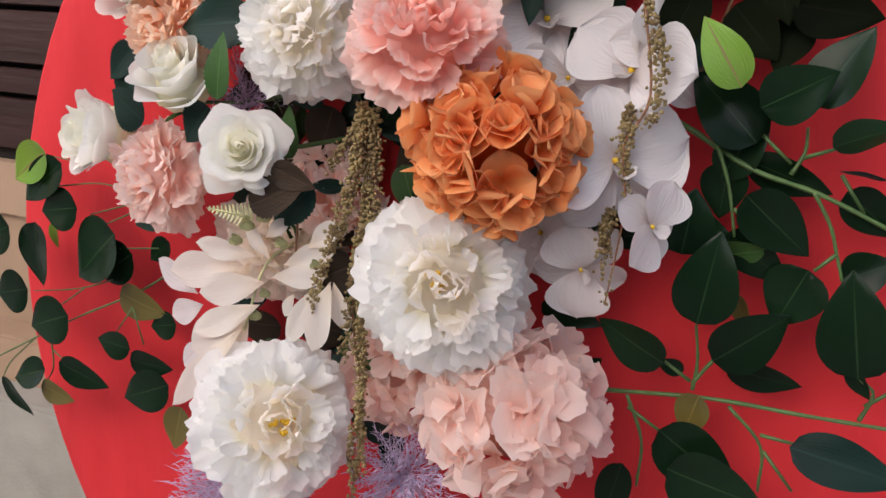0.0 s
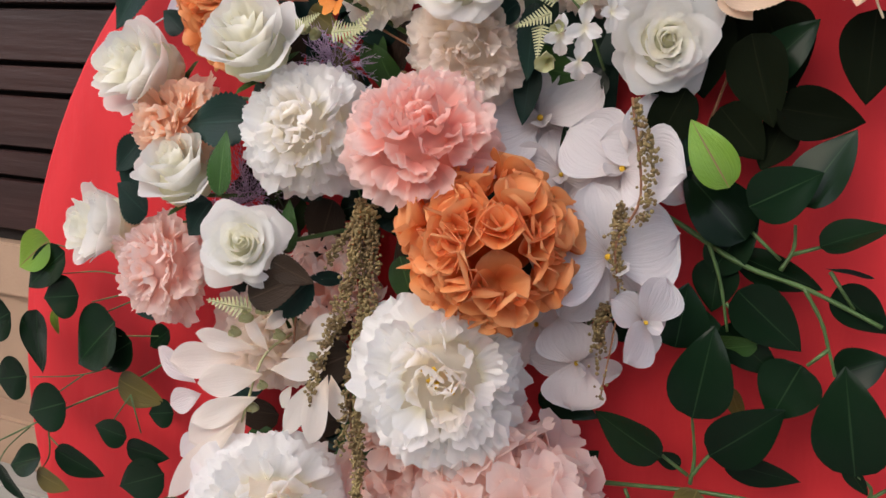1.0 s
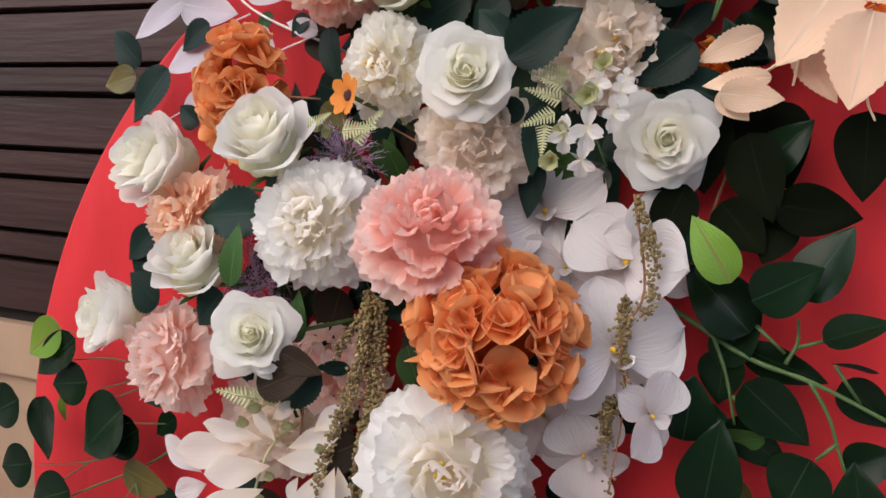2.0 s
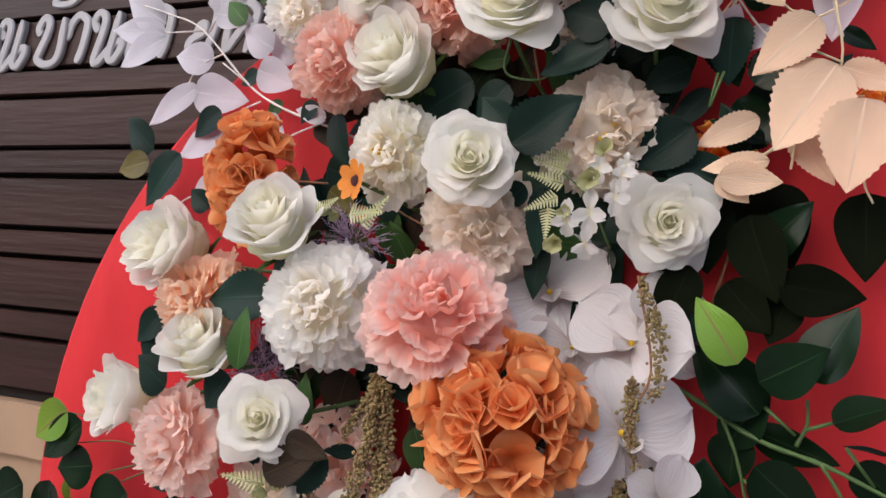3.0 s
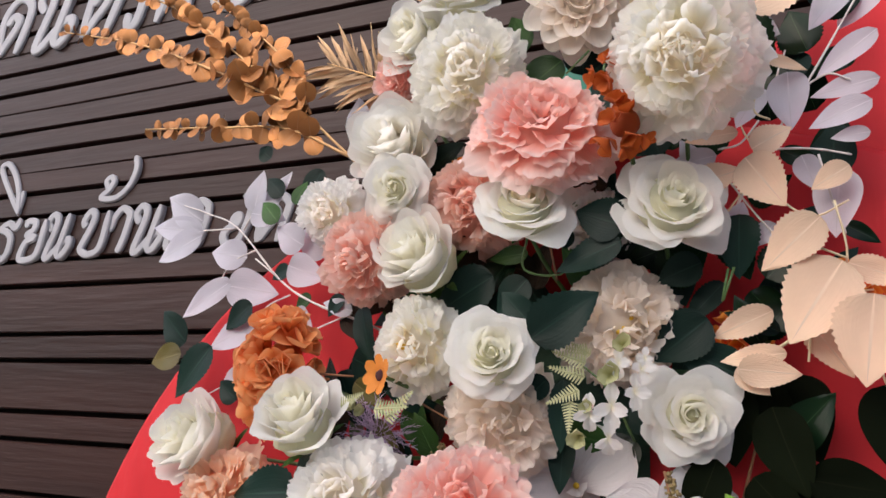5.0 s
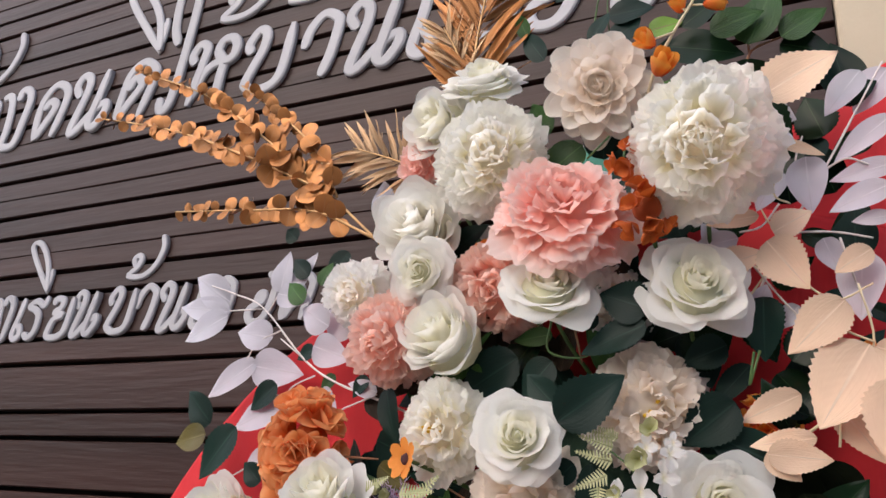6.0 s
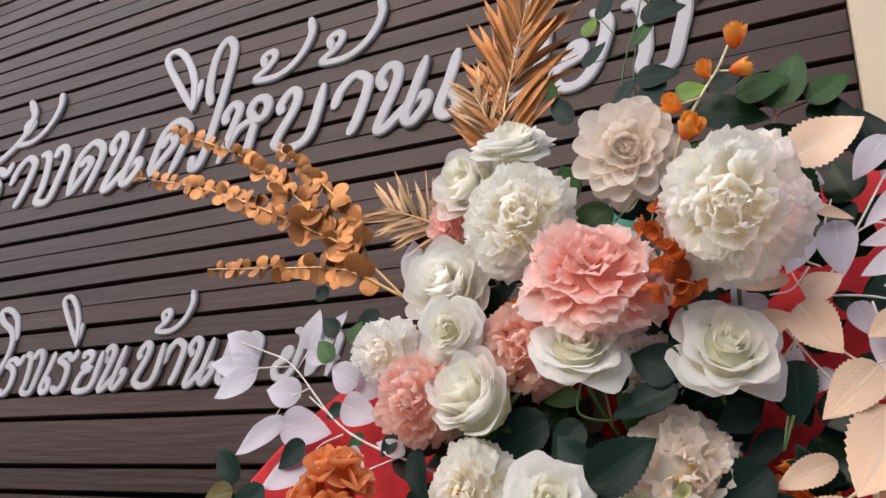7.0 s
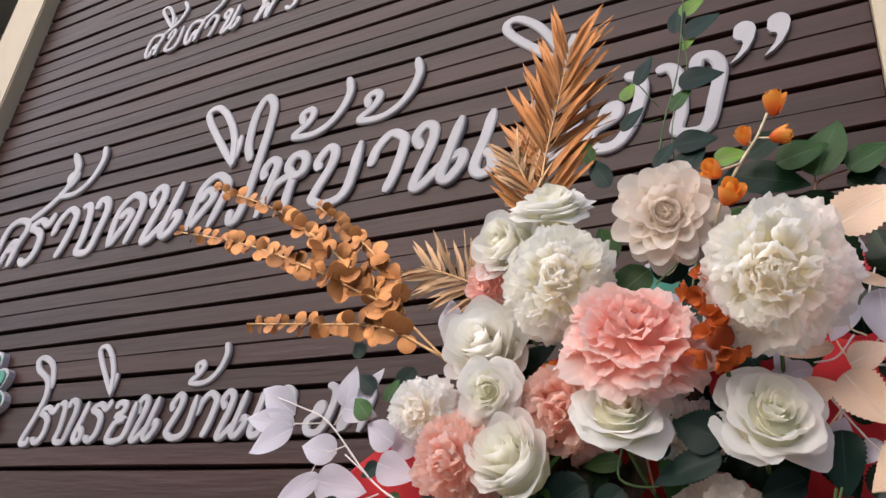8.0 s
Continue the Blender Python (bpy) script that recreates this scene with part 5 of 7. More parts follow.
leaf(vine3, GREEN, (-0.672, 0.730, 0.992), (-0.727, 0.730, 0.995), 0.65, 0)
leaf(vine3, GREEN, (-0.677, 0.735, 0.977), (-0.615, 0.735, 0.973), 0.59, 0)
leaf(vine3, GREEN, (-0.618, 0.735, 0.955), (-0.693, 0.735, 0.920), 0.65, 0)
leaf(vine3, GREEN, (-0.877, 0.720, 0.916), (-0.830, 0.720, 0.868), 0.38, 0)
leaf(vine3, GREEN, (-0.615, 0.745, 1.030), (-0.656, 0.745, 1.020), 0.92, 0)
leaf(vine3, GREEN, (-0.842, 0.710, 1.126), (-0.897, 0.710, 1.096), 0.97, 0)
leaf(vine3, GREEN, (-0.629, 0.750, 1.129), (-0.661, 0.750, 1.103), 0.76, 0)
leaf(vine3, LIME, (-0.789, 0.720, 1.223), (-0.846, 0.720, 1.182), 0.81, 0)
leaf(vine3, LIME, (-0.803, 0.740, 1.130), (-0.797, 0.740, 1.098), 0.54, 0)
leaf(vine3, OLIVE, (-0.808, 0.720, 0.920), (-0.757, 0.720, 0.905), 0.65, 0)
leaf(vine3, OLIVE, (-0.696, 0.740, 1.058), (-0.629, 0.740, 1.038), 0.65, 0)
leaf(vine3, OLIVE, (-0.586, 0.720, 0.939), (-0.601, 0.720, 0.879), 0.7, 0)
roseleaf = spray("rose_leaves", (-0.220, 0.675, 1.542), "dark blue-green serrated rose leaves among the flowers")
leaf(roseleaf, TEAL, (-0.220, 0.675, 1.542), (-0.156, 0.675, 1.586), 0.7, 10, teeth=0.07)
leaf(roseleaf, TEAL, (-0.135, 0.680, 1.634), (-0.201, 0.680, 1.609), 0.54, 10, teeth=0.07)
leaf(roseleaf, TEAL, (-0.133, 0.680, 1.649), (-0.181, 0.680, 1.668), 0.86, 0, teeth=0.07)
leaf(roseleaf, TEAL, (-0.064, 0.720, 1.566), (-0.114, 0.720, 1.526), 0.76, -10, teeth=0.07)
leaf(roseleaf, TEAL, (-0.070, 0.735, 1.623), (-0.114, 0.735, 1.606), 0.76, 0, teeth=0.07)
leaf(roseleaf, TEAL, (-0.229, 0.700, 1.560), (-0.263, 0.700, 1.594), 0.65, 0, teeth=0.07)
leaf(roseleaf, TEAL, (-0.034, 0.735, 1.669), (-0.038, 0.735, 1.606), 0.7, 0, teeth=0.07)
leaf(roseleaf, TEAL, (-0.211, 0.700, 1.506), (-0.238, 0.700, 1.484), 0.76, 0, teeth=0.07)
leaf(roseleaf, TEAL, (-0.195, 0.700, 1.506), (-0.199, 0.700, 1.437), 0.43, 0, teeth=0.07)
leaf(roseleaf, TEAL, (-0.241, 0.720, 1.610), (-0.275, 0.720, 1.574), 0.76, 0, teeth=0.07)
leaf(roseleaf, TEAL, (-0.121, 0.745, 1.459), (-0.134, 0.745, 1.497), 0.86, 0, teeth=0.07)
leaf(roseleaf, TEAL, (-0.052, 0.755, 1.607), (-0.091, 0.755, 1.567), 0.54, 0, teeth=0.07)
leaf(roseleaf, TEAL, (-0.192, 0.720, 1.647), (-0.221, 0.720, 1.660), 0.65, 0, teeth=0.07)
roseleaf2 = spray("rose_leaves", (-0.464, 0.665, 1.385), "serrated green rose leaves between white and pink flowers")
leaf(roseleaf2, TEAL, (-0.464, 0.665, 1.385), (-0.548, 0.665, 1.377), 0.65, 10, teeth=0.07)
leaf(roseleaf2, MIDGREEN, (-0.485, 0.645, 1.309), (-0.483, 0.645, 1.373), 0.49, 10, teeth=0.07)
leaf(roseleaf2, TEAL, (-0.591, 0.665, 1.278), (-0.637, 0.665, 1.307), 0.86, 0, teeth=0.07)
leaf(roseleaf2, TEAL, (-0.502, 0.655, 1.301), (-0.532, 0.655, 1.263), 0.86, 0, teeth=0.07)
leaf(roseleaf2, MIDGREEN, (-0.424, 0.680, 1.256), (-0.429, 0.680, 1.309), 0.54, 0, teeth=0.07)
leaf(roseleaf2, TEAL, (-0.384, 0.660, 1.236), (-0.431, 0.660, 1.191), 0.65, 0, teeth=0.07)
leaf(roseleaf2, BROWN_LEAF, (-0.418, 0.640, 1.252), (-0.372, 0.640, 1.236), 0.6, 0, teeth=0.07)
leaf(roseleaf2, BROWN_LEAF, (-0.440, 0.638, 1.212), (-0.380, 0.638, 1.244), 0.6, 0, teeth=0.07)
leaf(roseleaf2, TEAL, (-0.646, 0.715, 1.355), (-0.687, 0.715, 1.316), 0.65, 0, teeth=0.07)
leaf(roseleaf2, TEAL, (-0.647, 0.720, 1.331), (-0.676, 0.720, 1.285), 0.97, 0, teeth=0.07)
leaf(roseleaf2, TEAL, (-0.632, 0.715, 1.200), (-0.660, 0.715, 1.210), 0.97, 0, teeth=0.07)
leaf(roseleaf2, TEAL, (-0.612, 0.720, 1.183), (-0.657, 0.720, 1.150), 0.86, 0, teeth=0.07)
leaf(roseleaf2, OLIVE, (-0.409, 0.720, 1.461), (-0.380, 0.720, 1.433), 0.54, 0, teeth=0.07)
leaf(roseleaf2, OLIVE, (-0.438, 0.720, 1.501), (-0.403, 0.720, 1.478), 0.65, 0, teeth=0.07)
leaf(roseleaf2, TEAL, (-0.465, 0.710, 1.369), (-0.497, 0.710, 1.427), 0.65, 0, teeth=0.07)
leaf(roseleaf2, BROWN_LEAF, (-0.413, 0.745, 1.307), (-0.431, 0.745, 1.246), 0.86, 0, teeth=0.07)
leaf(roseleaf2, BROWN_LEAF, (-0.516, 0.740, 1.346), (-0.486, 0.740, 1.301), 0.76, 0, teeth=0.07)
leaf(roseleaf2, TEAL, (-0.372, 0.700, 1.233), (-0.414, 0.700, 1.228), 0.38, 0, teeth=0.07)
roseleaf3 = spray("rose_leaves", (-0.699, 0.735, 1.549), "small green leaves beside the pale lilac spray")
leaf(roseleaf3, TEAL, (-0.699, 0.735, 1.549), (-0.749, 0.735, 1.590), 0.7, 0, teeth=0.07)
leaf(roseleaf3, OLIVE, (-0.705, 0.735, 1.535), (-0.757, 0.735, 1.523), 0.7, 0, teeth=0.07)
leaf(roseleaf3, TEAL, (-0.657, 0.735, 1.544), (-0.712, 0.735, 1.480), 0.59, 0, teeth=0.07)
leaf(roseleaf3, TEAL, (-0.606, 0.740, 1.597), (-0.646, 0.740, 1.566), 0.65, 0, teeth=0.07)
leaf(roseleaf3, TEAL, (-0.562, 0.750, 1.643), (-0.589, 0.750, 1.630), 0.76, 0, teeth=0.07)
leaf(roseleaf3, MIDGREEN, (-0.527, 0.750, 1.608), (-0.549, 0.750, 1.588), 0.65, 0, teeth=0.07)
leaf(roseleaf3, TEAL, (-0.475, 0.740, 1.604), (-0.495, 0.740, 1.579), 0.65, 0, teeth=0.07)
leaf(roseleaf3, MIDGREEN, (-0.580, 0.740, 1.701), (-0.609, 0.740, 1.730), 0.65, 0, teeth=0.07)
leaf(roseleaf3, MIDGREEN, (-0.557, 0.740, 1.722), (-0.543, 0.740, 1.752), 0.65, 0, teeth=0.07)
leaf(roseleaf3, TEAL, (-0.584, 0.750, 1.739), (-0.613, 0.750, 1.766), 0.65, 0, teeth=0.07)
leaf(roseleaf3, TEAL, (-0.602, 0.740, 1.788), (-0.623, 0.740, 1.806), 0.86, 0, teeth=0.07)
leaf(roseleaf3, TEAL, (-0.613, 0.740, 1.479), (-0.644, 0.740, 1.502), 0.76, 0, teeth=0.07)
leaf(roseleaf3, TEAL, (-0.526, 0.750, 1.768), (-0.556, 0.750, 1.725), 0.65, 0, teeth=0.07)
deepleaf = spray("rose_leaves", (-0.279, 0.720, 1.615), "deep green leaves and stems under the roses")
leaf(deepleaf, TEAL, (-0.279, 0.720, 1.615), (-0.349, 0.720, 1.575), 0.65, 0, teeth=0.07)
leaf(deepleaf, TEAL, (-0.246, 0.735, 1.570), (-0.290, 0.735, 1.600), 0.97, 0, teeth=0.07)
leaf(deepleaf, TEAL, (-0.312, 0.735, 1.664), (-0.327, 0.735, 1.704), 0.65, 0, teeth=0.07)
leaf(deepleaf, TEAL, (-0.132, 0.700, 1.657), (-0.182, 0.700, 1.660), 0.81, 0, teeth=0.07)
leaf(deepleaf, BROWN_LEAF, (-0.168, 0.745, 1.733), (-0.212, 0.745, 1.698), 0.86, 0, teeth=0.07)
leaf(deepleaf, TEAL, (-0.125, 0.735, 1.713), (-0.155, 0.735, 1.679), 0.76, 0, teeth=0.07)
leaf(deepleaf, TEAL, (-0.143, 0.700, 1.635), (-0.205, 0.700, 1.615), 0.54, 0, teeth=0.07)
leaf(deepleaf, MIDGREEN, (-0.246, 0.735, 1.642), (-0.291, 0.735, 1.637), 0.54, 0, teeth=0.07)
leaf(deepleaf, MIDGREEN, (-0.255, 0.735, 1.878), (-0.277, 0.735, 1.928), 0.65, 0, teeth=0.07)
leaf(deepleaf, TEAL, (-0.105, 0.720, 1.731), (-0.125, 0.720, 1.783), 0.65, 0, teeth=0.07)
leaf(deepleaf, TEAL, (-0.070, 0.720, 1.758), (-0.109, 0.720, 1.769), 0.54, 0, teeth=0.07)
leaf(deepleaf, TEAL, (-0.365, 0.735, 1.889), (-0.397, 0.735, 1.894), 0.54, 0, teeth=0.07)
leaf(deepleaf, GREEN, (-0.041, 0.735, 1.889), (0.002, 0.735, 1.816), 0.65, 0, teeth=0.07)
leaf(deepleaf, GREEN, (-0.003, 0.745, 1.765), (-0.007, 0.745, 1.842), 0.65, 0, teeth=0.07)
leaf(deepleaf, GREEN, (0.048, 0.730, 1.863), (0.085, 0.730, 1.881), 0.76, 0, teeth=0.07)
leaf(deepleaf, GREEN, (0.034, 0.750, 1.837), (0.018, 0.750, 1.886), 0.86, 0, teeth=0.07)
leaf(deepleaf, GREEN, (-0.048, 0.745, 1.663), (-0.028, 0.745, 1.607), 0.65, 0, teeth=0.07)
leaf(deepleaf, GREEN, (-0.013, 0.745, 1.607), (0.024, 0.745, 1.648), 0.76, 0, teeth=0.07)
leaf(deepleaf, GREEN, (-0.110, 0.745, 1.610), (-0.065, 0.745, 1.642), 0.86, 0, teeth=0.07)
leaf(deepleaf, GREEN, (-0.001, 0.750, 1.684), (-0.030, 0.750, 1.710), 0.86, 0, teeth=0.07)
leaf(deepleaf, GREEN, (-0.023, 0.760, 1.557), (0.008, 0.760, 1.588), 0.86, 0, teeth=0.07)
leaf(deepleaf, GREEN, (-0.201, 0.745, 1.577), (-0.249, 0.745, 1.560), 0.86, 0, teeth=0.07)
lilac = spray("pale_leaf_spray", (-0.728, 0.770, 1.720), "pale lilac-white cloth leaves on thin white stems")
tube(lilac, [(-0.401, 0.775, 1.548), (-0.442, 0.750, 1.570), (-0.519, 0.745, 1.597), (-0.577, 0.750, 1.630), (-0.655, 0.755, 1.702), (-0.712, 0.760, 1.727), (-0.761, 0.765, 1.744)], 0.0018, 0.0009, WHITESTEM)
tube(lilac, [(-0.658, 0.758, 1.702), (-0.716, 0.758, 1.703)], 0.001116, 0.0009, WHITESTEM)
tube(lilac, [(-0.622, 0.755, 1.670), (-0.657, 0.755, 1.656), (-0.672, 0.755, 1.634)], 0.001116, 0.0009, WHITESTEM)
tube(lilac, [(-0.579, 0.752, 1.631), (-0.618, 0.752, 1.658)], 0.001116, 0.0009, WHITESTEM)
tube(lilac, [(-0.556, 0.748, 1.608), (-0.588, 0.748, 1.595), (-0.602, 0.748, 1.574)], 0.001116, 0.0009, WHITESTEM)
tube(lilac, [(-0.463, 0.745, 1.583), (-0.530, 0.745, 1.557), (-0.607, 0.745, 1.513), (-0.663, 0.745, 1.485)], 0.001116, 0.0009, WHITESTEM)
tube(lilac, [(-0.645, 0.755, 1.698), (-0.631, 0.755, 1.724)], 0.001116, 0.0009, WHITESTEM)
leaf(lilac, LILAC_LEAF, (-0.728, 0.770, 1.720), (-0.803, 0.770, 1.763), 0.59, 0)
leaf(lilac, LILAC_LEAF, (-0.725, 0.770, 1.705), (-0.826, 0.770, 1.720), 0.38, 0)
leaf(lilac, LILAC_LEAF, (-0.723, 0.765, 1.699), (-0.802, 0.765, 1.667), 0.54, 0)
leaf(lilac, LILAC_LEAF, (-0.631, 0.755, 1.722), (-0.627, 0.755, 1.781), 0.65, 0)
leaf(lilac, LILAC_LEAF, (-0.612, 0.755, 1.721), (-0.581, 0.755, 1.775), 0.49, 0)
leaf(lilac, LILAC_LEAF, (-0.631, 0.750, 1.719), (-0.578, 0.750, 1.708), 0.65, 0)
leaf(lilac, LILAC_LEAF, (-0.634, 0.755, 1.661), (-0.698, 0.755, 1.673), 0.65, 0)
leaf(lilac, LILAC_LEAF, (-0.561, 0.745, 1.645), (-0.507, 0.745, 1.626), 0.81, 0)
leaf(lilac, LILAC_LEAF, (-0.654, 0.755, 1.631), (-0.737, 0.755, 1.586), 0.43, 0)
leaf(lilac, LILAC_LEAF, (-0.661, 0.755, 1.625), (-0.583, 0.755, 1.612), 0.65, 0)
leaf(lilac, LILAC_LEAF, (-0.541, 0.745, 1.669), (-0.588, 0.745, 1.696), 0.76, 0)
leaf(lilac, LILAC_LEAF, (-0.593, 0.745, 1.575), (-0.676, 0.745, 1.544), 0.54, 0)
leaf(lilac, LILAC_LEAF, (-0.547, 0.750, 1.591), (-0.522, 0.750, 1.561), 0.76, 0)
leaf(lilac, LILAC_LEAF, (-0.608, 0.745, 1.519), (-0.647, 0.745, 1.495), 0.54, 0)
leaf(lilac, LILAC_LEAF, (-0.475, 0.750, 1.809), (-0.485, 0.750, 1.863), 0.65, 0)
leaf(lilac, LILAC_LEAF, (-0.509, 0.755, 1.665), (-0.563, 0.755, 1.689), 0.76, 0)
leaf(lilac, LILAC_LEAF, (-0.460, 0.740, 1.585), (-0.504, 0.740, 1.596), 0.54, 0)
leaf(lilac, LILAC_LEAF, (-0.528, 0.750, 1.515), (-0.557, 0.750, 1.489), 0.65, 0)
lilac2 = spray("pale_leaf_spray", (0.071, 0.720, 1.888), "pale lilac-white cloth leaves on white branching stems")
tube(lilac2, [(-0.056, 0.755, 1.643), (-0.017, 0.735, 1.716), (0.030, 0.720, 1.787), (0.090, 0.710, 1.888)], 0.0018, 0.0009, WHITESTEM)
tube(lilac2, [(-0.005, 0.715, 1.725), (0.033, 0.715, 1.721), (0.064, 0.715, 1.712)], 0.001116, 0.0009, WHITESTEM)
tube(lilac2, [(0.024, 0.720, 1.776), (0.006, 0.720, 1.796), (0.014, 0.720, 1.826)], 0.001116, 0.0009, WHITESTEM)
tube(lilac2, [(0.030, 0.718, 1.786), (0.050, 0.718, 1.795), (0.068, 0.718, 1.786)], 0.001116, 0.0009, WHITESTEM)
tube(lilac2, [(-0.013, 0.735, 1.763), (-0.031, 0.735, 1.741), (-0.052, 0.735, 1.737)], 0.001116, 0.0009, WHITESTEM)
tube(lilac2, [(0.037, 0.715, 1.715), (0.046, 0.715, 1.671), (0.055, 0.715, 1.639)], 0.001116, 0.0009, WHITESTEM)
tube(lilac2, [(-0.044, 0.730, 1.705), (-0.021, 0.730, 1.669), (-0.004, 0.730, 1.646)], 0.001116, 0.0009, WHITESTEM)
leaf(lilac2, LILAC_LEAF, (0.071, 0.720, 1.888), (0.035, 0.720, 1.846), 0.59, 0)
leaf(lilac2, LILAC_LEAF, (0.093, 0.720, 1.835), (0.039, 0.720, 1.796), 0.43, 0)
leaf(lilac2, LILAC_LEAF, (0.015, 0.715, 1.801), (0.015, 0.715, 1.743), 0.7, 0)
leaf(lilac2, LILAC_LEAF, (0.092, 0.720, 1.786), (0.033, 0.720, 1.776), 0.38, 0)
leaf(lilac2, LILAC_LEAF, (0.084, 0.715, 1.763), (0.030, 0.715, 1.743), 0.54, 0)
leaf(lilac2, LILAC_LEAF, (-0.009, 0.735, 1.904), (-0.033, 0.735, 1.884), 0.76, 0)
leaf(lilac2, LILAC_LEAF, (-0.019, 0.735, 1.868), (0.010, 0.735, 1.853), 0.86, 0)
leaf(lilac2, LILAC_LEAF, (-0.023, 0.735, 1.839), (0.006, 0.735, 1.834), 0.97, 0)
leaf(lilac2, LILAC_LEAF, (-0.010, 0.735, 1.799), (-0.035, 0.735, 1.759), 0.65, 0)
leaf(lilac2, LILAC_LEAF, (0.054, 0.720, 1.701), (0.046, 0.720, 1.638), 0.7, 0)
leaf(lilac2, LILAC_LEAF, (-0.003, 0.735, 1.658), (-0.022, 0.735, 1.637), 0.76, 0)
leaf(lilac2, LILAC_LEAF, (-0.044, 0.740, 1.651), (-0.031, 0.740, 1.684), 0.86, 0)
leaf(lilac2, LILAC_LEAF, (-0.053, 0.735, 1.731), (-0.102, 0.735, 1.724), 0.54, 0)
leaf(lilac2, LILAC_LEAF, (-0.065, 0.740, 1.710), (-0.090, 0.740, 1.755), 0.54, 0)
leaf(lilac2, LILAC_LEAF, (0.023, 0.735, 1.723), (0.034, 0.735, 1.688), 0.65, 0)
leaf(lilac2, LILAC_LEAF, (-0.028, 0.740, 1.639), (-0.014, 0.740, 1.653), 0.86, 0)
leaf(lilac2, LILAC_LEAF, (0.096, 0.735, 1.894), (0.061, 0.735, 1.850), 0.65, 0)
leaf(lilac2, LILAC_LEAF, (0.081, 0.720, 1.734), (0.048, 0.720, 1.732), 0.54, 0)
peachspray = spray("peach_leaf_spray", (0.050, 0.690, 1.609), "peach-coloured serrated birch leaves on cream stems")
tube(peachspray, [(-0.052, 0.750, 1.515), (0.000, 0.735, 1.544), (0.035, 0.720, 1.575), (0.054, 0.705, 1.614), (0.047, 0.700, 1.666)], 0.0018, 0.0009, PEACHSTEM)
tube(peachspray, [(0.019, 0.715, 1.526), (0.026, 0.715, 1.565), (0.052, 0.715, 1.584), (0.073, 0.715, 1.588)], 0.001116, 0.0009, PEACHSTEM)
tube(peachspray, [(0.032, 0.700, 1.624), (0.054, 0.700, 1.613)], 0.001116, 0.0009, PEACHSTEM)
tube(peachspray, [(-0.054, 0.750, 1.665), (-0.017, 0.715, 1.709), (-0.028, 0.710, 1.749)], 0.001116, 0.0009, PEACHSTEM)
tube(peachspray, [(-0.037, 0.710, 1.692), (-0.009, 0.710, 1.684), (0.026, 0.710, 1.655), (0.059, 0.710, 1.668)], 0.001116, 0.0009, PEACHSTEM)
tube(peachspray, [(0.077, 0.700, 1.542), (0.074, 0.700, 1.514), (0.081, 0.700, 1.496)], 0.001116, 0.0009, PEACHSTEM)
tube(peachspray, [(-0.008, 0.710, 1.806), (-0.016, 0.710, 1.765), (-0.002, 0.710, 1.752)], 0.001116, 0.0009, PEACHSTEM)
leaf(peachspray, PEACH_LEAF, (0.050, 0.690, 1.609), (0.004, 0.690, 1.539), 0.76, 0, teeth=0.07)
leaf(peachspray, PEACH_LEAF, (0.071, 0.680, 1.578), (0.060, 0.680, 1.502), 0.78, 0, teeth=0.07)
leaf(peachspray, PEACH_LEAF, (0.035, 0.700, 1.647), (-0.016, 0.700, 1.606), 0.59, 0, teeth=0.07)
leaf(peachspray, PEACH_LEAF, (0.054, 0.695, 1.608), (0.103, 0.695, 1.589), 0.54, 0, teeth=0.07)
leaf(peachspray, PEACH_LEAF, (0.019, 0.715, 1.565), (0.053, 0.715, 1.512), 0.54, 0, teeth=0.07)
leaf(peachspray, PEACH_LEAF, (-0.008, 0.725, 1.573), (-0.062, 0.725, 1.549), 0.49, 0, teeth=0.07)
leaf(peachspray, PEACH_LEAF, (0.002, 0.720, 1.534), (-0.055, 0.720, 1.527), 0.38, 0, teeth=0.07)
leaf(peachspray, PEACH_LEAF, (-0.039, 0.715, 1.519), (0.014, 0.715, 1.515), 0.59, 0, teeth=0.07)
leaf(peachspray, PEACH_LEAF, (-0.040, 0.720, 1.521), (-0.013, 0.720, 1.497), 0.65, 0, teeth=0.07)
leaf(peachspray, PEACH_LEAF, (-0.018, 0.675, 1.852), (0.052, 0.675, 1.891), 0.65, 0, teeth=0.07)
leaf(peachspray, PEACH_LEAF, (-0.025, 0.700, 1.713), (0.007, 0.700, 1.664), 0.81, 0, teeth=0.07)
leaf(peachspray, PEACH_LEAF, (-0.019, 0.700, 1.721), (0.016, 0.700, 1.740), 0.76, 0, teeth=0.07)
leaf(peachspray, PEACH_LEAF, (0.035, 0.690, 1.649), (-0.012, 0.690, 1.605), 0.65, 0, teeth=0.07)
leaf(peachspray, PEACH_LEAF, (-0.068, 0.715, 1.696), (-0.029, 0.715, 1.709), 0.76, 0, teeth=0.07)
leaf(peachspray, PEACH_LEAF, (-0.006, 0.700, 1.813), (0.032, 0.700, 1.794), 0.32, 0, teeth=0.07)
leaf(peachspray, PEACH_LEAF, (-0.031, 0.715, 1.745), (-0.082, 0.715, 1.742), 0.43, 0, teeth=0.07)
leaf(peachspray, PEACH_LEAF, (0.061, 0.700, 1.697), (0.029, 0.700, 1.678), 0.65, 0, teeth=0.07)
euc = spray("gold_eucalyptus", (-0.455, 0.730, 1.755), "spray of gilded eucalyptus stems with round leaves")
eucalyptus([(-0.457, 0.740, 1.755), (-0.568, 0.730, 1.857), (-0.681, 0.720, 1.952), (-0.787, 0.715, 2.030), (-0.941, 0.710, 2.102)], 1, 0.0185, 25, euc, 0.27)
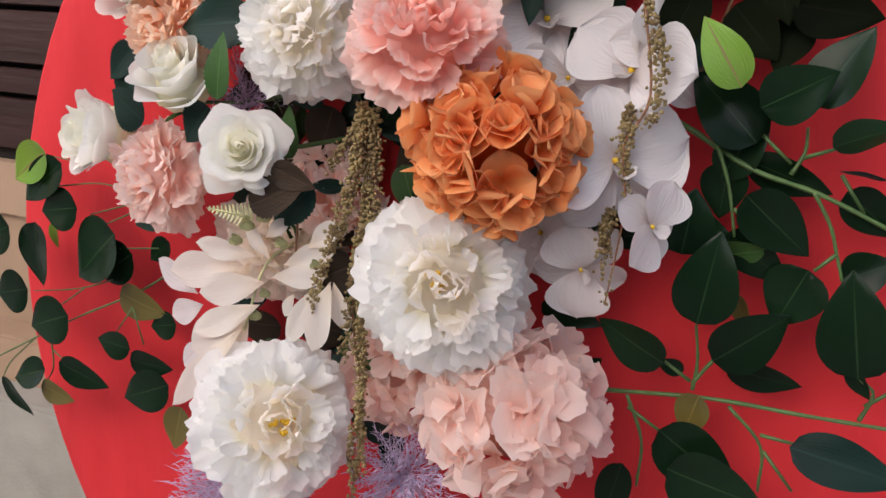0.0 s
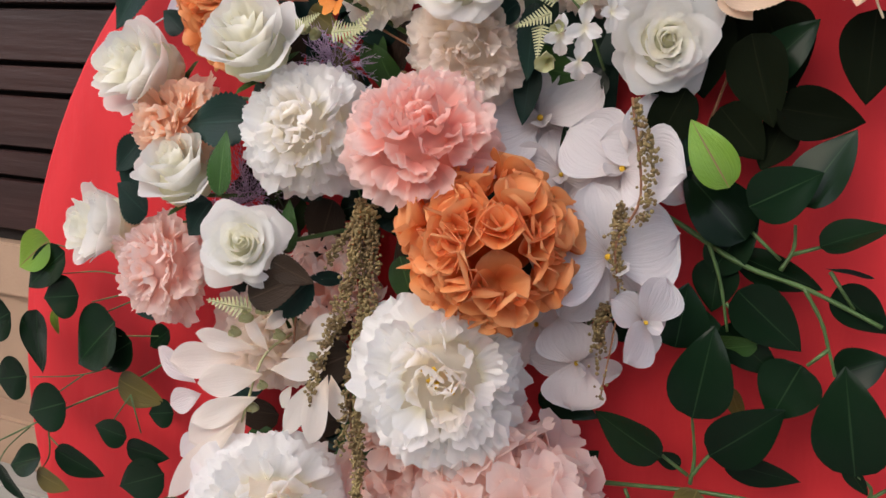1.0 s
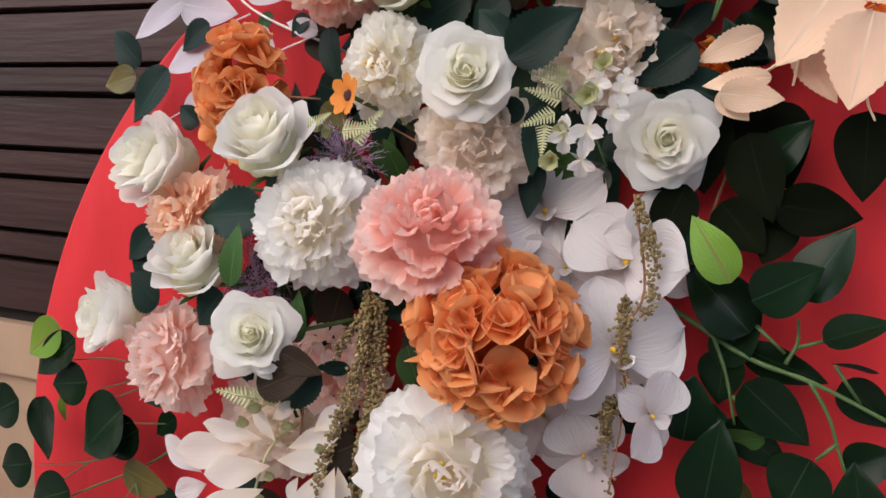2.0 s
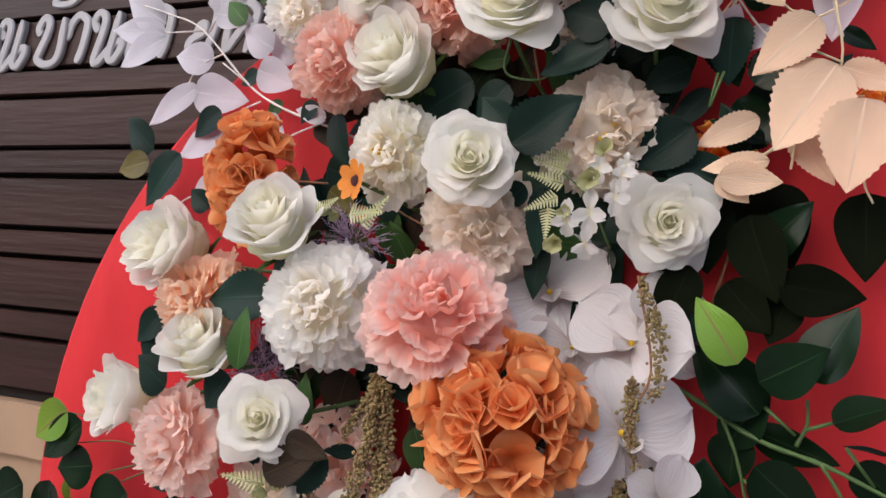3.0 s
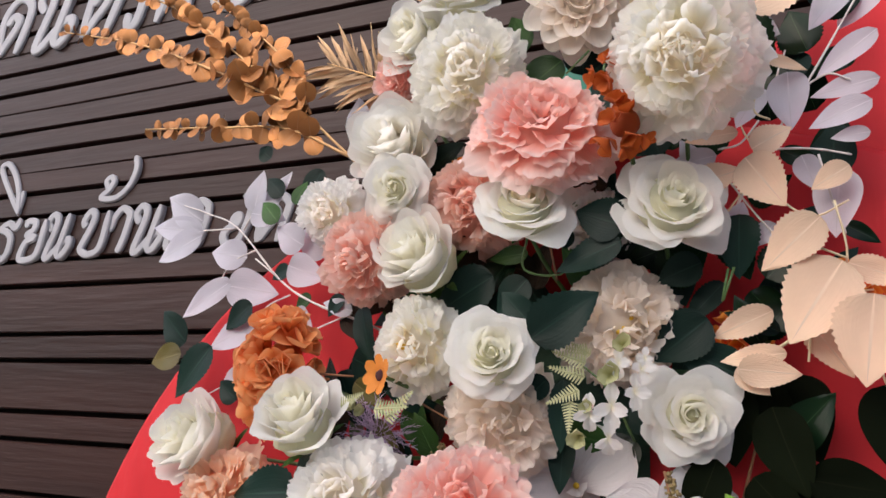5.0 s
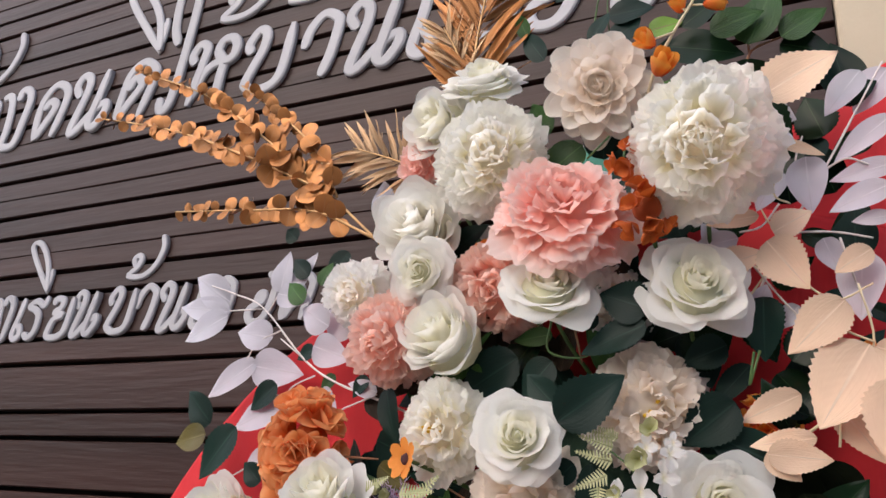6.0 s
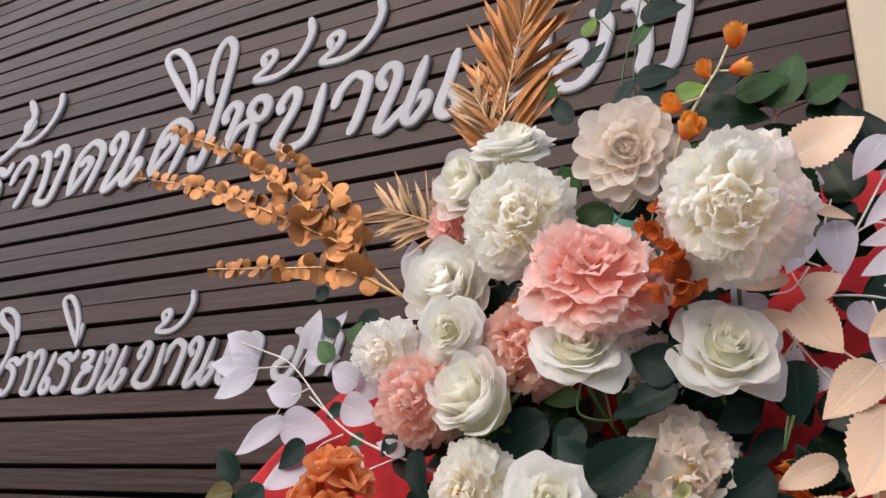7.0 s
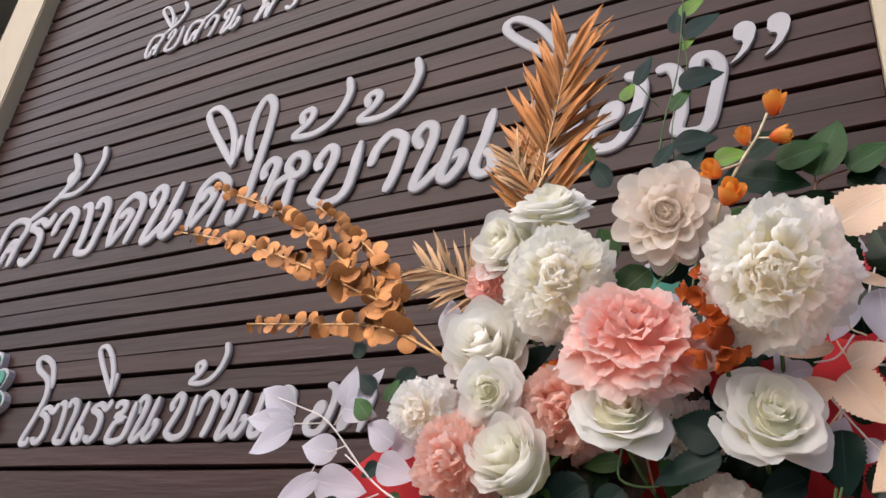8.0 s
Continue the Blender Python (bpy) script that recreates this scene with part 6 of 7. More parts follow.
eucalyptus([(-0.558, 0.730, 1.848), (-0.729, 0.720, 1.933), (-0.856, 0.715, 1.985), (-1.003, 0.710, 2.027)], 2, 0.017, 25, euc)
eucalyptus([(-0.539, 0.730, 1.837), (-0.581, 0.725, 1.912), (-0.649, 0.725, 1.976), (-0.731, 0.730, 2.042)], 3, 0.016, 16, euc)
eucalyptus([(-0.476, 0.735, 1.774), (-0.569, 0.725, 1.819), (-0.679, 0.720, 1.832), (-0.803, 0.715, 1.843)], 4, 0.017, 20, euc, 0.2)
palm([(-0.356, 0.750, 1.934), (-0.358, 0.745, 2.016), (-0.349, 0.740, 2.073), (-0.335, 0.735, 2.139), (-0.318, 0.730, 2.225)], 0.165, "upright gilded palm frond", 3, 30, lean=0.85, material=GOLD)
palm([(-0.356, 0.750, 1.934), (-0.378, 0.745, 2.012), (-0.404, 0.740, 2.069)], 0.085, "pale gilded palm frond", 4, 26, lean=0.7, material=PALEGOLD)
palm([(-0.415, 0.760, 1.862), (-0.468, 0.750, 1.888), (-0.532, 0.745, 1.914)], 0.095, "small pale gilded palm frond fanning sideways", 5, 26, lean=0.45, material=PALEGOLD)
topvine = spray("trailing_vine", (-0.204, 0.760, 1.986), "thin trailing vine with blue-green leaves before the sign")
tube(topvine, [(-0.211, 0.760, 1.987), (-0.196, 0.750, 2.071), (-0.174, 0.745, 2.152), (-0.161, 0.740, 2.281)], 0.0013, 0.0009, STEM)
tube(topvine, [(-0.186, 0.760, 2.007), (-0.185, 0.750, 2.069), (-0.163, 0.745, 2.149), (-0.167, 0.740, 2.203)], 0.001, 0.0008, STEM)
tube(topvine, [(-0.202, 0.750, 2.100), (-0.228, 0.750, 2.144)], 0.0008, 0.0007, STEM)
tube(topvine, [(-0.199, 0.750, 2.081), (-0.236, 0.750, 2.077)], 0.0008, 0.0007, STEM)
leaf(topvine, TEAL, (-0.165, 0.745, 2.199), (-0.118, 0.745, 2.231), 0.59, 0)
leaf(topvine, TEAL, (-0.228, 0.745, 2.138), (-0.209, 0.745, 2.186), 0.54, 0)
leaf(topvine, TEAL, (-0.175, 0.745, 2.125), (-0.118, 0.745, 2.132), 0.65, 0)
leaf(topvine, MIDGREEN, (-0.185, 0.745, 2.085), (-0.158, 0.745, 2.122), 0.54, 0)
leaf(topvine, TEAL, (-0.249, 0.745, 2.069), (-0.221, 0.745, 2.105), 0.54, 0)
leaf(topvine, TEAL, (-0.183, 0.745, 2.032), (-0.130, 0.745, 2.035), 0.7, 0)
leaf(topvine, TEAL, (-0.179, 0.745, 1.993), (-0.146, 0.745, 2.024), 0.81, 0)
leaf(topvine, TEAL, (-0.207, 0.745, 2.003), (-0.181, 0.745, 2.042), 0.54, 0)
leaf(topvine, LIME, (-0.246, 0.745, 2.117), (-0.234, 0.745, 2.147), 0.65, 0)
leaf(topvine, LIME, (-0.167, 0.745, 2.237), (-0.136, 0.745, 2.266), 0.65, 0)
leaf(topvine, TEAL, (-0.176, 0.745, 2.210), (-0.168, 0.745, 2.262), 0.54, 0)
leaf(topvine, LIME, (-0.169, 0.745, 2.179), (-0.149, 0.745, 2.201), 0.54, 0)
leaf(topvine, TEAL, (-0.264, 0.745, 1.989), (-0.295, 0.745, 2.039), 0.54, 0)
leaf(topvine, MIDGREEN, (-0.287, 0.745, 2.028), (-0.303, 0.745, 2.068), 0.54, 0)
topleaf = spray("green_branch", (-0.040, 0.760, 1.917), "branch of fresh green leaves on brown twigs")
tube(topleaf, [(-0.043, 0.740, 1.893), (-0.034, 0.740, 1.926), (-0.026, 0.740, 1.946), (0.003, 0.740, 1.955)], 0.002, 0.0012, BROWNSTEM)
tube(topleaf, [(-0.030, 0.740, 1.940), (-0.030, 0.740, 1.962)], 0.0013, 0.001, BROWNSTEM)
leaf(topleaf, MIDGREEN, (-0.066, 0.720, 1.965), (-0.011, 0.720, 1.982), 0.65, 0)
leaf(topleaf, MIDGREEN, (-0.029, 0.730, 1.947), (0.000, 0.730, 2.019), 0.65, 0)
leaf(topleaf, GREEN, (-0.113, 0.735, 1.967), (-0.034, 0.735, 1.944), 0.59, 0)
leaf(topleaf, GREEN, (-0.097, 0.745, 1.956), (-0.054, 0.745, 1.963), 0.86, 0)
leaf(topleaf, LIME, (-0.137, 0.745, 2.000), (-0.098, 0.745, 2.005), 0.65, 0)
leaf(topleaf, GREEN, (-0.101, 0.750, 1.999), (-0.055, 0.750, 2.032), 0.65, 0)
leaf(topleaf, MIDGREEN, (0.003, 0.730, 1.949), (0.049, 0.730, 1.976), 0.65, 0)
leaf(topleaf, GREEN, (0.001, 0.740, 1.947), (0.053, 0.740, 1.927), 0.65, 0)
leaf(topleaf, TEAL, (-0.123, 0.750, 1.949), (-0.114, 0.750, 1.994), 0.65, 0)
freesia = spray("freesia_stem", (-0.121, 0.700, 1.928), "stem of small bright orange cloth buds")
tube(freesia, [(-0.136, 0.720, 1.898), (-0.121, 0.700, 1.924), (-0.100, 0.690, 1.954), (-0.079, 0.685, 1.983), (-0.067, 0.685, 2.010)], 0.0022, 0.0014, PEACHSTEM)
tube(freesia, [(-0.099, 0.688, 1.953), (-0.128, 0.688, 1.948)], 0.0013, 0.001, PEACHSTEM)
tube(freesia, [(-0.086, 0.688, 1.976), (-0.093, 0.688, 1.985)], 0.0013, 0.001, PEACHSTEM)
tube(freesia, [(-0.080, 0.688, 1.982), (-0.060, 0.688, 1.978)], 0.0013, 0.001, PEACHSTEM)
bud(freesia, (-0.059, 0.688, 2.022), (0.23, -0.67, 0.71), 0.0186, VIVID)
bud(freesia, (-0.093, 0.688, 1.986), (-0.12, -0.86, 0.49), 0.0145, VIVID)
bud(freesia, (-0.057, 0.688, 1.980), (1.00, 0.01, 0.05), 0.0155, VIVID)
bud(freesia, (-0.128, 0.688, 1.949), (-0.52, -0.84, 0.14), 0.0173, VIVID)
bud(freesia, (-0.113, 0.688, 1.916), (0.53, -0.79, 0.33), 0.0209, VIVID)
mag = spray("cream_blossom", (-0.442, 0.660, 1.149), "cream cloth blossoms with long narrow petals")
leaf(mag, MAGNOLIA, (-0.458, 0.655, 1.147), (-0.555, 0.655, 1.125), 0.36, 0, kind="petal")
leaf(mag, MAGNOLIA, (-0.438, 0.650, 1.160), (-0.517, 0.650, 1.162), 0.32, 0, kind="petal")
leaf(mag, MAGNOLIA, (-0.425, 0.645, 1.137), (-0.509, 0.645, 1.111), 0.41, 0, kind="petal")
leaf(mag, MAGNOLIA, (-0.429, 0.660, 1.156), (-0.463, 0.660, 1.189), 0.36, 0, kind="petal")
leaf(mag, MAGNOLIA, (-0.415, 0.660, 1.153), (-0.359, 0.660, 1.178), 0.36, 0, kind="petal")
leaf(mag, MAGNOLIA, (-0.421, 0.650, 1.142), (-0.362, 0.650, 1.152), 0.36, 0, kind="petal")
leaf(mag, MAGNOLIA, (-0.427, 0.640, 1.115), (-0.512, 0.640, 1.069), 0.32, 0, kind="petal")
leaf(mag, MAGNOLIA, (-0.447, 0.650, 1.097), (-0.523, 0.650, 1.045), 0.45, 0, kind="petal")
leaf(mag, MAGNOLIA, (-0.443, 0.635, 1.090), (-0.540, 0.635, 0.982), 0.25, 0, kind="petal")
leaf(mag, MAGNOLIA, (-0.364, 0.650, 1.146), (-0.406, 0.650, 1.075), 0.32, 0, kind="petal")
leaf(mag, MAGNOLIA, (-0.350, 0.640, 1.151), (-0.371, 0.640, 1.076), 0.41, 0, kind="petal")
leaf(mag, MAGNOLIA, (-0.352, 0.650, 1.148), (-0.337, 0.650, 1.100), 0.45, 0, kind="petal")
leaf(mag, MAGNOLIA, (-0.387, 0.660, 1.174), (-0.355, 0.660, 1.204), 0.45, 0, kind="petal")
leaf(mag, MAGNOLIA, (-0.450, 0.655, 1.095), (-0.490, 0.655, 1.012), 0.45, 0, kind="petal")
leaf(mag, MAGNOLIA, (-0.436, 0.660, 1.178), (-0.411, 0.660, 1.199), 0.45, 0, kind="petal")
leaf(mag, MAGNOLIA, (-0.401, 0.660, 1.126), (-0.413, 0.660, 1.100), 0.54, 0, kind="petal")
leaf(mag, ORCHID, (-0.548, 0.700, 1.091), (-0.607, 0.700, 1.121), 0.54, 0, kind="petal")
leaf(mag, ORCHID, (-0.541, 0.700, 1.080), (-0.587, 0.700, 1.058), 0.63, 0, kind="petal")
leaf(mag, ORCHID, (-0.444, 0.690, 1.036), (-0.473, 0.690, 1.049), 0.63, 0, kind="petal")
leaf(mag, ORCHID, (-0.403, 0.690, 1.045), (-0.361, 0.690, 1.022), 0.63, 0, kind="petal")
leaf(mag, ORCHID, (-0.517, 0.690, 1.047), (-0.563, 0.690, 1.005), 0.54, 0, kind="petal")
leaf(mag, ORCHID, (-0.424, 0.700, 1.063), (-0.384, 0.700, 1.033), 0.72, 0, kind="petal")
tube(mag, [(-0.428, 0.700, 1.167), (-0.435, 0.660, 1.150), (-0.447, 0.650, 1.097), (-0.460, 0.660, 1.067)], 0.0016, 0.001, PISTACHIO)
bud(mag, (-0.449, 0.650, 1.190), (-0.3, -0.8, 0.3), 0.0097, PISTACHIO_P)
bud(mag, (-0.430, 0.650, 1.201), (-0.3, -0.8, 0.3), 0.0097, PISTACHIO_P)
bud(mag, (-0.462, 0.650, 1.173), (-0.3, -0.8, 0.3), 0.0087, PISTACHIO_P)
bud(mag, (-0.437, 0.650, 1.099), (-0.3, -0.8, 0.3), 0.0082, PISTACHIO_P)
bud(mag, (-0.427, 0.650, 1.124), (-0.3, -0.8, 0.3), 0.0073, PISTACHIO_P)
bud(mag, (-0.410, 0.650, 1.178), (-0.3, -0.8, 0.3), 0.0082, PISTACHIO_P)
bud(mag, (-0.371, 0.650, 1.162), (-0.3, -0.8, 0.3), 0.0073, PISTACHIO_P)
tassel = spray("seed_spray", (-0.325, 0.660, 1.315), "hanging brown seed tassels")
seeds(tassel, [(-0.337, 0.660, 1.314), (-0.335, 0.650, 1.269), (-0.347, 0.645, 1.215), (-0.365, 0.640, 1.159), (-0.373, 0.640, 1.122)], 0.0175, 0.0063, 798, 0.0018, 1)
seeds(tassel, [(-0.328, 0.665, 1.310), (-0.321, 0.655, 1.244), (-0.326, 0.650, 1.169), (-0.328, 0.645, 1.097), (-0.338, 0.645, 1.049)], 0.0150, 0.0075, 988, 0.0018, 2)
seeds(tassel, [(-0.320, 0.650, 1.120), (-0.313, 0.645, 1.043), (-0.310, 0.640, 0.987), (-0.322, 0.640, 0.923)], 0.0112, 0.0163, 722, 0.0018, 3)
seeds(tassel, [(-0.339, 0.665, 1.309), (-0.358, 0.660, 1.276), (-0.373, 0.655, 1.262)], 0.0075, 0.0063, 171, 0.0018, 4)
seeds(tassel, [(-0.318, 0.700, 1.436), (-0.330, 0.690, 1.407), (-0.335, 0.680, 1.373)], 0.0125, 0.0088, 228, 0.0017, 5)
tube(tassel, [(-0.337, 0.670, 1.320), (-0.329, 0.660, 1.232), (-0.332, 0.655, 1.122), (-0.315, 0.650, 1.029), (-0.321, 0.650, 0.924)], 0.0016, 0.001, BROWNSTEM)
tassel2 = spray("seed_spray", (-0.096, 0.700, 1.413), "hanging brown seed tassel over the white orchids")
seeds(tassel2, [(-0.099, 0.700, 1.422), (-0.083, 0.690, 1.382), (-0.082, 0.685, 1.340), (-0.096, 0.685, 1.321)], 0.0125, 0.0075, 235, 0.0018, 6)
seeds(tassel2, [(-0.098, 0.690, 1.334), (-0.100, 0.685, 1.301), (-0.088, 0.685, 1.279)], 0.0150, 0.0075, 153, 0.0018, 7)
seeds(tassel2, [(-0.104, 0.690, 1.305), (-0.093, 0.685, 1.259), (-0.104, 0.685, 1.233)], 0.0063, 0.0050, 82, 0.0017, 8)
seeds(tassel2, [(-0.106, 0.690, 1.244), (-0.106, 0.685, 1.207), (-0.100, 0.685, 1.154)], 0.0125, 0.0050, 176, 0.0018, 9)
tube(tassel2, [(-0.102, 0.700, 1.427), (-0.085, 0.690, 1.345), (-0.101, 0.687, 1.301), (-0.094, 0.687, 1.248), (-0.101, 0.687, 1.161)], 0.0014, 0.0008, BROWNSTEM)
needles((-0.469, 0.680, 0.877), 0.0786, LAVENDER, "feathery lavender cloth tuft", 395, 200, "lavender_tuft")
needles((-0.283, 0.700, 0.942), 0.0616, LAVENDER, "feathery lavender cloth tuft", 396, 180, "lavender_tuft")
needles((-0.407, 0.725, 1.446), 0.0423, PURPLE, "fluffy purple cloth tuft", 397, 110, "purple_tuft")
needles((-0.513, 0.735, 1.302), 0.0541, PURPLE, "fluffy purple cloth tuft", 398, 110, "purple_tuft")
cluster = spray("white_blossom_spray", (-0.152, 0.700, 1.507), "small white blossoms with pale green fern tips")
blossom(cluster, (-0.143, 0.675, 1.481), (0.12, -0.95, -0.29), 0.0216, WHITE, 4)
blossom(cluster, (-0.163, 0.675, 1.475), (0.06, -0.93, -0.36), 0.0180, WHITE, 4)
blossom(cluster, (-0.123, 0.675, 1.494), (0.47, -0.88, -0.10), 0.0171, WHITE, 4)
blossom(cluster, (-0.117, 0.675, 1.514), (0.44, -0.88, 0.18), 0.0159, WHITE, 4)
blossom(cluster, (-0.146, 0.675, 1.453), (0.21, -0.80, -0.56), 0.0173, WHITE, 4)
blossom(cluster, (-0.137, 0.675, 1.519), (0.19, -0.98, 0.05), 0.0150, WHITE, 4)
blossom(cluster, (-0.144, 0.675, 1.510), (0.21, -0.97, -0.14), 0.0167, PISTACHIO_P, 3)
blossom(cluster, (-0.133, 0.675, 1.535), (0.27, -0.94, 0.23), 0.0138, PISTACHIO_P, 3)
blossom(cluster, (-0.172, 0.675, 1.455), (0.08, -0.87, -0.49), 0.0152, PISTACHIO_P, 3)
blossom(cluster, (-0.166, 0.675, 1.480), (0.24, -0.97, -0.10), 0.0105, PISTACHIO_P, 3)
blossom(cluster, (-0.113, 0.675, 1.524), (0.17, -0.97, -0.16), 0.0102, WHITE, 4)
fern(cluster, (-0.170, 0.690, 1.531), (-0.197, 0.680, 1.536))
fern(cluster, (-0.172, 0.690, 1.521), (-0.202, 0.680, 1.531))
fern(cluster, (-0.173, 0.690, 1.508), (-0.205, 0.680, 1.516))
fern(cluster, (-0.178, 0.690, 1.495), (-0.207, 0.680, 1.481))
fern(cluster, (-0.185, 0.690, 1.484), (-0.184, 0.680, 1.454))
fern(cluster, (-0.167, 0.690, 1.529), (-0.183, 0.680, 1.539))
fern(cluster, (-0.450, 0.655, 1.197), (-0.500, 0.650, 1.201))
fern(cluster, (-0.412, 0.655, 1.472), (-0.384, 0.650, 1.486))
fern(cluster, (-0.360, 0.655, 1.462), (-0.329, 0.650, 1.489))
fern(cluster, (-0.373, 0.655, 1.470), (-0.334, 0.650, 1.473))
blossom(cluster, (-0.405, 0.670, 1.473), (-0.3, -0.9, 0.2), 0.011, PISTACHIO_P, 5)
blossom(cluster, (-0.394, 0.670, 1.468), (-0.3, -0.9, 0.2), 0.011, PISTACHIO_P, 5)
tube(cluster, [(-0.134, 0.730, 1.452), (-0.151, 0.700, 1.496), (-0.177, 0.690, 1.521)], 0.0014, 0.001, STEM)
cosmos((-0.370, 0.655, 1.503), (-0.35, -0.85, 0.05), 0.021)
loose = spray("loose_stems", (-0.273, 0.740, 1.613), "green and brown stems showing between the flowers")
tube(loose, [(-0.235, 0.700, 1.651), (-0.238, 0.700, 1.616), (-0.200, 0.700, 1.609), (-0.188, 0.700, 1.631)], 0.0014, 0.001, STEM)
tube(loose, [(-0.211, 0.700, 1.638), (-0.203, 0.700, 1.603)], 0.0014, 0.001, BROWNSTEM)
tube(loose, [(-0.154, 0.700, 1.845), (-0.162, 0.700, 1.799)], 0.0014, 0.001, STEM)
tube(loose, [(-0.173, 0.700, 1.848), (-0.198, 0.700, 1.825)], 0.0014, 0.001, STEM)
tube(loose, [(-0.038, 0.700, 1.609), (-0.048, 0.700, 1.579)], 0.0014, 0.001, STEM)
tube(loose, [(-0.043, 0.700, 1.608), (-0.049, 0.700, 1.578)], 0.0014, 0.001, STEM)
tube(loose, [(-0.374, 0.700, 1.498), (-0.347, 0.700, 1.481), (-0.314, 0.700, 1.465)], 0.0014, 0.001, BROWNSTEM)
tube(loose, [(-0.471, 0.700, 1.508), (-0.428, 0.700, 1.506)], 0.0014, 0.001, BROWNSTEM)
tube(loose, [(-0.466, 0.700, 1.392), (-0.461, 0.700, 1.326), (-0.446, 0.700, 1.299)], 0.0014, 0.001, DARKSTEM)
tube(loose, [(-0.423, 0.700, 1.227), (-0.426, 0.700, 1.125)], 0.0014, 0.001, BROWNSTEM)
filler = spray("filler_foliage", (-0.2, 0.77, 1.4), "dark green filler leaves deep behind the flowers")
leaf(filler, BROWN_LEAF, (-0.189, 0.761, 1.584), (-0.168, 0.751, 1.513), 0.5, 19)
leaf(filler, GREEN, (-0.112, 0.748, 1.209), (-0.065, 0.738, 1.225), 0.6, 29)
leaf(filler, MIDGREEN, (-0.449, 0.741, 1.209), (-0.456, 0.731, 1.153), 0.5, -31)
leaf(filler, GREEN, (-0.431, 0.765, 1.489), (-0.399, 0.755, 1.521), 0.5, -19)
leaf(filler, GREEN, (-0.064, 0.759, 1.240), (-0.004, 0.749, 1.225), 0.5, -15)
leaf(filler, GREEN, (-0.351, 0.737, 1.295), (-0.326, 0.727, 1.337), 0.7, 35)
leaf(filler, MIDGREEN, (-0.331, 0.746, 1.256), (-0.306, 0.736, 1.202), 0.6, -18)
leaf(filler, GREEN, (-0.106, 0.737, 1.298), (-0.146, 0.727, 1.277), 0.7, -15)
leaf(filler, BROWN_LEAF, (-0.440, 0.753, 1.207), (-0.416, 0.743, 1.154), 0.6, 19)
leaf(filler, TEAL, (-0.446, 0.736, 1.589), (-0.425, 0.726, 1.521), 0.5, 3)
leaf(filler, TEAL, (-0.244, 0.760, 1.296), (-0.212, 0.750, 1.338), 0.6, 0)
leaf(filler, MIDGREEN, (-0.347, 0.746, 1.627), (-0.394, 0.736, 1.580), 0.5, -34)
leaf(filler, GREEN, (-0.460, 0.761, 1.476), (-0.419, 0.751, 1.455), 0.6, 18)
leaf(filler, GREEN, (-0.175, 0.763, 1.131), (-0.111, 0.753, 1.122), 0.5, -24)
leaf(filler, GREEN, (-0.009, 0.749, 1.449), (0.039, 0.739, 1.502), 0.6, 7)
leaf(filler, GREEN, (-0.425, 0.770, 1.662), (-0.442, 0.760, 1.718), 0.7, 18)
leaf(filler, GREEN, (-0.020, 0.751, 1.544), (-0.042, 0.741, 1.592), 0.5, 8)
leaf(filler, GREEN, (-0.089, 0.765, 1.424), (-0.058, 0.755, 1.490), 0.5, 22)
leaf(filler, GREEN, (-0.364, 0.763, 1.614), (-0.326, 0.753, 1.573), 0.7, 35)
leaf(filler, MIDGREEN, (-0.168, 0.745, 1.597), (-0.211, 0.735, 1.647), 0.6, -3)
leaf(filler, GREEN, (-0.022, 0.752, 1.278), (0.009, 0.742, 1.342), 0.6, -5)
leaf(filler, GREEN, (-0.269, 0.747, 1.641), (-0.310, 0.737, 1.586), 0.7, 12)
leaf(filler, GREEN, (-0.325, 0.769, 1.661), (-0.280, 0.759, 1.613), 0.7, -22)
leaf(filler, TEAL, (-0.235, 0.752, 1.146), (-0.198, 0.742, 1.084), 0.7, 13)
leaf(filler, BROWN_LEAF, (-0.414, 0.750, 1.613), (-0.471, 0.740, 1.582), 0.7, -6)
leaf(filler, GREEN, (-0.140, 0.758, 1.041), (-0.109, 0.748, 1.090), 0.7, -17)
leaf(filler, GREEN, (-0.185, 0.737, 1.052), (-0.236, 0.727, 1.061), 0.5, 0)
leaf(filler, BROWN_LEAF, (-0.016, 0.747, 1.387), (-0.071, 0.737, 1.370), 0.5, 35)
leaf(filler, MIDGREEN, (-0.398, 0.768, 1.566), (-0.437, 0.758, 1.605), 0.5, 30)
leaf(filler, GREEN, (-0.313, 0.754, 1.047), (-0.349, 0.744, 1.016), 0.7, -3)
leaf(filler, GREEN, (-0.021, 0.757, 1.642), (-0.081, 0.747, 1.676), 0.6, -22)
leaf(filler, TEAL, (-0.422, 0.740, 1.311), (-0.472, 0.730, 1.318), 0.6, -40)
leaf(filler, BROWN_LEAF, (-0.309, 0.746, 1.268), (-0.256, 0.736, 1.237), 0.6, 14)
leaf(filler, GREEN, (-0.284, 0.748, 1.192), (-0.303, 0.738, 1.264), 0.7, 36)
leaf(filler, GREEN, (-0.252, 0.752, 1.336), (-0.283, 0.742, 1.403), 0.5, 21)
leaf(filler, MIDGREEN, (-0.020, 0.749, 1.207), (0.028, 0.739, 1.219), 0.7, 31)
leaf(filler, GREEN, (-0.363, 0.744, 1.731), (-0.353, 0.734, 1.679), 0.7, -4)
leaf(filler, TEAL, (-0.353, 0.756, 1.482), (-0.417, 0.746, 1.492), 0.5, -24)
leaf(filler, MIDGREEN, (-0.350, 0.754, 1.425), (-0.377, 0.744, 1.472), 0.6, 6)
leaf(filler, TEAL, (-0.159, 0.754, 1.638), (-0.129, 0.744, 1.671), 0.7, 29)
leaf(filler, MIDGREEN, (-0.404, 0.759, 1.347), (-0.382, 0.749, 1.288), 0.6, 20)
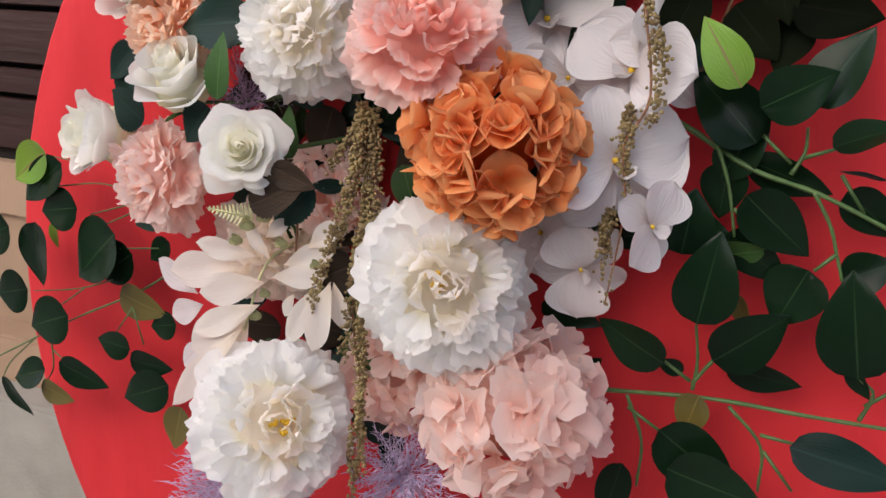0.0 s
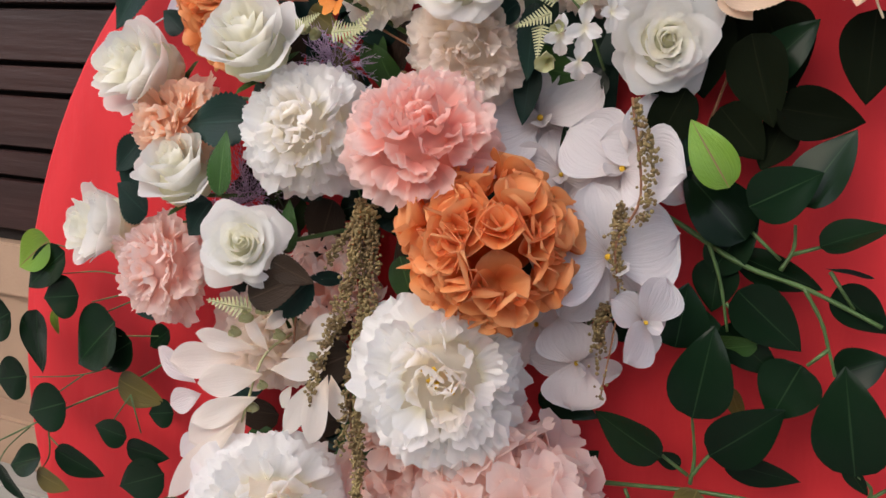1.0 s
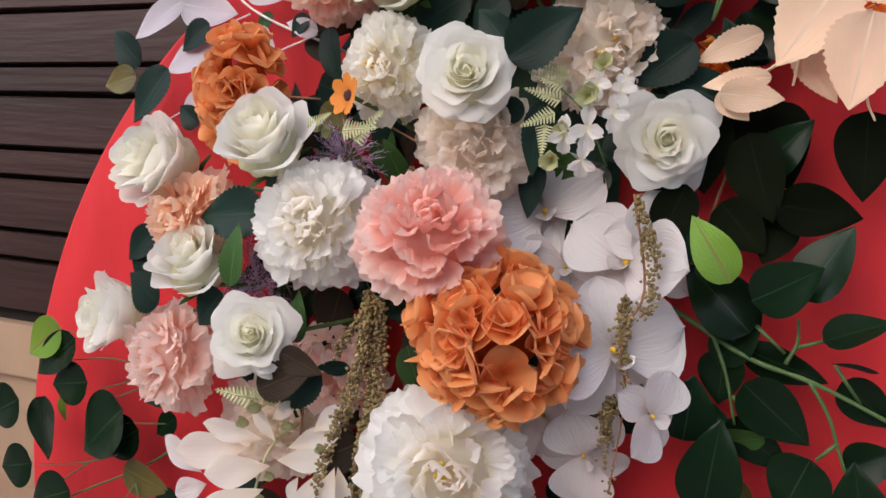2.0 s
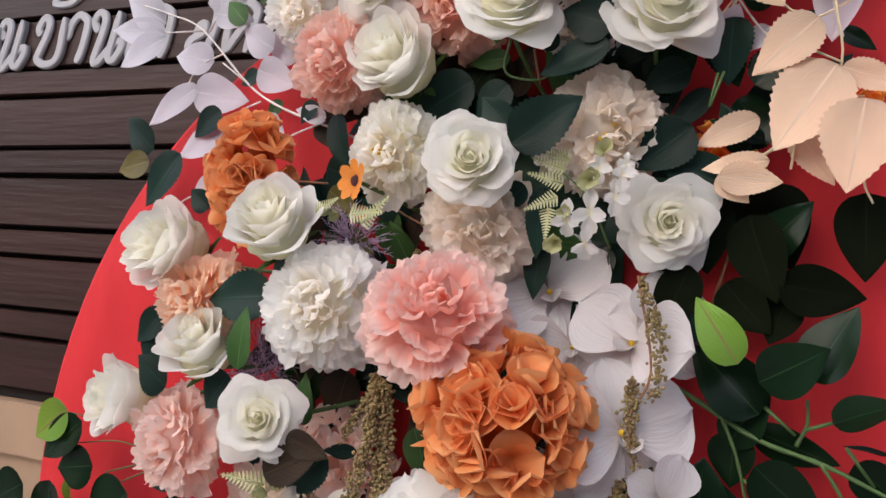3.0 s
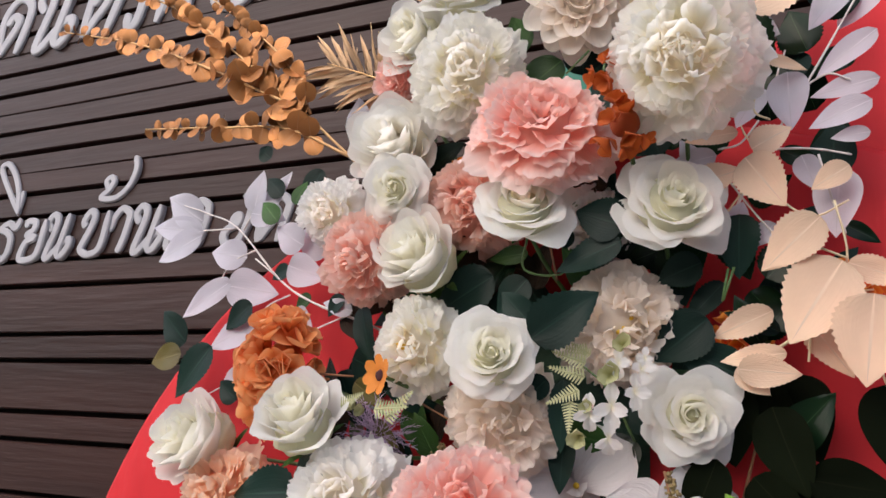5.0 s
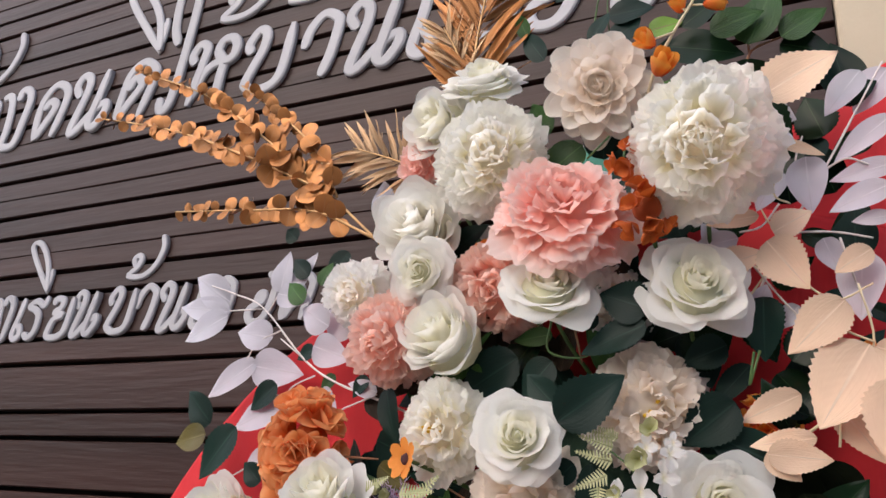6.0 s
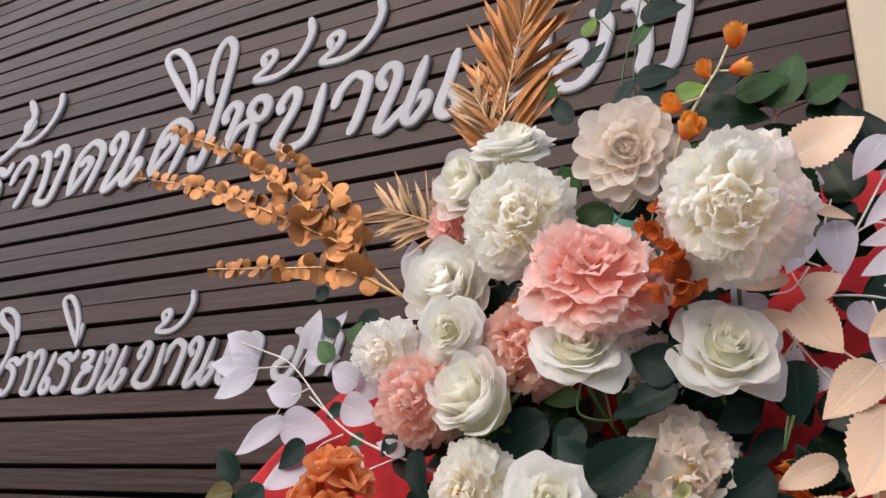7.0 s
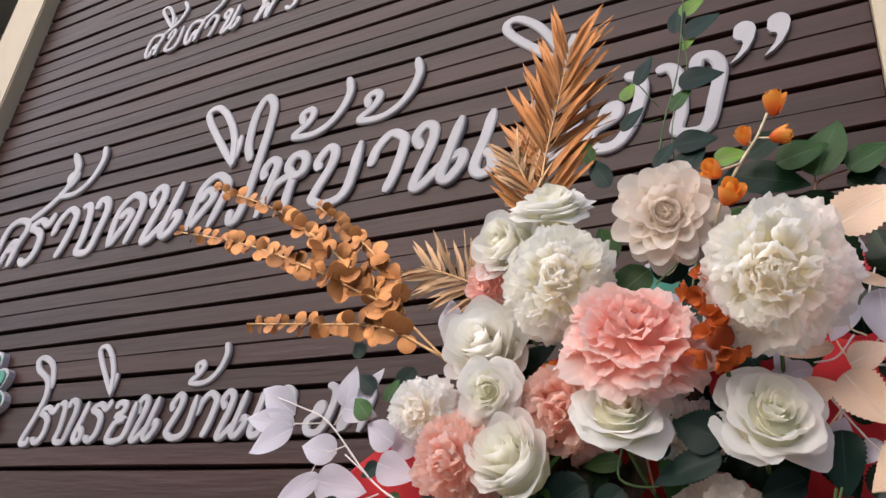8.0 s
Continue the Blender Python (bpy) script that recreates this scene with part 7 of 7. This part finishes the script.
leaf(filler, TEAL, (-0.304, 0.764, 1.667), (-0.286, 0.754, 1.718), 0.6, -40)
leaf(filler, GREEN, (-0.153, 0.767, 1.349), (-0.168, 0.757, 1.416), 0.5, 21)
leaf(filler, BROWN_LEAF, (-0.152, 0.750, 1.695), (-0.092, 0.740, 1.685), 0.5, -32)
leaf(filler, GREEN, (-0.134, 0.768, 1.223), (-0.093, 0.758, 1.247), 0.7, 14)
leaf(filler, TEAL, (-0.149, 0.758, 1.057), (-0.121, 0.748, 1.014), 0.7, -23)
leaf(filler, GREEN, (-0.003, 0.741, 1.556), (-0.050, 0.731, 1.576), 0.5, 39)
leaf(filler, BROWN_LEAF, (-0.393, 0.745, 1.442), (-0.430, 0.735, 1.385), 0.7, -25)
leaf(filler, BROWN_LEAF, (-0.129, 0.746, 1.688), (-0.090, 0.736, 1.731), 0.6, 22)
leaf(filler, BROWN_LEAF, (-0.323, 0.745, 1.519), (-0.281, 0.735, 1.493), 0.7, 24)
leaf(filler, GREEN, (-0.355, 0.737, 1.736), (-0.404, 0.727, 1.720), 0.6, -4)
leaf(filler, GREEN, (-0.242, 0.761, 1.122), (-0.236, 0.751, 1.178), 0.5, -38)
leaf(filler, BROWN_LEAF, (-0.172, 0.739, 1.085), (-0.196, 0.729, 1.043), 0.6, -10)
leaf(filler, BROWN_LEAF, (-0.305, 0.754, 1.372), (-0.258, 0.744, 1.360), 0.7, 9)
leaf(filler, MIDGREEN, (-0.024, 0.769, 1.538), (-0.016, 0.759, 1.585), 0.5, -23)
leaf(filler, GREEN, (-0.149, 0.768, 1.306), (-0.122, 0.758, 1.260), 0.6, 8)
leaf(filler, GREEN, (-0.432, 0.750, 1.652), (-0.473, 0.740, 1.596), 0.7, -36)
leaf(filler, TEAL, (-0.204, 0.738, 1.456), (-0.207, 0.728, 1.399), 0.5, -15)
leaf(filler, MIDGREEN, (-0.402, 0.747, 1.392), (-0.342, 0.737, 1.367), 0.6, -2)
leaf(filler, GREEN, (-0.055, 0.738, 1.491), (-0.108, 0.728, 1.516), 0.7, -20)
leaf(filler, GREEN, (-0.066, 0.764, 1.377), (-0.111, 0.754, 1.362), 0.7, -10)
leaf(filler, MIDGREEN, (-0.328, 0.736, 1.592), (-0.347, 0.726, 1.634), 0.6, -21)
leaf(filler, GREEN, (-0.441, 0.761, 1.528), (-0.458, 0.751, 1.591), 0.5, -15)
leaf(filler, GREEN, (-0.143, 0.767, 1.457), (-0.178, 0.757, 1.404), 0.7, -1)
leaf(filler, GREEN, (-0.408, 0.751, 1.295), (-0.339, 0.741, 1.325), 0.5, -14)
leaf(filler, TEAL, (-0.030, 0.735, 1.511), (-0.097, 0.725, 1.542), 0.6, 12)
leaf(filler, GREEN, (-0.082, 0.760, 1.656), (-0.149, 0.750, 1.627), 0.6, -29)
leaf(filler, TEAL, (-0.301, 0.746, 1.066), (-0.303, 0.736, 1.123), 0.5, -16)
leaf(filler, GREEN, (-0.410, 0.738, 1.407), (-0.460, 0.728, 1.442), 0.5, -29)
leaf(filler, TEAL, (-0.229, 0.743, 1.720), (-0.287, 0.733, 1.679), 0.6, 29)
leaf(filler, TEAL, (-0.321, 0.740, 1.342), (-0.314, 0.730, 1.281), 0.6, 17)
leaf(filler, MIDGREEN, (-0.223, 0.744, 1.125), (-0.291, 0.734, 1.133), 0.6, -24)
leaf(filler, TEAL, (-0.378, 0.744, 1.084), (-0.434, 0.734, 1.111), 0.6, -9)
leaf(filler, BROWN_LEAF, (-0.357, 0.746, 1.304), (-0.310, 0.736, 1.337), 0.5, -4)
leaf(filler, TEAL, (-0.173, 0.764, 1.597), (-0.225, 0.754, 1.571), 0.7, -34)
leaf(filler, TEAL, (-0.149, 0.740, 1.223), (-0.128, 0.730, 1.171), 0.6, -19)
leaf(filler, BROWN_LEAF, (-0.431, 0.754, 1.398), (-0.452, 0.744, 1.440), 0.5, -37)
shade = spray("shade_foliage", (0.027, 0.760, 1.767), "dark green leaves behind the pale and peach sprays")
leaf(shade, GREEN, (0.005, 0.761, 1.874), (-0.044, 0.761, 1.868), 0.76, -25)
leaf(shade, TEAL, (0.029, 0.757, 1.841), (-0.001, 0.757, 1.795), 0.76, 14)
leaf(shade, GREEN, (0.061, 0.776, 1.891), (0.051, 0.776, 1.963), 0.65, 21)
leaf(shade, GREEN, (0.075, 0.758, 1.834), (0.036, 0.758, 1.816), 0.76, 12)
leaf(shade, TEAL, (0.000, 0.782, 1.831), (0.047, 0.782, 1.798), 0.65, -12)
leaf(shade, GREEN, (0.039, 0.782, 1.787), (0.020, 0.782, 1.849), 0.65, -12)
leaf(shade, GREEN, (0.066, 0.761, 1.763), (0.028, 0.761, 1.735), 0.54, 1)
leaf(shade, GREEN, (0.004, 0.759, 1.739), (0.044, 0.759, 1.717), 0.54, 2)
leaf(shade, TEAL, (0.050, 0.755, 1.704), (0.052, 0.755, 1.767), 0.76, -13)
leaf(shade, GREEN, (-0.023, 0.782, 1.695), (0.014, 0.782, 1.722), 0.54, 9)
leaf(shade, TEAL, (0.011, 0.770, 1.661), (0.053, 0.770, 1.684), 0.54, 1)
leaf(shade, GREEN, (0.055, 0.776, 1.665), (0.087, 0.776, 1.645), 0.54, -14)
leaf(shade, GREEN, (-0.061, 0.757, 1.644), (-0.010, 0.757, 1.663), 0.76, 18)
leaf(shade, GREEN, (-0.082, 0.777, 1.615), (-0.116, 0.777, 1.645), 0.76, -23)
leaf(shade, GREEN, (-0.029, 0.760, 1.599), (0.003, 0.760, 1.562), 0.76, -23)
leaf(shade, TEAL, (-0.008, 0.773, 1.569), (-0.008, 0.773, 1.628), 0.76, -20)
leaf(shade, TEAL, (0.039, 0.766, 1.610), (0.067, 0.766, 1.640), 0.54, 0)
leaf(shade, TEAL, (-0.104, 0.756, 1.646), (-0.089, 0.756, 1.585), 0.76, -4)
leaf(shade, GREEN, (-0.045, 0.768, 1.548), (-0.006, 0.768, 1.548), 0.65, -20)
leaf(shade, TEAL, (-0.087, 0.779, 1.549), (-0.105, 0.779, 1.505), 0.54, -1)
leaf(shade, GREEN, (-0.126, 0.765, 1.698), (-0.111, 0.765, 1.764), 0.54, 11)
leaf(shade, GREEN, (-0.099, 0.758, 1.750), (-0.100, 0.758, 1.810), 0.65, 7)
leaf(shade, GREEN, (-0.047, 0.759, 1.776), (-0.092, 0.759, 1.731), 0.65, -15)
leaf(shade, GREEN, (-0.128, 0.757, 1.746), (-0.149, 0.757, 1.817), 0.54, -9)
leaf(shade, TEAL, (0.020, 0.759, 1.567), (0.071, 0.759, 1.586), 0.54, -22)
leaf(shade, GREEN, (-0.028, 0.773, 1.886), (-0.089, 0.773, 1.874), 0.65, -7)
leaf(shade, GREEN, (-0.063, 0.784, 1.913), (-0.031, 0.784, 1.853), 0.76, 10)
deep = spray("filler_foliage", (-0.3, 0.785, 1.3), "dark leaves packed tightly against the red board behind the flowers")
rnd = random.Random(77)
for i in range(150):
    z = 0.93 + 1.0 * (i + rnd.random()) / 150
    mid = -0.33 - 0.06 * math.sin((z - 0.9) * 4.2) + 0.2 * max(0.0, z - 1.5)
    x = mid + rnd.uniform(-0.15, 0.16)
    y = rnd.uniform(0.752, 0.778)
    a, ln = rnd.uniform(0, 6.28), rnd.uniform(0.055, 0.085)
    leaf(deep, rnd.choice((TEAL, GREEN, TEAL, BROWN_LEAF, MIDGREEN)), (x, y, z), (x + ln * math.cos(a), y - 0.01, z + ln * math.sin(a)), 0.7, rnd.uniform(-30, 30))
